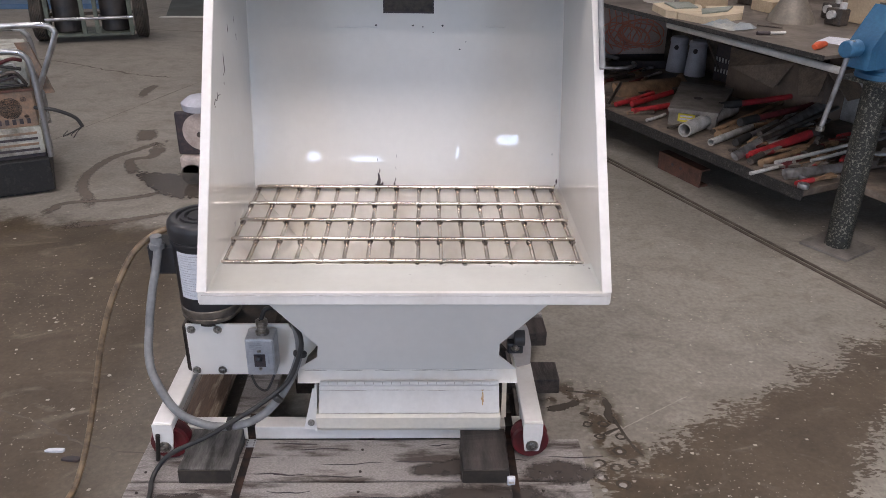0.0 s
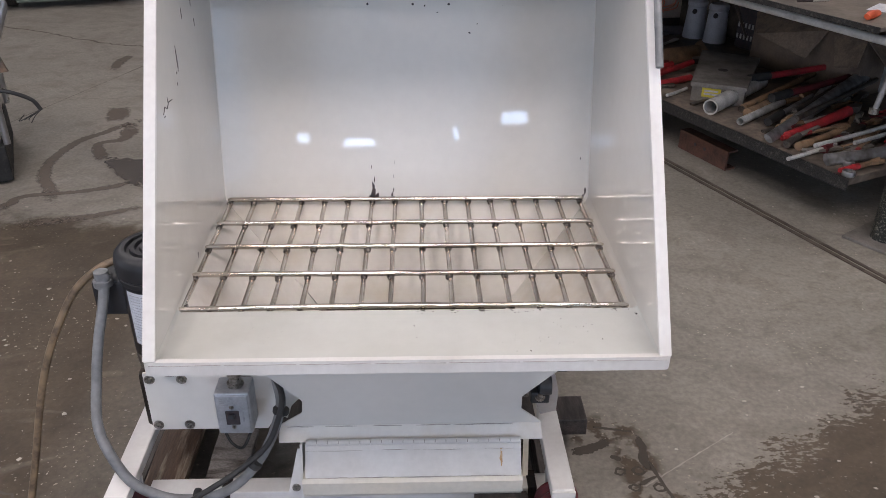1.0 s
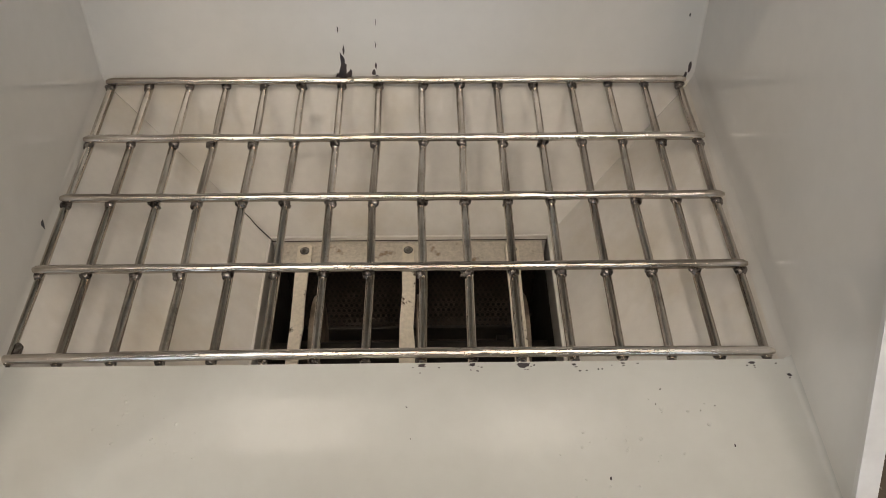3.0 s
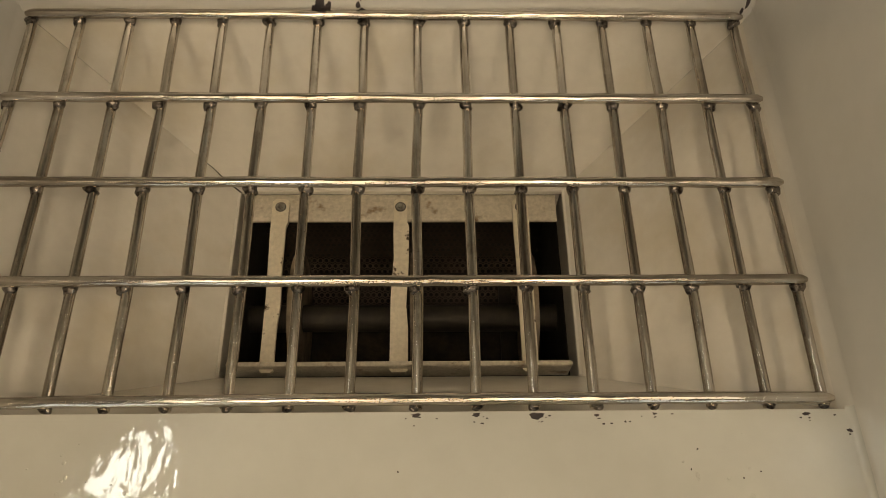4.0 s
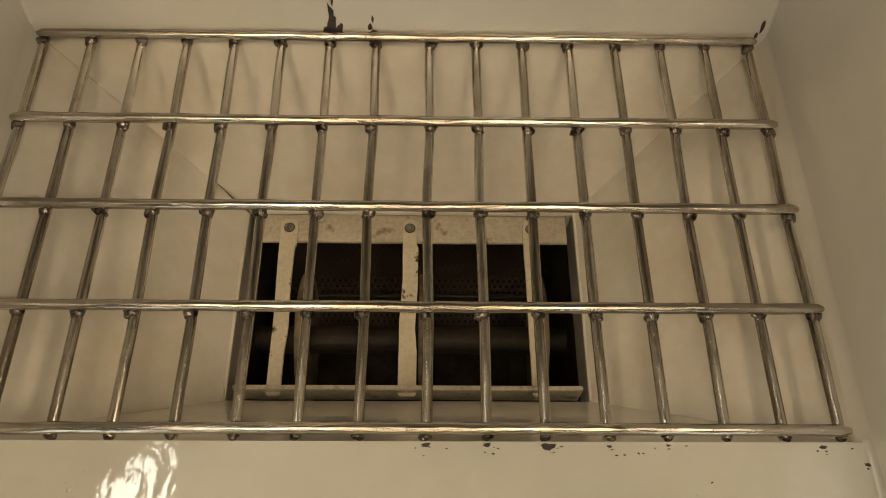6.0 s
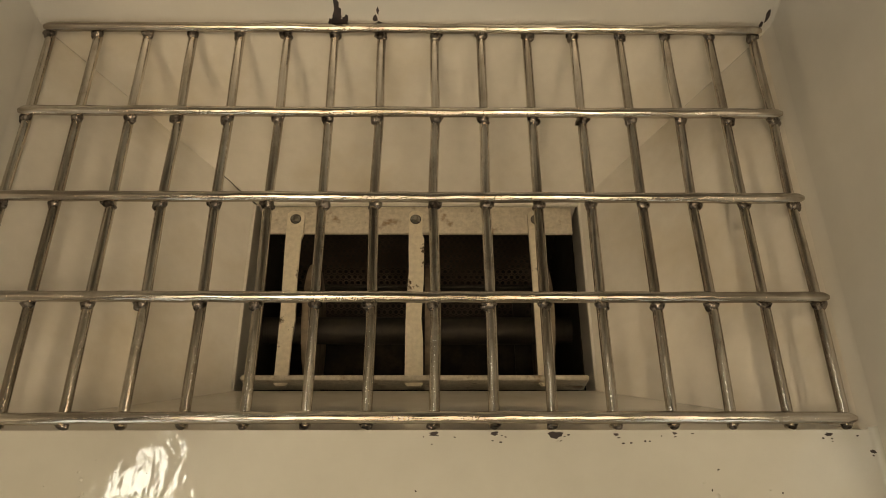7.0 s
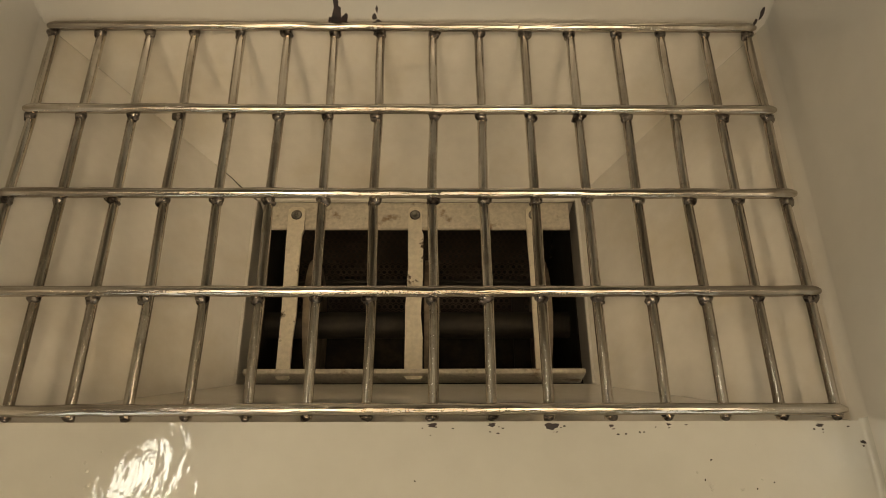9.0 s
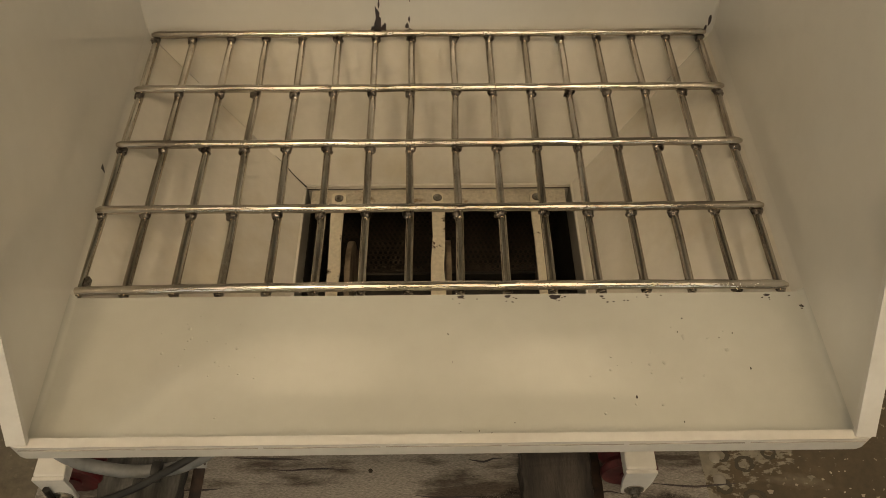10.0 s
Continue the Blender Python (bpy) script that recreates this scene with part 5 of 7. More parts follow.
# rust run on the door, water drops on the apron and on the floor
def on_door(u, v, lift):
    d = Vector((0, -0.027, -0.045)).normalized()
    return Vector((u, 0.035, 0.234)) + d * v + Vector((0, -0.88, 0.47)) * (lift + 0.0006)


part("rust_run", blot(0.182, 0.020, 0.0035, on_door, 3, 5.0, 14), RUSTSTAIN, machine)
part("rust_run", blot(0.182, 0.000, 0.0060, on_door, 4, 0.5, 9), RUSTSTAIN, machine)


def drop(at, r, nrm):
    bm = bmesh.new()
    bmesh.ops.create_uvsphere(bm, u_segments=10, v_segments=6, radius=r)
    bm.transform(Matrix.Translation(at) @ Matrix.Diagonal((1, random.Random(int(at.x * 9999)).uniform(0.7, 1.3), 0.35, 1)))
    return bm


rnd = random.Random(14)
for k in range(46):
    left = k < 22
    u = rnd.gauss(-0.235, 0.035) if left else rnd.gauss(0.22, 0.05)
    v = min(max(rnd.gauss(0.065, 0.028), 0.02), 0.16)
    p = on_apron(u, v, 0.0)
    # bumps of apron paint stand in for the sparkling water drops
    part("apron_drop", drop(p, rnd.uniform(0.0008, 0.0021), None), APRON_SHADED, machine, smooth=True)
for x, y, r in ((0.474, 0.108, 0.008), (0.476, 0.044, 0.010), (0.476, 0.003, 0.011), (0.526, -0.030, 0.010), (0.478, -0.046, 0.008), (0.545, 0.092, 0.007)):
    bm = drop(Vector((x, y, 0.0004)), r, None)
    tagged(part("water_drop", bm, WATER, smooth=True), "clear water drop on the concrete floor", "water", "drops on the floor")

rnd = random.Random(33)
verts, faces = [], []
for k in range(420):
    near = k % 3
    x, y = (rnd.uniform(0.55, 2.4), rnd.uniform(-0.4, 1.9)) if near else (rnd.uniform(-1.7, -0.66), rnd.uniform(-0.3, 1.7))
    r, a0, n0 = rnd.choice((0.0018, 0.0024, 0.0034, 0.0052)) * rnd.uniform(0.7, 1.2), rnd.uniform(0, 6.3), len(verts)
    ring = [(x + r * math.cos(a0 + q * 1.257) * rnd.uniform(0.5, 1.6), y + r * math.sin(a0 + q * 1.257) * rnd.uniform(0.4, 1.2)) for q in range(5)]
    verts += [(px, py, 0.0003) for px, py in ring] + [(px, py, 0.0016) for px, py in ring]
    faces += [tuple(n0 + 5 + q for q in range(5))] + [(n0 + q, n0 + (q + 1) % 5, n0 + 5 + (q + 1) % 5, n0 + 5 + q) for q in range(5)]
me = bpy.data.meshes.new("floor_flakes")
me.from_pydata(verts, [], faces)
me.materials.append(surface("pale_floor_flakes", (0.50, 0.46, 0.40), (0.30, 0.26, 0.22), (0.6, 0.8), big=3, fine=200, bump=0.1))
tagged(new("floor_flakes", me), "pale chips and flakes scattered on the concrete floor", "debris", kind="stuff")
cp = thing("plastic_clip", (0.240, -0.126, 0.0955), "small white plastic clip at the end of a strap", "clip")
part("clip_body", box(0.231, 0.249, -0.134, -0.1225, 0.0955, 0.1165), PAPER, cp, bevel=0.003)
part("clip_bar", box(0.234, 0.246, -0.136, -0.1345, 0.103, 0.108), SEAM, cp)
for k, (x, y, m, lb) in enumerate(((-0.88, 0.10, PAPER, "white torn scrap on the floor"), (-0.826, 0.068, CHIP, "black plastic scrap on the floor"),)):
    bm = bmesh.new()
    r = random.Random(90 + k)
    ring = [(x + 0.028 * math.cos(q) * r.uniform(0.6, 1.2), y + 0.009 * math.sin(q) * r.uniform(0.6, 1.2), 0.0005) for q in (0, 0.8, 1.7, 2.6, 3.5, 4.4, 5.3)]
    tagged(part("scrap", prism(ring, (0, 0, 0.006)), m), lb, "scrap", "scraps on the floor")

# ---- workbench and its clutter ----
BO, BU, BV = Vector((1.028, 2.334, 0)), Vector((0.4316, -0.902, 0)), Vector((0.902, 0.4316, 0))
BENCH = Matrix(((BV.x, -BU.x, 0, BO.x), (BV.y, -BU.y, 0, BO.y), (0, 0, 1, 0), (0, 0, 0, 1)))  # local x: inward, local y: against u
SHELF, BTOP = 0.222, 0.742


def at_bench(u, v, z):
    return BENCH @ Vector((v, -u, z))


def bench_box(u0, u1, v0, v1, z0, z1, bm=None):
    bm = bm or bmesh.new()
    bm2 = box(v0, v1, -u1, -u0, z0, z1)
    bm2.transform(BENCH)
    me = bpy.data.meshes.new("tmp")
    bm2.to_mesh(me)
    bm.from_mesh(me)
    bm2.free()
    bpy.data.meshes.remove(me)
    return bm


OILY = surface("oily_bench_board", (0.045, 0.037, 0.030), (0.26, 0.21, 0.165), (0.45, 0.7), big=5, fine=45, bump=0.5, grain=0.5, dist=0.002)
BTOPMAT = surface("worn_bench_top", (0.15, 0.125, 0.10), (0.085, 0.07, 0.06), (0.4, 0.65), big=4, fine=50, bump=0.4, grain=0.4, dist=0.002)
BEDGE = surface("chipped_black_edge", (0.014, 0.013, 0.012), (0.15, 0.14, 0.125), (0.4, 0.7), big=70, fine=300, bump=0.9, grain=0.9, mix=(0.52, 0.78), dist=0.003)
POLEMAT = surface("spattered_black_pipe", (0.016, 0.018, 0.015), (0.34, 0.33, 0.27), (0.3, 0.6), big=120, fine=360, bump=0.9, grain=0.8, mix=(0.52, 0.70), dist=0.003)
RUST = surface("rusty_plate", (0.13, 0.055, 0.035), (0.075, 0.04, 0.03), (0.6, 0.85), big=16, fine=140, bump=0.4, grain=0.4)
VISE = surface("blue_vise_paint", (0.022, 0.10, 0.20), (0.04, 0.14, 0.25), (0.3, 0.5), big=10, fine=120, bump=0.2, grain=0.25)
TOOLRED = surface("red_tool_paint", (0.42, 0.030, 0.035), (0.20, 0.025, 0.025), (0.35, 0.55), big=14, fine=120, bump=0.15, grain=0.3)
TOOLDARKRED = surface("dark_red_tool_paint", (0.14, 0.018, 0.02), (0.07, 0.015, 0.015), (0.4, 0.6), big=14, fine=120, bump=0.15, grain=0.3)
TOOLGREY = surface("grey_tool_steel", (0.42, 0.42, 0.43), (0.20, 0.19, 0.18), (0.3, 0.5), metal=0.8, big=20, fine=160, bump=0.2, grain=0.3)
TOOLPALE = surface("pale_pipe", (0.58, 0.57, 0.55), (0.36, 0.35, 0.32), (0.4, 0.6), metal=0.3, big=14, fine=140, bump=0.2, grain=0.3)
TOOLBROWN = surface("brown_handle_wood", (0.30, 0.19, 0.11), (0.16, 0.105, 0.065), (0.5, 0.7), big=14, fine=110, bump=0.3, grain=0.4)
TOOLDARK = surface("dark_tool_steel", (0.085, 0.075, 0.068), (0.17, 0.14, 0.115), (0.35, 0.6), metal=0.6, big=20, fine=160, bump=0.3, grain=0.4)
CARD = surface("dark_cardboard", (0.21, 0.145, 0.10), (0.14, 0.10, 0.075), (0.7, 0.9), big=6, fine=120, bump=0.15, grain=0.2)
# worn carton card, paler: the light on the flaps is put into the colour
CARDFLAP_LIT = surface("worn_lit_brown_cardboard", (0.27, 0.19, 0.13), (0.17, 0.12, 0.085), (0.7, 0.9), big=14, fine=120, bump=0.2, grain=0.35)
CARDPALE = surface("pale_cardboard", (0.46, 0.36, 0.24), (0.36, 0.28, 0.19), (0.7, 0.9), big=8, fine=120, bump=0.15, grain=0.25)
RAG = surface("grey_blue_rag", (0.25, 0.28, 0.29), (0.36, 0.36, 0.33), (0.8, 0.95), big=14, fine=250, bump=0.4, grain=0.3)
ORANGE = surface("orange_plastic", (0.62, 0.10, 0.03), (0.45, 0.08, 0.03), (0.4, 0.6), big=20, fine=150, bump=0.1)
COPPER = surface("salmon_wire", (0.82, 0.36, 0.24), (0.66, 0.27, 0.18), (0.4, 0.6), big=20, fine=150, bump=0.1)
YELLOW = surface("yellow_label", (0.62, 0.52, 0.05), (0.5, 0.42, 0.05), (0.5, 0.6), big=40, fine=200, bump=0.05)
WHITEPIPE = surface("white_plastic_pipe", (0.66, 0.65, 0.61), (0.52, 0.50, 0.46), (0.35, 0.5), big=10, fine=100, bump=0.1, grain=0.2)
GREYPLASTIC = surface("blue_grey_plastic", (0.52, 0.53, 0.58), (0.42, 0.43, 0.47), (0.4, 0.6), big=10, fine=120, bump=0.1, grain=0.2)
DUSTYBOX = surface("dusty_steel_lid", (0.25, 0.23, 0.205), (0.15, 0.135, 0.12), (0.45, 0.7), metal=0.3, big=8, fine=120, bump=0.2, grain=0.3)

bench = thing("workbench", at_bench(0.5, 0.5, 0), "long dark steel workbench with an oily lower shelf", "workbench")
part("bench_top", bench_box(-3.2, 1.10, -0.03, 1.15, BTOP - 0.014, BTOP), BTOPMAT, bench, bevel=0.003)
part("bench_top", bench_box(1.10, 2.6, 0.26, 1.15, BTOP - 0.014, BTOP), BTOPMAT, bench, bevel=0.003)
part("edge_strip", bench_box(-3.2, 1.10, -0.036, -0.031, BTOP - 0.017, BTOP + 0.002), BEDGE, bench)
part("shelf", bench_box(-3.2, 1.10, 0.008, 1.10, 0.192, SHELF), OILY, bench, bevel=0.003)
part("shelf", bench_box(1.10, 2.6, 0.26, 1.10, 0.192, SHELF), OILY, bench, bevel=0.003)
part("shelf_edge", bench_box(-3.2, 1.11, 0.0, 0.007, 0.180, SHELF + 0.003), BEDGE, bench)
for u, v in ((-1.7, 0.04), (-1.7, 1.05), (2.2, 0.32), (2.2, 1.05), (0.2, 1.05)):
    part("leg", bench_box(u, u + 0.06, v, v + 0.06, 0.0, 0.70), DARKSTEEL, bench)
part("back_board", bench_box(-3.2, 2.6, 1.16, 1.18, 0.19, 1.15), OILY, bench)
part("rail_pipe", sweep([at_bench(0.18, 0.06, 0.694), at_bench(1.12, 0.05, 0.686)], 0.014, 12), WHITEPIPE, bench, "white plastic pipe under the top", smooth=True)
part("brace", sweep([at_bench(0.25, 0.20, 0.69), at_bench(0.15, 0.45, 0.45)], 0.006, 8), TOOLDARK, bench)


def tool(name, label, category, p0, p1, r0, r1, material, grip=None, hollow=False, flat=1.0, head=None, group="hand tools on the shelf"):
    """A long hand tool or pipe lying from p0 to p1, with a grip, a hollow end or a head."""
    a, b = at_bench(*p0), at_bench(*p1)
    d = (b - a).normalized()
    e = thing(name, a, label, category, group)
    if hollow:
        bm = lathe([(r0, 0.0), (r0, (b - a).length), (0.0, (b - a).length)], (0, 0, 0), 18)
        lathe([(r0, 0.0), (r0 * 0.82, 0.0), (r0 * 0.82, 0.10), (0.0, 0.10)], (0, 0, 0), 18, "Z", bm)
        for f in [f for f in bm.faces if len(f.verts) == 18]:
            bm.faces.remove(f)
        bm.transform(Matrix.Translation(a) @ d.to_track_quat("Z", "Y").to_matrix().to_4x4())
        part("pipe", bm, material, e, smooth=True)
    else:
        sag = Vector((0, 0, -0.002))
        part("shaft", sweep([a, a.lerp(b, 0.33) + sag, a.lerp(b, 0.66) + sag, b], lambda t: r0 + (r1 - r0) * t, 10, flat=flat), material, e, smooth=True)
    if grip:
        part("grip", sweep([a - d * 0.004, a + d * 0.02, a + d * 0.11], r0 * 1.25, 10), grip, e, smooth=True)
    if head:
        part("head", prism([b + Vector(q) for q in ((0, 0, -0.012), (0.05, 0.01, -0.012), (0.08, 0.05, -0.012), (0.05, 0.06, -0.012), (0.01, 0.04, -0.012))], (0, 0, 0.026)), head, e, bevel=0.004)
    return e


Z = SHELF
tool("pipe", "short wide grey pipe offcut on the shelf", "pipe", (0.39, 0.05, Z + 0.034), (0.22, 0.52, Z + 0.036), 0.033, 0.033, TOOLPALE, hollow=True)
tool("pipe", "narrow pale pipe offcut on the shelf", "pipe", (0.54, 0.07, Z + 0.017), (0.44, 0.42, Z + 0.017), 0.016, 0.016, TOOLPALE, hollow=True)
tool("wooden_handle", "square brown wooden tool handle on the shelf", "tool", (0.49, 0.16, Z + 0.022), (0.35, 0.62, Z + 0.024), 0.021, 0.018, TOOLBROWN)
tool("wooden_handle", "yellowish wooden tool handle on the shelf", "tool", (0.43, 0.20, Z + 0.020), (0.27, 0.80, Z + 0.05), 0.018, 0.014, TOOLBROWN)
tool("pry_bar", "long blue-grey steel pry bar on the tool pile", "tool", (0.74, 0.01, Z + 0.022), (0.43, 1.02, Z + 0.10), 0.021, 0.032, TOOLGREY, flat=0.55)
tool("pipe_wrench", "red pipe wrench with a dark head", "wrench", (0.75, 0.10, Z + 0.020), (0.70, 0.50, Z + 0.045), 0.019, 0.022, TOOLRED, head=TOOLDARK)
tool("bolt_cutter", "bolt cutter with a red arm and black grip", "tool", (0.25, 0.40, Z + 0.07), (0.34, 0.95, Z + 0.10), 0.016, 0.014, TOOLRED, grip=RUBBER)
tool("bolt_cutter", "bolt cutter with a dark red arm and black grip", "tool", (0.48, 0.30, Z + 0.065), (0.44, 1.00, Z + 0.09), 0.016, 0.014, TOOLDARKRED, grip=RUBBER, head=TOOLDARK)
tool("steel_rod", "thin pale steel rod poking over the shelf edge", "rod", (0.90, -0.06, Z + 0.012), (0.89, 0.20, Z + 0.02), 0.008, 0.008, TOOLPALE)
tool("socket_bar", "pale steel socket bar on the shelf", "tool", (0.88, 0.10, Z + 0.028), (0.89, 0.52, Z + 0.05), 0.010, 0.008, TOOLPALE)
tool("socket_bar", "pale steel socket bar on the shelf", "tool", (0.93, 0.25, Z + 0.030), (0.93, 0.62, Z + 0.05), 0.008, 0.008, TOOLPALE)
tool("pipe_wrench", "large grey pipe wrench lying flat", "wrench", (0.98, 0.04, Z + 0.020), (1.06, 0.42, Z + 0.03), 0.024, 0.020, TOOLGREY, flat=0.6, head=TOOLDARK)
tool("hammer_handle", "dark worn hammer handle on the shelf", "tool", (0.84, 0.06, Z + 0.018), (0.80, 0.36, Z + 0.022), 0.017, 0.014, TOOLBROWN)
tool("ratchet", "black-gripped ratchet on the tool pile", "tool", (0.60, 0.16, Z + 0.022), (0.50, 0.52, Z + 0.05), 0.014, 0.010, TOOLGREY, grip=RUBBER)
tool("crow_bar", "dark steel crow bar on the tool pile", "tool", (0.60, 0.30, Z + 0.045), (0.40, 0.95, Z + 0.06), 0.012, 0.012, TOOLDARK)
tool("crow_bar", "dark steel crow bar on the tool pile", "tool", (0.68, 0.22, Z + 0.05), (0.52, 0.90, Z + 0.075), 0.012, 0.010, TOOLDARK)
tool("pipe_wrench", "red pipe wrench handle by the shelf edge", "wrench", (-0.139, 0.07, Z + 0.018), (-0.195, 0.36, Z + 0.03), 0.013, 0.015, TOOLRED)
tool("pipe_wrench", "red pipe wrench handle by the shelf edge", "wrench", (-0.105, 0.146, Z + 0.020), (-0.15, 0.45, Z + 0.04), 0.016, 0.014, TOOLRED, head=TOOLDARK)
tool("pipe_wrench", "red pipe wrench handle by the shelf edge", "wrench", (-0.003, 0.07, Z + 0.018), (-0.006, 0.31, Z + 0.02), 0.016, 0.015, TOOLRED)
tool("steel_rod", "short bright steel rod on the shelf", "rod", (0.13, 0.05, Z + 0.010), (0.09, 0.20, Z + 0.010), 0.008, 0.008, TOOLPALE)
tool("timber_offcut", "flat dark timber offcut on the shelf", "timber", (-0.33, 0.22, Z + 0.022), (-0.31, 0.66, Z + 0.022), 0.055, 0.05, TOOLBROWN, flat=0.4)
tool("timber_offcut", "flat dark timber offcut on the shelf", "timber", (-0.08, 0.52, Z + 0.035), (-0.40, 0.72, Z + 0.045), 0.022, 0.022, TOOLBROWN, flat=0.4)
tool("clamp_bar", "curved steel clamp bar on the shelf", "tool", (-0.154, 0.03, Z + 0.014), (-0.36, 0.27, Z + 0.06), 0.009, 0.009, ZINC)
rnd = random.Random(21)


def flat_tool(u, v, turn, ln, w, h, z, m, kind):
    """A flat forged tool: a shank, a wider jaw and, on some, a sleeve."""
    e = thing(kind, at_bench(u, v, z), "small greasy hand tool in the pile", "tool", "hand tools on the shelf")
    T = BENCH @ Matrix.Translation((v, -u, z)) @ pose(0, 0, 0, 0, rnd.uniform(-4, 2), turn)
    bm = prism([(0, -w, 0), (ln * 0.75, -w * 0.7, 0), (ln * 0.82, -w * 1.5, 0), (ln, -w * 1.7, 0), (ln * 1.02, -w * 0.4, 0), (ln * 0.93, 0, 0), (ln * 1.02, w * 0.5, 0), (ln, w * 1.6, 0), (ln * 0.82, w * 1.4, 0), (ln * 0.75, w * 0.7, 0), (0, w, 0)], (0, 0, h))
    bm.transform(T)
    part("shank", bm, m, e, bevel=h * 0.2)
    if rnd.random() < 0.5:
        bm = rod((-0.005, 0, h * 0.5), (ln * 0.42, 0, h * 0.5), max(w, h * 0.5) * 1.15, 10)
        bm.transform(T)
        part("sleeve", bm, rnd.choice((RUBBER, TOOLDARKRED, TOOLBROWN, TOOLRED, TOOLDARK)), e, smooth=True)


for k in range(96):
    u, v = rnd.uniform(0.40, 1.06) if k % 3 else rnd.uniform(-0.9, 0.4), rnd.uniform(0.03, 0.72)
    if -0.2 < u < 0.42 and v > 0.1:
        continue
    heap = 0.035 * max(0.0, 1 - abs(u - 0.62) / 0.35)
    flat_tool(u, v, rnd.gauss(12, 16), rnd.uniform(0.12, 0.34), rnd.uniform(0.007, 0.016), rnd.uniform(0.008, 0.018), SHELF + 0.001 + heap * rnd.uniform(0.2, 1.0),
              rnd.choice((TOOLDARK, TOOLDARK, TOOLDARK, TOOLGREY, TOOLBROWN, TOOLPALE, DUSTYBOX)), rnd.choice(("spanner", "pliers", "file_tool", "chisel")))
for u, v in ((1.085, 0.03), (1.02, 0.11), (0.97, 0.22)):
    n = lathe([(0.020, 0.0), (0.022, 0.004), (0.022, 0.016), (0.020, 0.02), (0.012, 0.02), (0.012, 0.0)], at_bench(u, v, Z), 18)
    tagged(part("steel_ring", n, TOOLGREY, smooth=True), "greasy steel ring on the shelf", "ring", "hand tools on the shelf")
# dusty steel box with a yellow label
q = [at_bench(*p) for p in ((0.20, 0.12, 0), (0.37, 0.26, 0), (0.06, 0.66, 0), (-0.16, 0.52, 0))]
sb = thing("steel_box", q[0], "dusty grey steel tool box with a yellow label", "box")
part("body", prism([Vector((p.x, p.y, SHELF)) for p in q], (0, 0, 0.066)), DUSTYBOX, sb, bevel=0.004)
c = sum(q, Vector()) / 4
part("lid", prism([Vector((p.x + (p.x - c.x) * 0.05, p.y + (p.y - c.y) * 0.05, SHELF + 0.067)) for p in q], (0, 0, 0.018)), DUSTYBOX, sb, bevel=0.004)
f0, f1 = q[0], q[1]
nrm = Vector((-(f1 - f0).y, (f1 - f0).x, 0)).normalized()
if nrm.dot(Vector((-0.9, -0.43, 0))) < 0:
    nrm = -nrm
p0, p1 = f0.lerp(f1, 0.20) + nrm * 0.001, f0.lerp(f1, 0.56) + nrm * 0.001
yl = part("label_plate", prism([Vector((p0.x, p0.y, SHELF + 0.022)), Vector((p1.x, p1.y, SHELF + 0.022)), Vector((p1.x, p1.y, SHELF + 0.062)), Vector((p0.x, p0.y, SHELF + 0.062))], nrm * 0.0015), YELLOW, sb, "yellow label")
for k in range(2):
    s0, s1, zz = p0.lerp(p1, 0.12) + nrm * 0.0016, p0.lerp(p1, 0.85) + nrm * 0.0016, SHELF + 0.032 + 0.014 * k
    part("print_bar", prism([Vector((s0.x, s0.y, zz)), Vector((s1.x, s1.y, zz)), Vector((s1.x, s1.y, zz + 0.008)), Vector((s0.x, s0.y, zz + 0.008))], nrm * 0.0006), INK, yl)
part("lid_hole", lathe([(0.0, 0.0), (0.022, 0.0), (0.022, 0.0012), (0.0, 0.0012)], c + Vector((-0.02, -0.03, SHELF + 0.0855)), 20), CHIP, sb)
# plastic guards, dark crate, board with a wire coil, carton
for k, (u, v) in enumerate(((-0.655, 0.93), (-0.52, 0.955))):
    e = thing("plastic_housing", at_bench(u, v, SHELF), "blue-grey plastic motor housing with a round hole", "housing", "plastic housings")
    cc = at_bench(u, v, SHELF)
    part("shell", lathe([(0.0, 0.0), (0.062, 0.0), (0.060, 0.03), (0.050, 0.17), (0.054, 0.175), (0.054, 0.195), (0.045, 0.205), (0.0, 0.207)], cc, 24), GREYPLASTIC, e, smooth=True)
    f = (Vector((0.04, -1.49, 0.5)) - cc)
    f.z = 0
    f.normalize()
    side = Vector((-f.y, f.x, 0))
    part("round_hole", rod(cc + f * 0.044 - side * 0.012 + Vector((0, 0, 0.150)), cc + f * 0.056 - side * 0.014 + Vector((0, 0, 0.148)), 0.013, 16), CHIP, e)
cr = thing("crate", at_bench(-0.30, 0.72, SHELF), "black slotted plastic crate on the shelf", "crate")
part("body", bench_box(-0.40, -0.25, 0.98, 1.14, SHELF, SHELF + 0.21), CHIP, cr, bevel=0.006)
for k in range(6):
    for j in range(2):
        part("slot", bench_box(-0.39 + 0.024 * k, -0.380 + 0.024 * k, 0.977, 0.9805, SHELF + 0.05 + 0.06 * j, SHELF + 0.075 + 0.06 * j), TOOLPALE, cr)
pb = thing("wall_board", at_bench(-1.0, 0.85, SHELF), "pale hardboard standing across the shelf", "board")
DIV0, DIV1 = (-1.22, 0.22), (-0.925, 1.06)  # ends of the board on the shelf


def on_div(s, z, lift=0.0):
    """A point on the board's near face: along it by s from 0 to 1, at height z."""
    return at_bench(DIV0[0] + (DIV1[0] - DIV0[0]) * s + 0.94 * lift, DIV0[1] + (DIV1[1] - DIV0[1]) * s - 0.33 * lift, z)


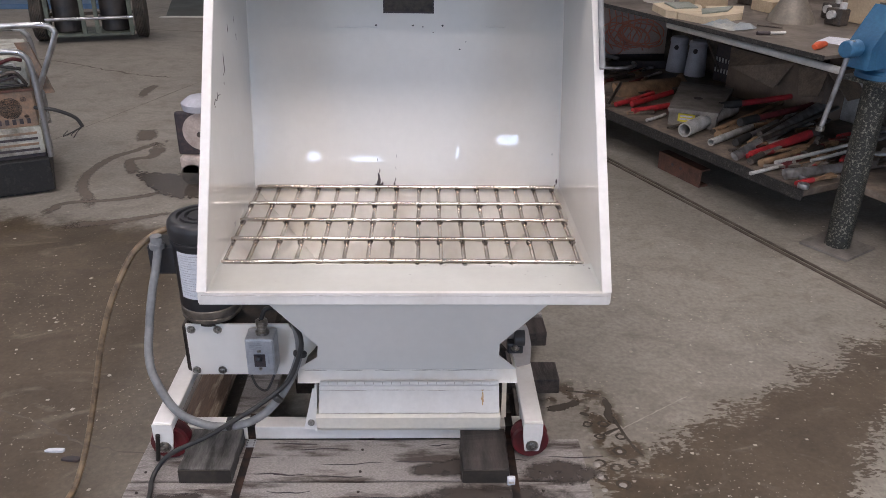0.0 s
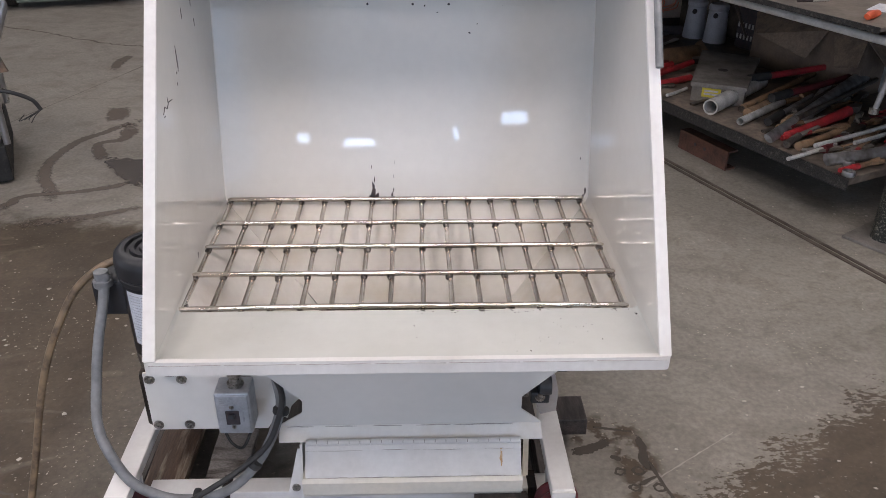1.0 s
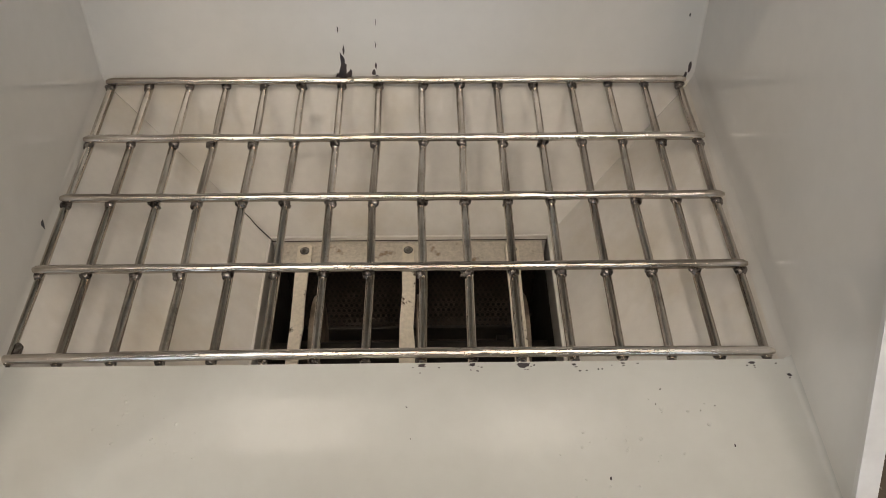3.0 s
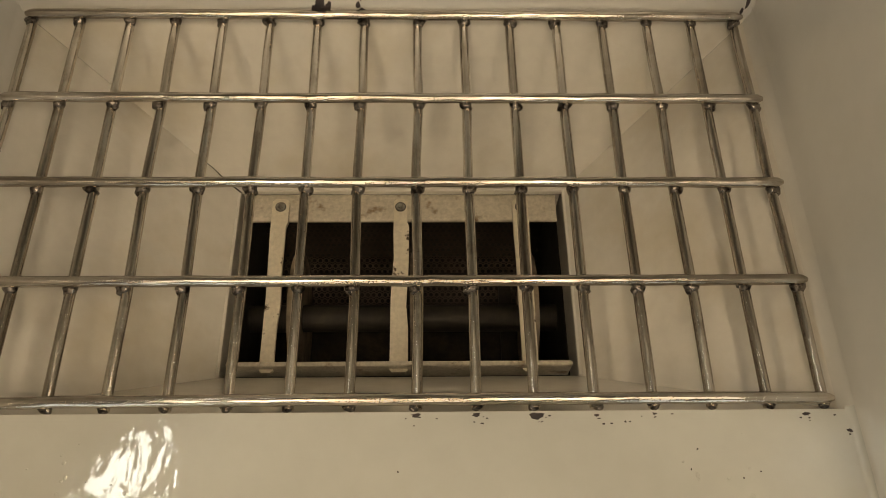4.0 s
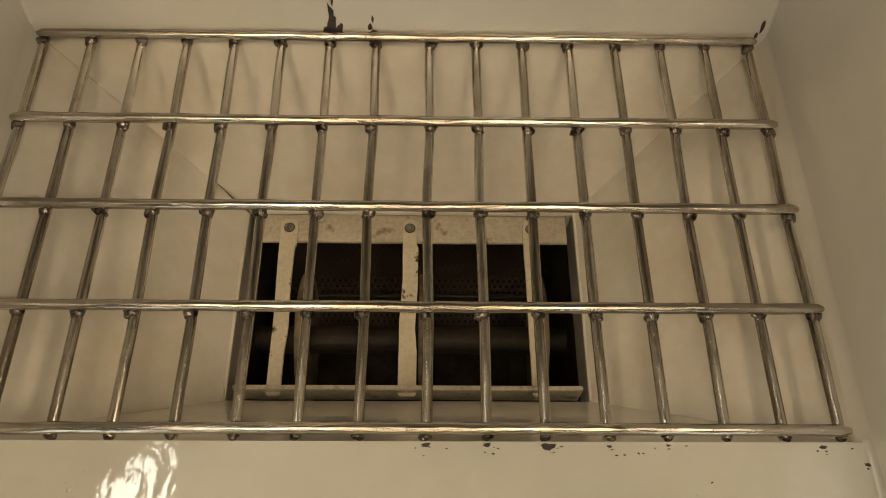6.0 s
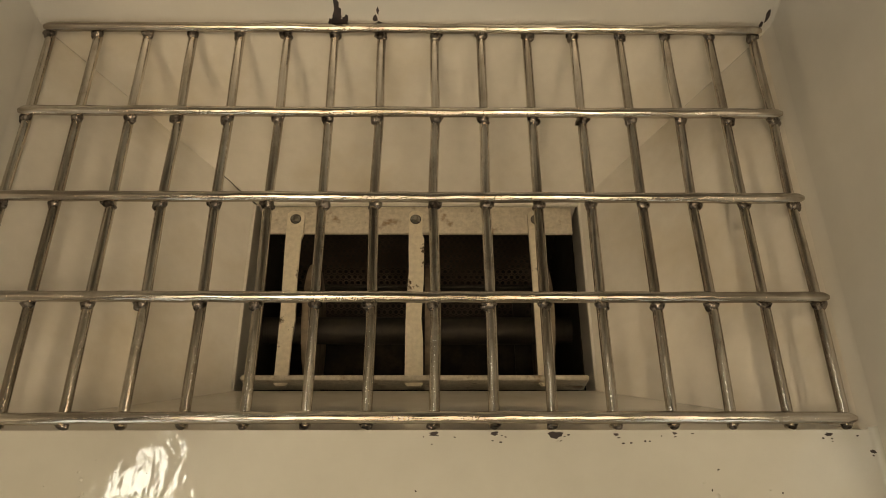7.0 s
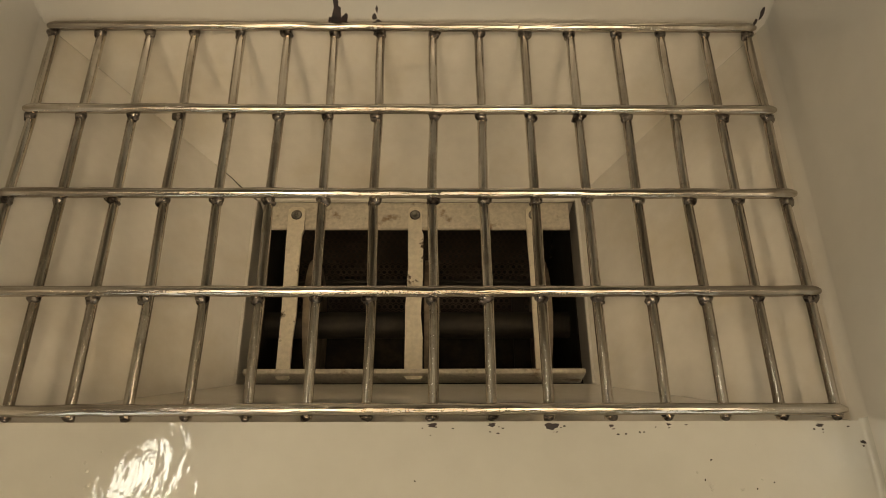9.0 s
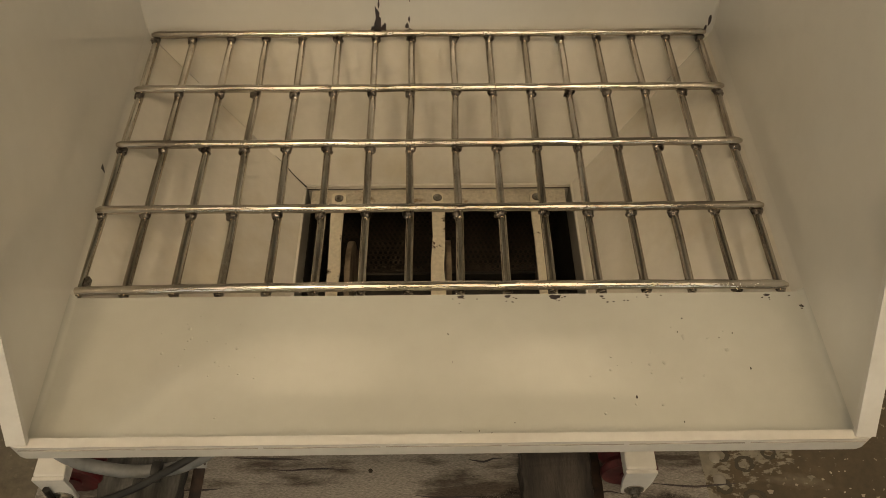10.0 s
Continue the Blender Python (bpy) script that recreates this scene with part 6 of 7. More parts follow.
part("board", sheet([on_div(0, SHELF), on_div(1, SHELF), on_div(1, 0.60), on_div(0, 0.60)], -0.012), surface("pinkish_hardboard", (0.72, 0.62, 0.57), (0.60, 0.49, 0.43), (0.5, 0.7), big=5, fine=90, bump=0.1, grain=0.2), pb)
part("edge", sheet([on_div(1.0, SHELF, 0.01), on_div(1.04, SHELF, 0.01), on_div(1.04, 0.60, 0.01), on_div(1.0, 0.60, 0.01)], 0.03), OILY, pb)
coil = thing("wire_coil", on_div(0.75, 0.4), "tangled salmon-coloured wire hanging on a board", "wire")
rnd = random.Random(8)
for k in range(9):
    cs, cz, ru, rz = rnd.uniform(0.58, 0.85), rnd.uniform(0.33, 0.42), rnd.uniform(0.07, 0.17), rnd.uniform(0.05, 0.10)
    ring = [on_div(cs + ru * math.cos(t * 0.55 + k), cz + rz * math.sin(t * 0.5 + k) + 0.01 * rnd.random(), 0.015 + 0.03 * rnd.random()) for t in range(13)]
    part("loop", sweep(curve_points(ring, 4), 0.0038, 6), COPPER, coil, smooth=True)
for k in range(8):
    u = 0.55 + 0.045 * k
    part("strand", sweep(curve_points([on_div(u, 0.56, 0.01), on_div(u + 0.02, 0.45, 0.02), on_div(u - 0.03, 0.36, 0.025), on_div(u + 0.01, 0.29 + 0.01 * (k % 3), 0.03)], 5), 0.0036, 6), COPPER, coil, smooth=True)
tray = thing("tray", at_bench(-0.9, 0.7, SHELF), "long shallow black steel tray on the shelf", "tray")
for nm, lo, hi, z1 in (("tray_floor", 0.06, 0.24, 0.006), ("tray_wall", 0.24, 0.25, 0.05), ("tray_wall", 0.05, 0.06, 0.05)):
    part(nm, prism([on_div(0.25, SHELF + 0.0005, lo), on_div(0.98, SHELF + 0.0005, lo), on_div(0.98, SHELF + 0.0005, hi), on_div(0.25, SHELF + 0.0005, hi)], (0, 0, z1)), CHIP, tray)
wb = thing("paint_can", at_bench(0.52, 1.02, SHELF), "pale dusty square tin on the shelf", "tin")
part("body", bench_box(0.44, 0.60, 0.96, 1.12, SHELF, SHELF + 0.23), TOOLPALE, wb, bevel=0.008)
part("lid", bench_box(0.435, 0.605, 0.955, 1.125, SHELF + 0.2305, SHELF + 0.245), GREYPLASTIC, wb, bevel=0.004)
cb = thing("carton", at_bench(0.1, 0.95, SHELF), "open dark brown cardboard carton behind the tools", "carton")
for nm, b in (("front_wall", bench_box(-0.12, 0.50, 0.80, 0.806, SHELF, SHELF + 0.25)), ("back_wall", bench_box(-0.12, 0.50, 1.114, 1.12, SHELF, SHELF + 0.25)), ("end_wall", bench_box(-0.12, -0.114, 0.807, 1.113, SHELF, SHELF + 0.25)),
              ("end_wall", bench_box(0.494, 0.50, 0.807, 1.113, SHELF, SHELF + 0.25)), ("bottom", bench_box(-0.113, 0.493, 0.807, 1.113, SHELF + 0.001, SHELF + 0.008))):
    part(nm, b, CARD, cb)
for pts in (((-0.12, 0.799, 0.473), (0.30, 0.799, 0.473), (0.255, 0.735, 0.345), (-0.02, 0.700, 0.40)), ((0.33, 0.799, 0.473), (0.50, 0.799, 0.473), (0.54, 0.715, 0.375), (0.44, 0.700, 0.355)),
            ((0.501, 0.80, 0.473), (0.501, 1.11, 0.473), (0.60, 1.12, 0.37), (0.615, 0.83, 0.36)), ((-0.12, 1.121, 0.473), (0.50, 1.121, 0.473), (0.46, 1.10, 0.60), (-0.05, 1.10, 0.61)), ((-0.121, 0.81, 0.473), (-0.121, 1.11, 0.473), (-0.20, 1.09, 0.58), (-0.19, 0.85, 0.57))):
    part("flap", sheet([at_bench(*p) for p in pts], 0.004), CARDFLAP_LIT, cb)
hs = thing("hose_bundle", at_bench(-0.8, 0.4, SHELF), "dark hoses and steel fittings heaped on the shelf", "hose")
for k in range(6):
    c0 = (rnd.uniform(-1.2, -0.7), rnd.uniform(0.2, 0.5))
    ring = [at_bench(c0[0] + 0.16 * math.cos(t * 0.6 + k), c0[1] + 0.10 * math.sin(t * 0.6 + k), SHELF + 0.02 + 0.03 * k + 0.01 * math.sin(t)) for t in range(10)]
    part("hose_loop", sweep(curve_points(ring, 4), 0.012, 8), (RUBBER, TOOLDARK, TOOLGREY)[k % 3], hs, smooth=True)
# on the bench top
FOAM = surface("cream_foam", (0.55, 0.46, 0.33), (0.47, 0.39, 0.28), (0.8, 0.95), big=12, fine=200, bump=0.3, grain=0.2)
GREENCARD = surface("grey_green_card", (0.20, 0.225, 0.19), (0.29, 0.30, 0.27), (0.6, 0.8), big=16, fine=150, bump=0.1, grain=0.3)
for pts, h, z, m, lb in (([(0.07, 0.05), (0.24, -0.02), (0.29, 0.0), (0.33, 0.12), (0.18, 0.24), (0.05, 0.16)], 0.030, 0.0, FOAM, "torn cream foam slab on the bench top"),
                         ([(0.30, 0.0), (0.44, 0.02), (0.42, 0.26), (0.27, 0.42), (0.20, 0.25), (0.34, 0.13)], 0.028, 0.0, FOAM, "torn cream foam slab on the bench top"),
                         ([(0.09, 0.10), (0.23, 0.04), (0.26, 0.15), (0.12, 0.22)], 0.006, 0.031, GREENCARD, "grey-green card on a foam slab"),
                         ([(0.29, 0.14), (0.38, 0.06), (0.37, 0.22), (0.29, 0.33)], 0.006, 0.029, GREENCARD, "grey-green card on a foam slab"),
                         ([(-0.05, 0.32), (0.10, 0.28), (0.14, 0.45), (-0.02, 0.52)], 0.04, 0.0, CARDPALE, "flat brown carton on the bench top"),
                         ([(0.22, 0.52), (0.36, 0.50), (0.38, 0.66), (0.22, 0.68)], 0.05, 0.0, CARDPALE, "flat brown carton on the bench top")):
    tagged(part("card_piece", prism([at_bench(u, v, BTOP + z + 0.0005) for u, v in pts], (0, 0, h)), m, bevel=0.003), lb, "cardboard", "cardboard on the bench")
tagged(part("thin_stick", rod(at_bench(0.56, 0.204, BTOP + 0.005), at_bench(0.651, 0.254, BTOP + 0.005), 0.004, 8), TOOLDARK), "thin dark steel stick on the bench top", "rod")
rag = bmesh.new()
rnd = random.Random(4)
gr = [[rag.verts.new(at_bench(0.44 + 0.025 * i + rnd.uniform(-0.008, 0.008), 0.0 + 0.025 * j + rnd.uniform(-0.008, 0.008), BTOP + 0.003 + rnd.uniform(0, 0.022) * (0 < i < 7 and 0 < j < 6))) for i in range(8)] for j in range(7)]
for a, b in zip(gr, gr[1:]):
    for i in range(7):
        rag.faces.new((a[i], a[i + 1], b[i + 1], b[i]))
tagged(part("rag", rag, RAG, smooth=True), "crumpled grey-blue rag on the bench top", "rag")
mk = thing("marker_pen", at_bench(0.71, 0.05, BTOP), "white marker pen with a black cap", "pen")
part("barrel", rod(at_bench(0.725, 0.10, BTOP + 0.007), at_bench(0.745, 0.165, BTOP + 0.007), 0.0065, 12), WHITEPIPE, mk)
part("cap", rod(at_bench(0.705, 0.05, BTOP + 0.007), at_bench(0.725, 0.10, BTOP + 0.007), 0.0075, 12), CHIP, mk)
tagged(part("tape_knife", sweep([at_bench(1.008, 0.02, BTOP + 0.011), at_bench(0.995, 0.06, BTOP + 0.013), at_bench(0.975, 0.12, BTOP + 0.010)], lambda t: 0.009 + 0.007 * math.sin(math.pi * (0.1 + 0.8 * t)), 10, flat=0.7), ORANGE, smooth=True), "orange plastic knife on the bench top", "knife")
tagged(part("paper_sheet", sheet([at_bench(0.90, 0.16, BTOP + 0.002), at_bench(1.02, 0.20, BTOP + 0.002), at_bench(0.98, 0.34, BTOP + 0.006), at_bench(0.86, 0.28, BTOP + 0.004)], 0.001), PAPER), "white paper sheet on the bench top", "paper")
FUNNEL = surface("dull_brown_tin", (0.27, 0.235, 0.19), (0.19, 0.165, 0.135), (0.4, 0.6), metal=0.4, big=9, fine=110, bump=0.15, grain=0.3)
tagged(part("funnel", lathe([(0.0, 0.0), (0.10, 0.0), (0.095, 0.02), (0.05, 0.10), (0.042, 0.20), (0.0, 0.20)], at_bench(0.535, 0.43, BTOP), 28), FUNNEL, smooth=True), "upturned dull brown metal funnel", "funnel")
for k, (u, v) in enumerate(((0.56, 0.66), (0.675, 0.545), (0.10, 0.62))):
    e = thing("gauge_block", at_bench(u, v, BTOP), "dark valve block with pale fittings on the bench", "valve", "valve blocks")
    part("body", bench_box(u - 0.04, u + 0.04, v - 0.03, v + 0.03, BTOP, BTOP + 0.07), TOOLDARK, e, bevel=0.008)
    part("fitting", rod(at_bench(u, v - 0.03, BTOP + 0.045), at_bench(u, v - 0.05, BTOP + 0.045), 0.018, 14), TOOLPALE, e)
    part("fitting", rod(at_bench(u + 0.02, v, BTOP + 0.07), at_bench(u + 0.02, v, BTOP + 0.095), 0.015, 12), TOOLPALE, e)
tagged(part("carton", bench_box(0.62, 0.95, 0.66, 0.95, BTOP, BTOP + 0.25), CARDPALE, bevel=0.004), "brown cardboard carton on the bench top", "carton")
tagged(part("pail", lathe([(0.0, 0.0), (0.075, 0.0), (0.082, 0.05), (0.078, 0.05), (0.072, 0.006), (0.0, 0.006)], at_bench(-0.13, 0.26, BTOP), 24), WHITEPIPE, smooth=True), "low white plastic pail on the bench top", "pail")
# vise on its pipe stand
VC = Vector((1.676, 1.300, 0))
VM = Matrix.Translation(VC) @ BENCH.to_3x3().to_4x4()
stand = thing("vise_stand", VC, "black paint-spattered steel pipe post on a floor plate", "stand")
b = box(-0.10, 0.10, -0.10, 0.10, 0.0005, 0.012)
b.transform(VM @ pose(0, 0, 0, 0, 0, 8))
part("floor_plate", b, DUSTYBOX, stand, bevel=0.002)
part("post", lathe([(0.0, 0.012), (0.047, 0.012), (0.047, 0.66), (0.0, 0.66)], VC, 28), POLEMAT, stand, smooth=True)
b = box(-0.09, 0.12, -0.09, 0.09, 0.661, 0.676)
b.transform(VM)
part("top_plate", b, POLEMAT, stand, bevel=0.003)
vise = thing("bench_vise", VC + Vector((0, 0, 0.677)), "blue bench vise with a steel bar handle", "vise")


def vise_part(name, b, m, bevel=0.0, smooth=False, label=""):
    b.transform(VM @ Matrix.Translation((0, 0, 0.677)))
    return part(name, b, m, vise, label, bevel=bevel, smooth=smooth)


vise_part("swivel_base", lathe([(0.0, 0.0), (0.085, 0.0), (0.085, 0.018), (0.06, 0.03), (0.06, 0.045), (0.0, 0.045)], (0, 0, 0), 28), VISE, smooth=True)
vise_part("body", prism([(-0.06, -0.045, 0.04), (0.16, -0.045, 0.04), (0.19, -0.045, 0.10), (0.16, -0.045, 0.20), (0.03, -0.045, 0.24), (0.0, -0.045, 0.15), (-0.06, -0.045, 0.12)], (0, 0.09, 0)), VISE, bevel=0.012, smooth=True)
vise_part("front_jaw", prism([(-0.15, -0.05, 0.045), (-0.03, -0.05, 0.045), (-0.012, -0.05, 0.24), (-0.05, -0.05, 0.25), (-0.09, -0.05, 0.20), (-0.15, -0.05, 0.12)], (0, 0.10, 0)), VISE, bevel=0.014, smooth=True)
vise_part("jaw_plate", box(-0.012, -0.004, -0.06, 0.06, 0.20, 0.25), TOOLDARK)
vise_part("screw_boss", lathe([(0.0, 0.0), (0.026, 0.0), (0.030, 0.006), (0.030, 0.06), (0.0, 0.06)], (-0.222, 0, 0.115), 22, "X"), VISE, smooth=True)
vise_part("handle_bar", sweep([(-0.198, -0.006, 0.145), (-0.205, 0.005, 0.03), (-0.22, 0.025, -0.165)], 0.009, 12), TOOLGREY, smooth=True)
vise_part("handle_knob", lathe([(0.0, 0.0), (0.015, 0.0), (0.015, 0.018), (0.0, 0.018)], (-0.222, 0.026, -0.178), 14), ZINC, smooth=True)
# rusty channel offcut on the floor
ir = thing("steel_channel", (1.26, 2.07, 0), "rusty red steel channel offcut on the floor", "steel offcut")
d = Vector((1.322, 1.932, 0)) - Vector((1.203, 2.205, 0))
a, n2 = Vector((1.203, 2.205, 0)), Vector((0.917, 0.40, 0))
part("web", prism([a, a + d, a + d + Vector((0, 0, 0.085)), a + Vector((0, 0, 0.085))], n2 * 0.008), RUST, ir, bevel=0.001)
part("flange", prism([a + n2 * 0.008, a + d + n2 * 0.008, a + d + n2 * 0.055, a + n2 * 0.055], (0, 0, 0.008)), RUST, ir)
part("flange", prism([a + n2 * 0.008 + Vector((0, 0, 0.077)), a + d + n2 * 0.008 + Vector((0, 0, 0.077)), a + d + n2 * 0.055 + Vector((0, 0, 0.077)), a + n2 * 0.055 + Vector((0, 0, 0.077))], (0, 0, 0.008)), RUST, ir)
for t in (0.35, 0.55):
    p = a + d * t - n2 * 0.0015 + Vector((0, 0, 0.05))
    part("hole", rod(p, p + n2 * 0.002, 0.008, 12), CHIP, ir)

# ---- welder, gas cart and other things across the floor ----
GENCREAM = surface("dirty_cream_panel", (0.46, 0.46, 0.40), (0.17, 0.15, 0.12), (0.4, 0.65), big=13, fine=110, bump=0.15, grain=0.3)
GENBASE = surface("black_rough_base", (0.008, 0.008, 0.008), (0.04, 0.038, 0.035), (0.5, 0.8), big=45, fine=160, bump=0.6, grain=0.5, mix=(0.52, 0.72))
GENORANGE = surface("faded_orange_panel", (0.30, 0.19, 0.12), (0.14, 0.12, 0.10), (0.5, 0.7), big=16, fine=110, bump=0.15, grain=0.3)
TUBE = surface("silver_tube", (0.52, 0.52, 0.52), (0.36, 0.36, 0.36), (0.25, 0.4), metal=0.9, big=14, fine=150, bump=0.1)
TYRE = surface("dusty_tyre", (0.04, 0.036, 0.032), (0.10, 0.085, 0.07), (0.7, 0.9), big=12, fine=110, bump=0.4, grain=0.3)
GREEN = surface("pale_green_frame", (0.13, 0.155, 0.12), (0.08, 0.09, 0.075), (0.4, 0.6), big=10, fine=110, bump=0.1)
BOTTLE = surface("black_gas_bottle", (0.025, 0.025, 0.027), (0.06, 0.05, 0.045), (0.35, 0.55), big=8, fine=110, bump=0.1)
GT = Matrix.Translation((-1.612, 1.852, 0)) @ pose(0, 0, 0, 0, 0, 24) @ Matrix.Translation((1.612, -1.852, 0))


def gen_part(name, b, m, parent, label="", bevel=0.0, smooth=False):
    b.transform(GT)
    return part(name, b, m, parent, label, bevel, smooth)


gen = thing("welder_generator", (-2.0, 2.1, 0), "old cream and orange welder in a silver tube frame", "generator")
GX, GY = -1.612, 1.872
gen_part("base_tray", box(-2.55, GX + 0.008, GY - 0.03, 2.42, 0.012, 0.160), GENBASE, gen, bevel=0.006)
gen_part("skid", box(-2.5, GX - 0.02, GY, 2.38, 0.0, 0.0115), RUBBER, gen)
gen_part("lower_panel", box(-2.5, GX, GY, 2.38, 0.178, 0.30), GENCREAM, gen, bevel=0.004)
ctl = gen_part("control_panel", box(-2.5, GX - 0.005, GY + 0.004, 2.38, 0.3005, 0.455), GENORANGE, gen, "faded orange control panel", bevel=0.004)
gen_part("top_cover", box(-2.5, GX - 0.01, GY + 0.07, 2.38, 0.456, 0.585), GENCREAM, gen, bevel=0.006)
for k in range(5):
    gen_part("vent_slot", box(GX - 0.16 + 0.028 * k, GX - 0.145 + 0.028 * k, GY + 0.001, GY + 0.0045, 0.315, 0.338), CHIP, ctl)
gen_part("socket", lathe([(0.0, -0.004), (0.030, -0.006), (0.033, -0.016), (0.042, -0.016), (0.046, 0.0), (0.0, 0.0)], (GX - 0.102, GY + 0.004, 0.385), 24, "Y"), BLACK, ctl, smooth=True)
for k in range(4):
    gen_part("louvre", box(GX - 0.34, GX - 0.02, GY - 0.004, GY + 0.002, 0.195 + 0.024 * k, 0.205 + 0.024 * k), GENORANGE if k % 2 else CHIP, gen)
for kx, kz, kr in ((0.045, 0.42, 0.012), (0.045, 0.345, 0.010), (0.175, 0.345, 0.011)):
    gen_part("knob", lathe([(0.0, -0.014), (kr * 0.8, -0.014), (kr, -0.004), (kr, 0.0), (0.0, 0.0)], (GX - kx, GY + 0.004, kz), 14, "Y"), BLACK, ctl, smooth=True)
gen_part("dark_panel", box(GX - 0.35, GX - 0.16, GY + 0.001, GY + 0.0045, 0.38, 0.47), CHIP, ctl)
gen_part("trim_bar", box(-2.5, GX + 0.002, GY - 0.006, GY + 0.003, 0.456, 0.466), RUST, gen)
for yy, bend in ((GY - 0.022, 0.0), (2.40, 0.0)):
    pts = [(GX + 0.018, yy, 0.165), (GX + 0.018, yy, 0.36), (GX + 0.012, yy, 0.55), (GX - 0.006, yy, 0.605), (GX - 0.05, yy, 0.626), (GX - 0.2, yy, 0.630), (-2.1, yy, 0.632), (-2.45, yy, 0.62), (-2.5, yy, 0.55), (-2.52, yy, 0.165)]
    gen_part("frame_tube", sweep(curve_points(pts, 6), 0.0135, 12), TUBE, gen, smooth=True)
part("pull_handle", sweep(curve_points([(-1.618, 1.895, 0.430), (-1.560, 1.90, 0.55), (-1.503, 1.90, 0.665), (-1.497, 1.90, 0.700), (-1.525, 1.895, 0.720), (-1.60, 1.88, 0.724), (-1.9, 1.75, 0.725), (-2.2, 1.62, 0.725)], 6), 0.0125, 12), TUBE, gen, smooth=True)
part("side_plate", prism([(-1.600, 1.935, 0.425), (-1.570, 1.950, 0.425), (-1.640, 1.950, 0.640), (-1.690, 1.935, 0.640)], (0.0, 0.012, 0.0)), GENORANGE, gen)
rnd = random.Random(17)
for k in range(7):
    z = 0.47 + 0.018 * k
    pts = [(GX - 0.02 - 0.01 * (k % 3), GY + 0.03, z - 0.05 * (k % 2)), (GX - 0.06, GY + 0.02, z + 0.01), (GX - 0.14, GY + 0.02 + 0.01 * rnd.random(), z + rnd.uniform(-0.02, 0.02)), (GX - 0.26, GY + 0.03, z + rnd.uniform(-0.03, 0.03)), (GX - 0.4, GY + 0.04, z)]
    gen_part("loose_cable", sweep(curve_points(pts, 5), rnd.uniform(0.004, 0.008), 8), (RUBBER, TOOLDARK, CHIP, TOOLDARK, RUBBER, TOOLPALE, TOOLDARKRED)[k], gen, smooth=True)
for k in range(5):
    gen_part("terminal", box(GX - 0.05 - 0.035 * k, GX - 0.03 - 0.035 * k, GY + 0.045, GY + 0.069, 0.47 + 0.02 * (k % 3), 0.50 + 0.02 * (k % 3)), rnd.choice((CHIP, ZINC, WHITEPIPE)), gen, bevel=0.002)
gen_part("black_gap", box(-2.48, GX - 0.006, GY + 0.012, 2.36, 0.1605, 0.1775), CHIP, gen)
gen_part("side_lead", sweep(curve_points([(GX - 0.01, GY - 0.01, 0.385), (GX + 0.07, GY - 0.03, 0.37), (GX + 0.14, GY - 0.03, 0.33), (GX + 0.165, GY - 0.03, 0.285)], 6), 0.008, 10), RUBBER, gen, smooth=True)
for k in range(4):
    gen_part("frayed_wire", sweep(curve_points([(GX + 0.165, GY - 0.03, 0.287), (GX + 0.14 - 0.02 * k, GY - 0.03, 0.265 - 0.005 * k), (GX + 0.12 - 0.006 * k, GY - 0.02, 0.235 + 0.012 * k)], 4), 0.002, 6), RUBBER, gen)
cart = thing("gas_cart", (-2.68, 5.25, 0), "two-wheeled welding cart with two dark gas bottles", "cart")
for wx, wy in ((-3.06, 5.16), (-2.32, 5.36)):
    axis = Vector((0.74, 0.20, 0)).normalized()
    w = lathe([(0.10, -0.035), (0.165, -0.048), (0.190, -0.046), (0.200, -0.040)] + [(0.203 - 0.006 * (k % 2), -0.036 + 0.006 * (k // 2 * 2) + 0.006 * (k % 2)) for k in range(13)] + [(0.200, 0.041), (0.190, 0.046), (0.165, 0.048), (0.10, 0.035)], (0, 0, 0), 36, "X")
    w.transform(Matrix.Translation((wx, wy, 0.206)) @ pose(0, 0, 0, 0, 0, 15))
    wh = part("wheel", w, TYRE, cart, smooth=True)
    r = lathe([(0.0, -0.03), (0.10, -0.03), (0.10, 0.03), (0.0, 0.03)], (0, 0, 0), 24, "X")
    r.transform(Matrix.Translation((wx, wy, 0.206)) @ pose(0, 0, 0, 0, 0, 15))
    part("rim", r, TOOLDARK, wh)
TR = pose(-2.69, 5.26, 0, 0, 0, 15)


def cart_part(name, b, m, bevel=0.0, smooth=False):
    b.transform(TR)
    return part(name, b, m, cart, bevel=bevel, smooth=smooth)


cart_part("platform", box(-0.32, 0.32, -0.16, 0.16, 0.05, 0.07), GREEN, 0.003)
cart_part("front_bar", rod((-0.33, -0.16, 0.19), (0.33, -0.16, 0.19), 0.014, 12), TUBE, 0, True)
cart_part("axle", rod((-0.36, 0.0, 0.206), (0.36, 0.0, 0.206), 0.012, 12), TOOLDARK, 0, True)
for x in (-0.31, -0.05, 0.05, 0.31):
    cart_part("post", box(x - 0.016, x + 0.016, -0.165, -0.145, 0.071, 1.2), GREEN, 0.002)
for x in (-0.18, 0.18):
    cart_part("gas_bottle", lathe([(0.0, 0.071), (0.10, 0.071), (0.112, 0.085), (0.112, 1.15), (0.06, 1.28), (0.03, 1.32), (0.0, 1.32)], (x, 0, 0), 28), BOTTLE, 0, True)

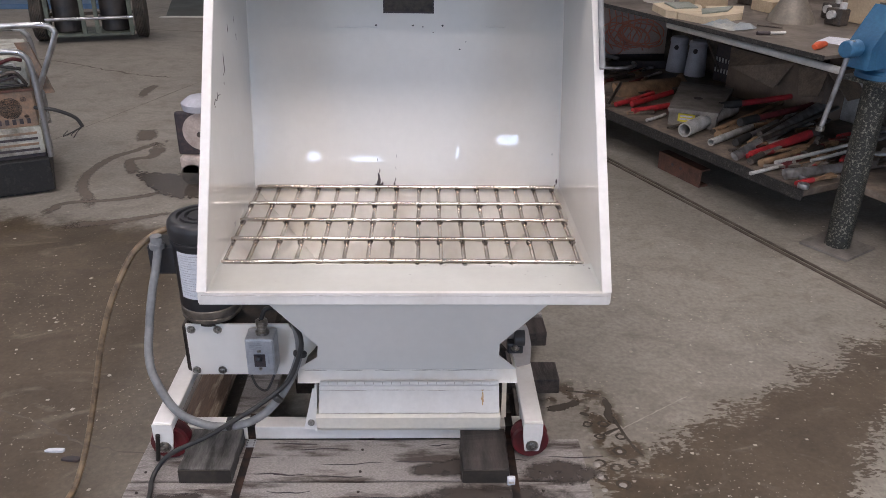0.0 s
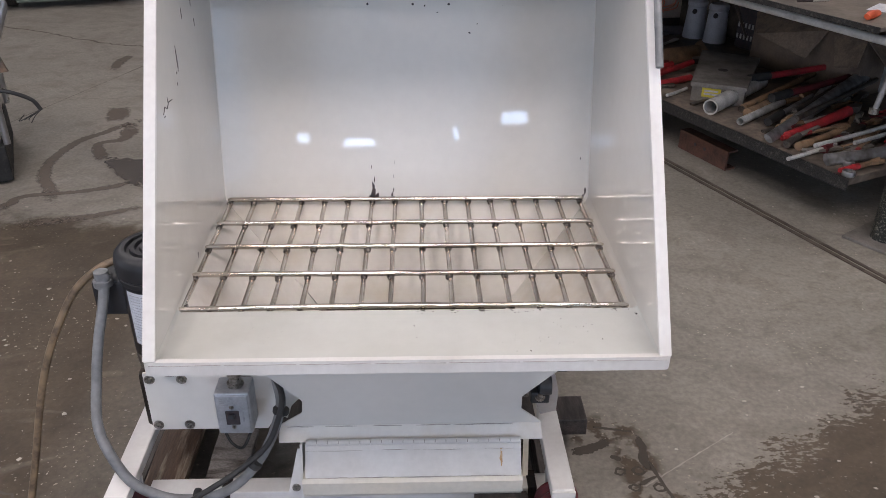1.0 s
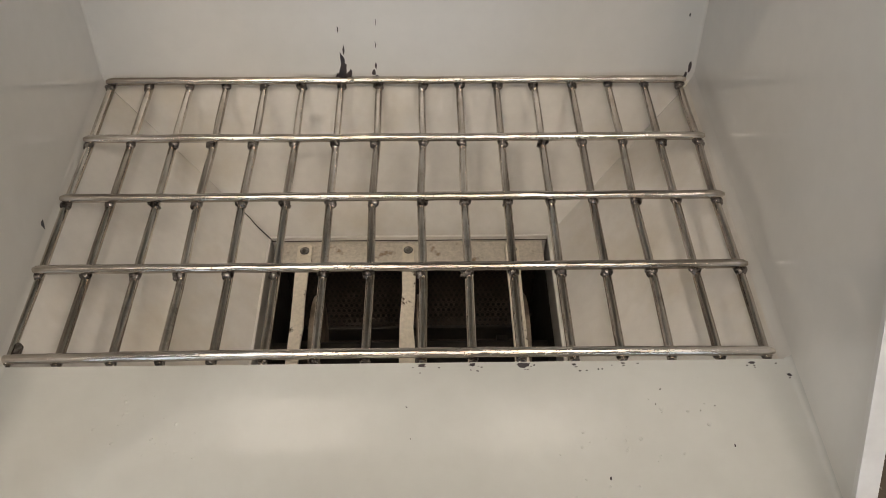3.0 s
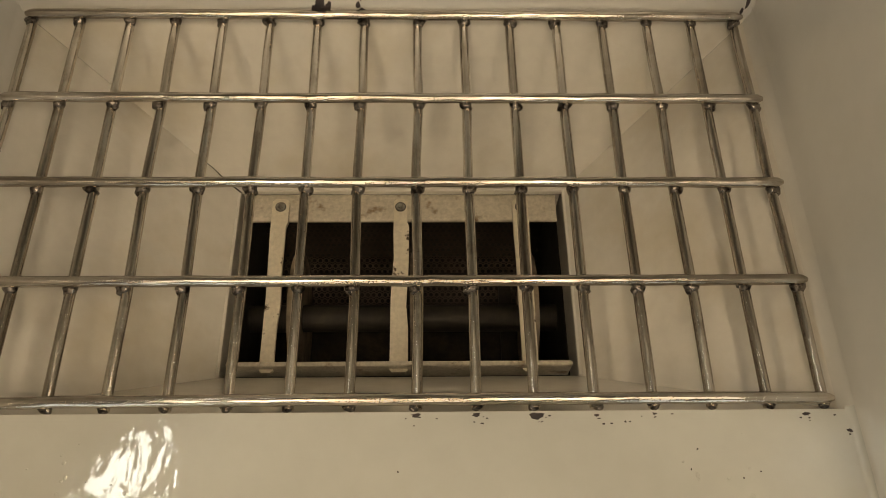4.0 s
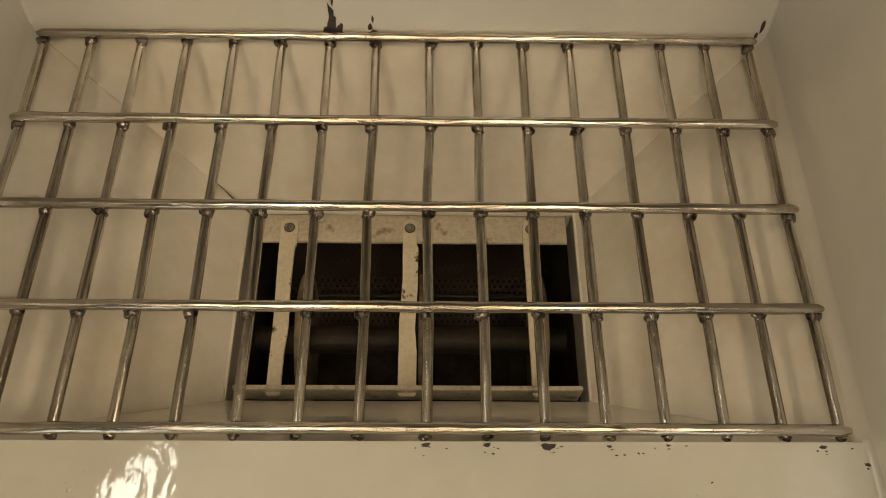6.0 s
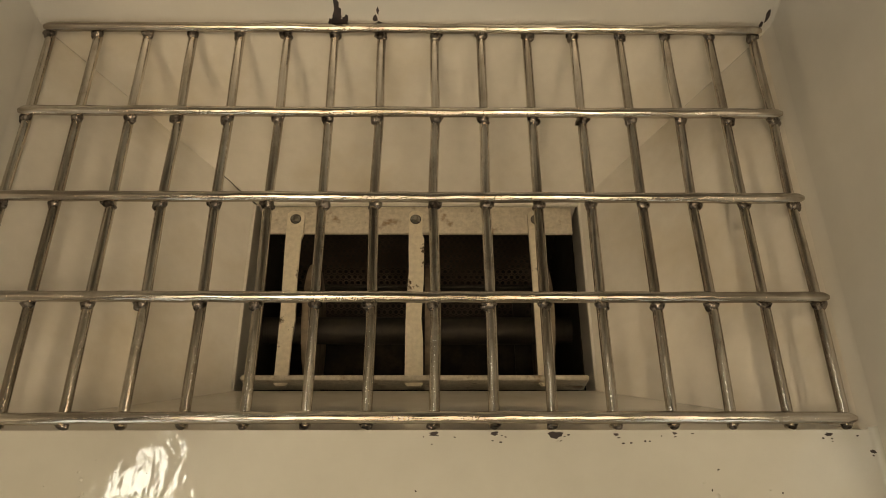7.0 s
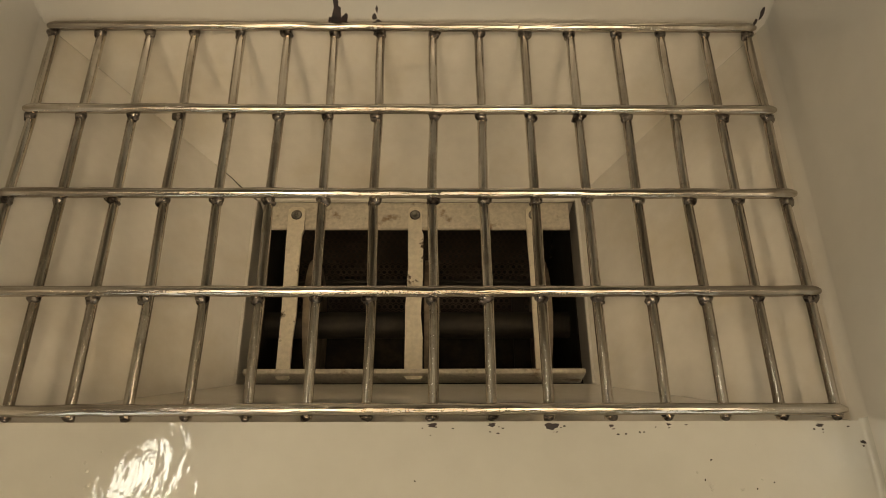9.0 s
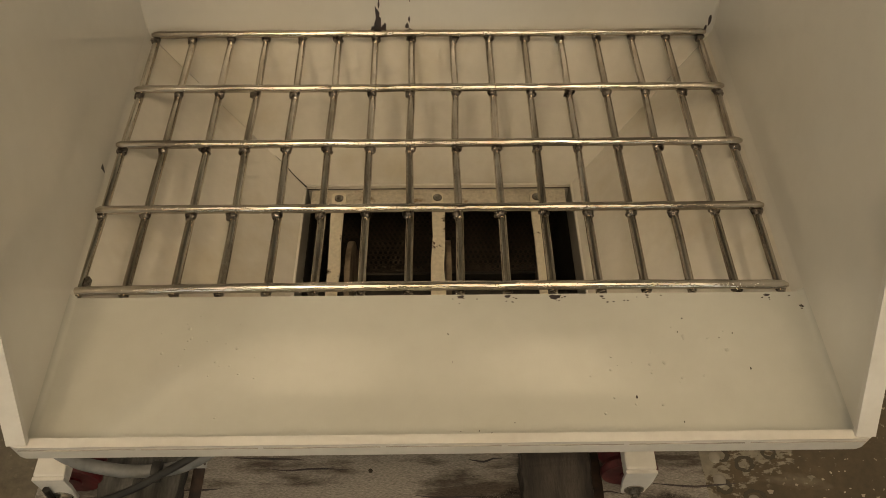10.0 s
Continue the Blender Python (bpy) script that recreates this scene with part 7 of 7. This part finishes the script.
bl = thing("disc_sander", (-0.95, 2.06, 0), "grimy machine with a pale disc in a dark square guard", "machine")
bx0, by0 = -1.075, 1.97
PINK = surface("grimy_pale_disc", (0.55, 0.47, 0.42), (0.38, 0.31, 0.27), (0.4, 0.6), big=10, fine=110, bump=0.1, grain=0.3)
part("square_guard", box(bx0, bx0 + 0.21, by0, by0 + 0.03, 0.135, 0.335), CHIP, bl, bevel=0.012)
disc = part("disc", lathe([(0.0, -0.03), (0.022, -0.03), (0.024, -0.012), (0.045, -0.012), (0.048, -0.022), (0.052, -0.022), (0.056, -0.008), (0.066, -0.008), (0.070, -0.02), (0.082, -0.02), (0.086, 0.0), (0.0, 0.0)], (bx0 + 0.118, by0 - 0.001, 0.245), 36, "Y"), PINK, bl, smooth=True)
part("hub", rod((bx0 + 0.118, by0 - 0.033, 0.245), (bx0 + 0.118, by0 - 0.045, 0.245), 0.012, 12), TOOLDARK, disc)
part("motor_body", lathe([(0.0, 0.0), (0.09, 0.0), (0.09, 0.22), (0.0, 0.22)], (bx0 + 0.125, by0 + 0.25, 0.235), 24, "Y"), GREYPLASTIC, bl, smooth=True)
part("top_bag", lathe([(0.0, 0.0), (0.085, 0.0), (0.09, 0.03), (0.06, 0.055), (0.0, 0.06)], (bx0 + 0.115, by0 + 0.06, 0.336), 20), GREYPLASTIC, bl, smooth=True)
part("foot", box(bx0 + 0.01, bx0 + 0.2, by0 - 0.03, by0 + 0.24, 0.05, 0.134), PINK, bl, bevel=0.01)
part("caster", lathe([(0.0, -0.02), (0.05, -0.02), (0.05, 0.02), (0.0, 0.02)], (bx0 + 0.06, by0 - 0.01, 0.0505), 24, "Y"), TYRE, bl, smooth=True)
part("caster", lathe([(0.0, -0.02), (0.05, -0.02), (0.05, 0.02), (0.0, 0.02)], (bx0 + 0.16, by0 + 0.2, 0.0505), 24, "Y"), TYRE, bl, smooth=True)

MAT = surface("dark_green_mat", (0.045, 0.055, 0.05), (0.07, 0.075, 0.068), (0.5, 0.8), big=3, fine=60, bump=0.2)
TARP = surface("blue_tarpaulin", (0.06, 0.13, 0.24), (0.10, 0.17, 0.27), (0.4, 0.6), big=3, fine=40, bump=0.3)
mat = thing("floor_mat", (-1.4, 7.5, 0), "dark green rubber floor mat with a pale border", "mat")
part("mat", prism([(-2.42, 6.33, 0.0005), (0.5, 6.45, 0.0005), (0.5, 9.3, 0.0005), (-3.1, 9.3, 0.0005)], (0, 0, 0.006)), MAT, mat)
part("border", prism([(-2.47, 6.27, 0.0005), (0.5, 6.39, 0.0005), (0.5, 6.445, 0.0005), (-2.42, 6.325, 0.0005)], (0, 0, 0.007)), WHITEPIPE, mat)
tagged(part("tarpaulin", prism([(-5.2, 6.55, 0.0005), (-3.1, 6.75, 0.0005), (-3.2, 9.0, 0.0005), (-5.2, 9.0, 0.0005)], (0, 0, 0.05)), TARP, bevel=0.02), "folded blue tarpaulin on the far floor", "tarpaulin")
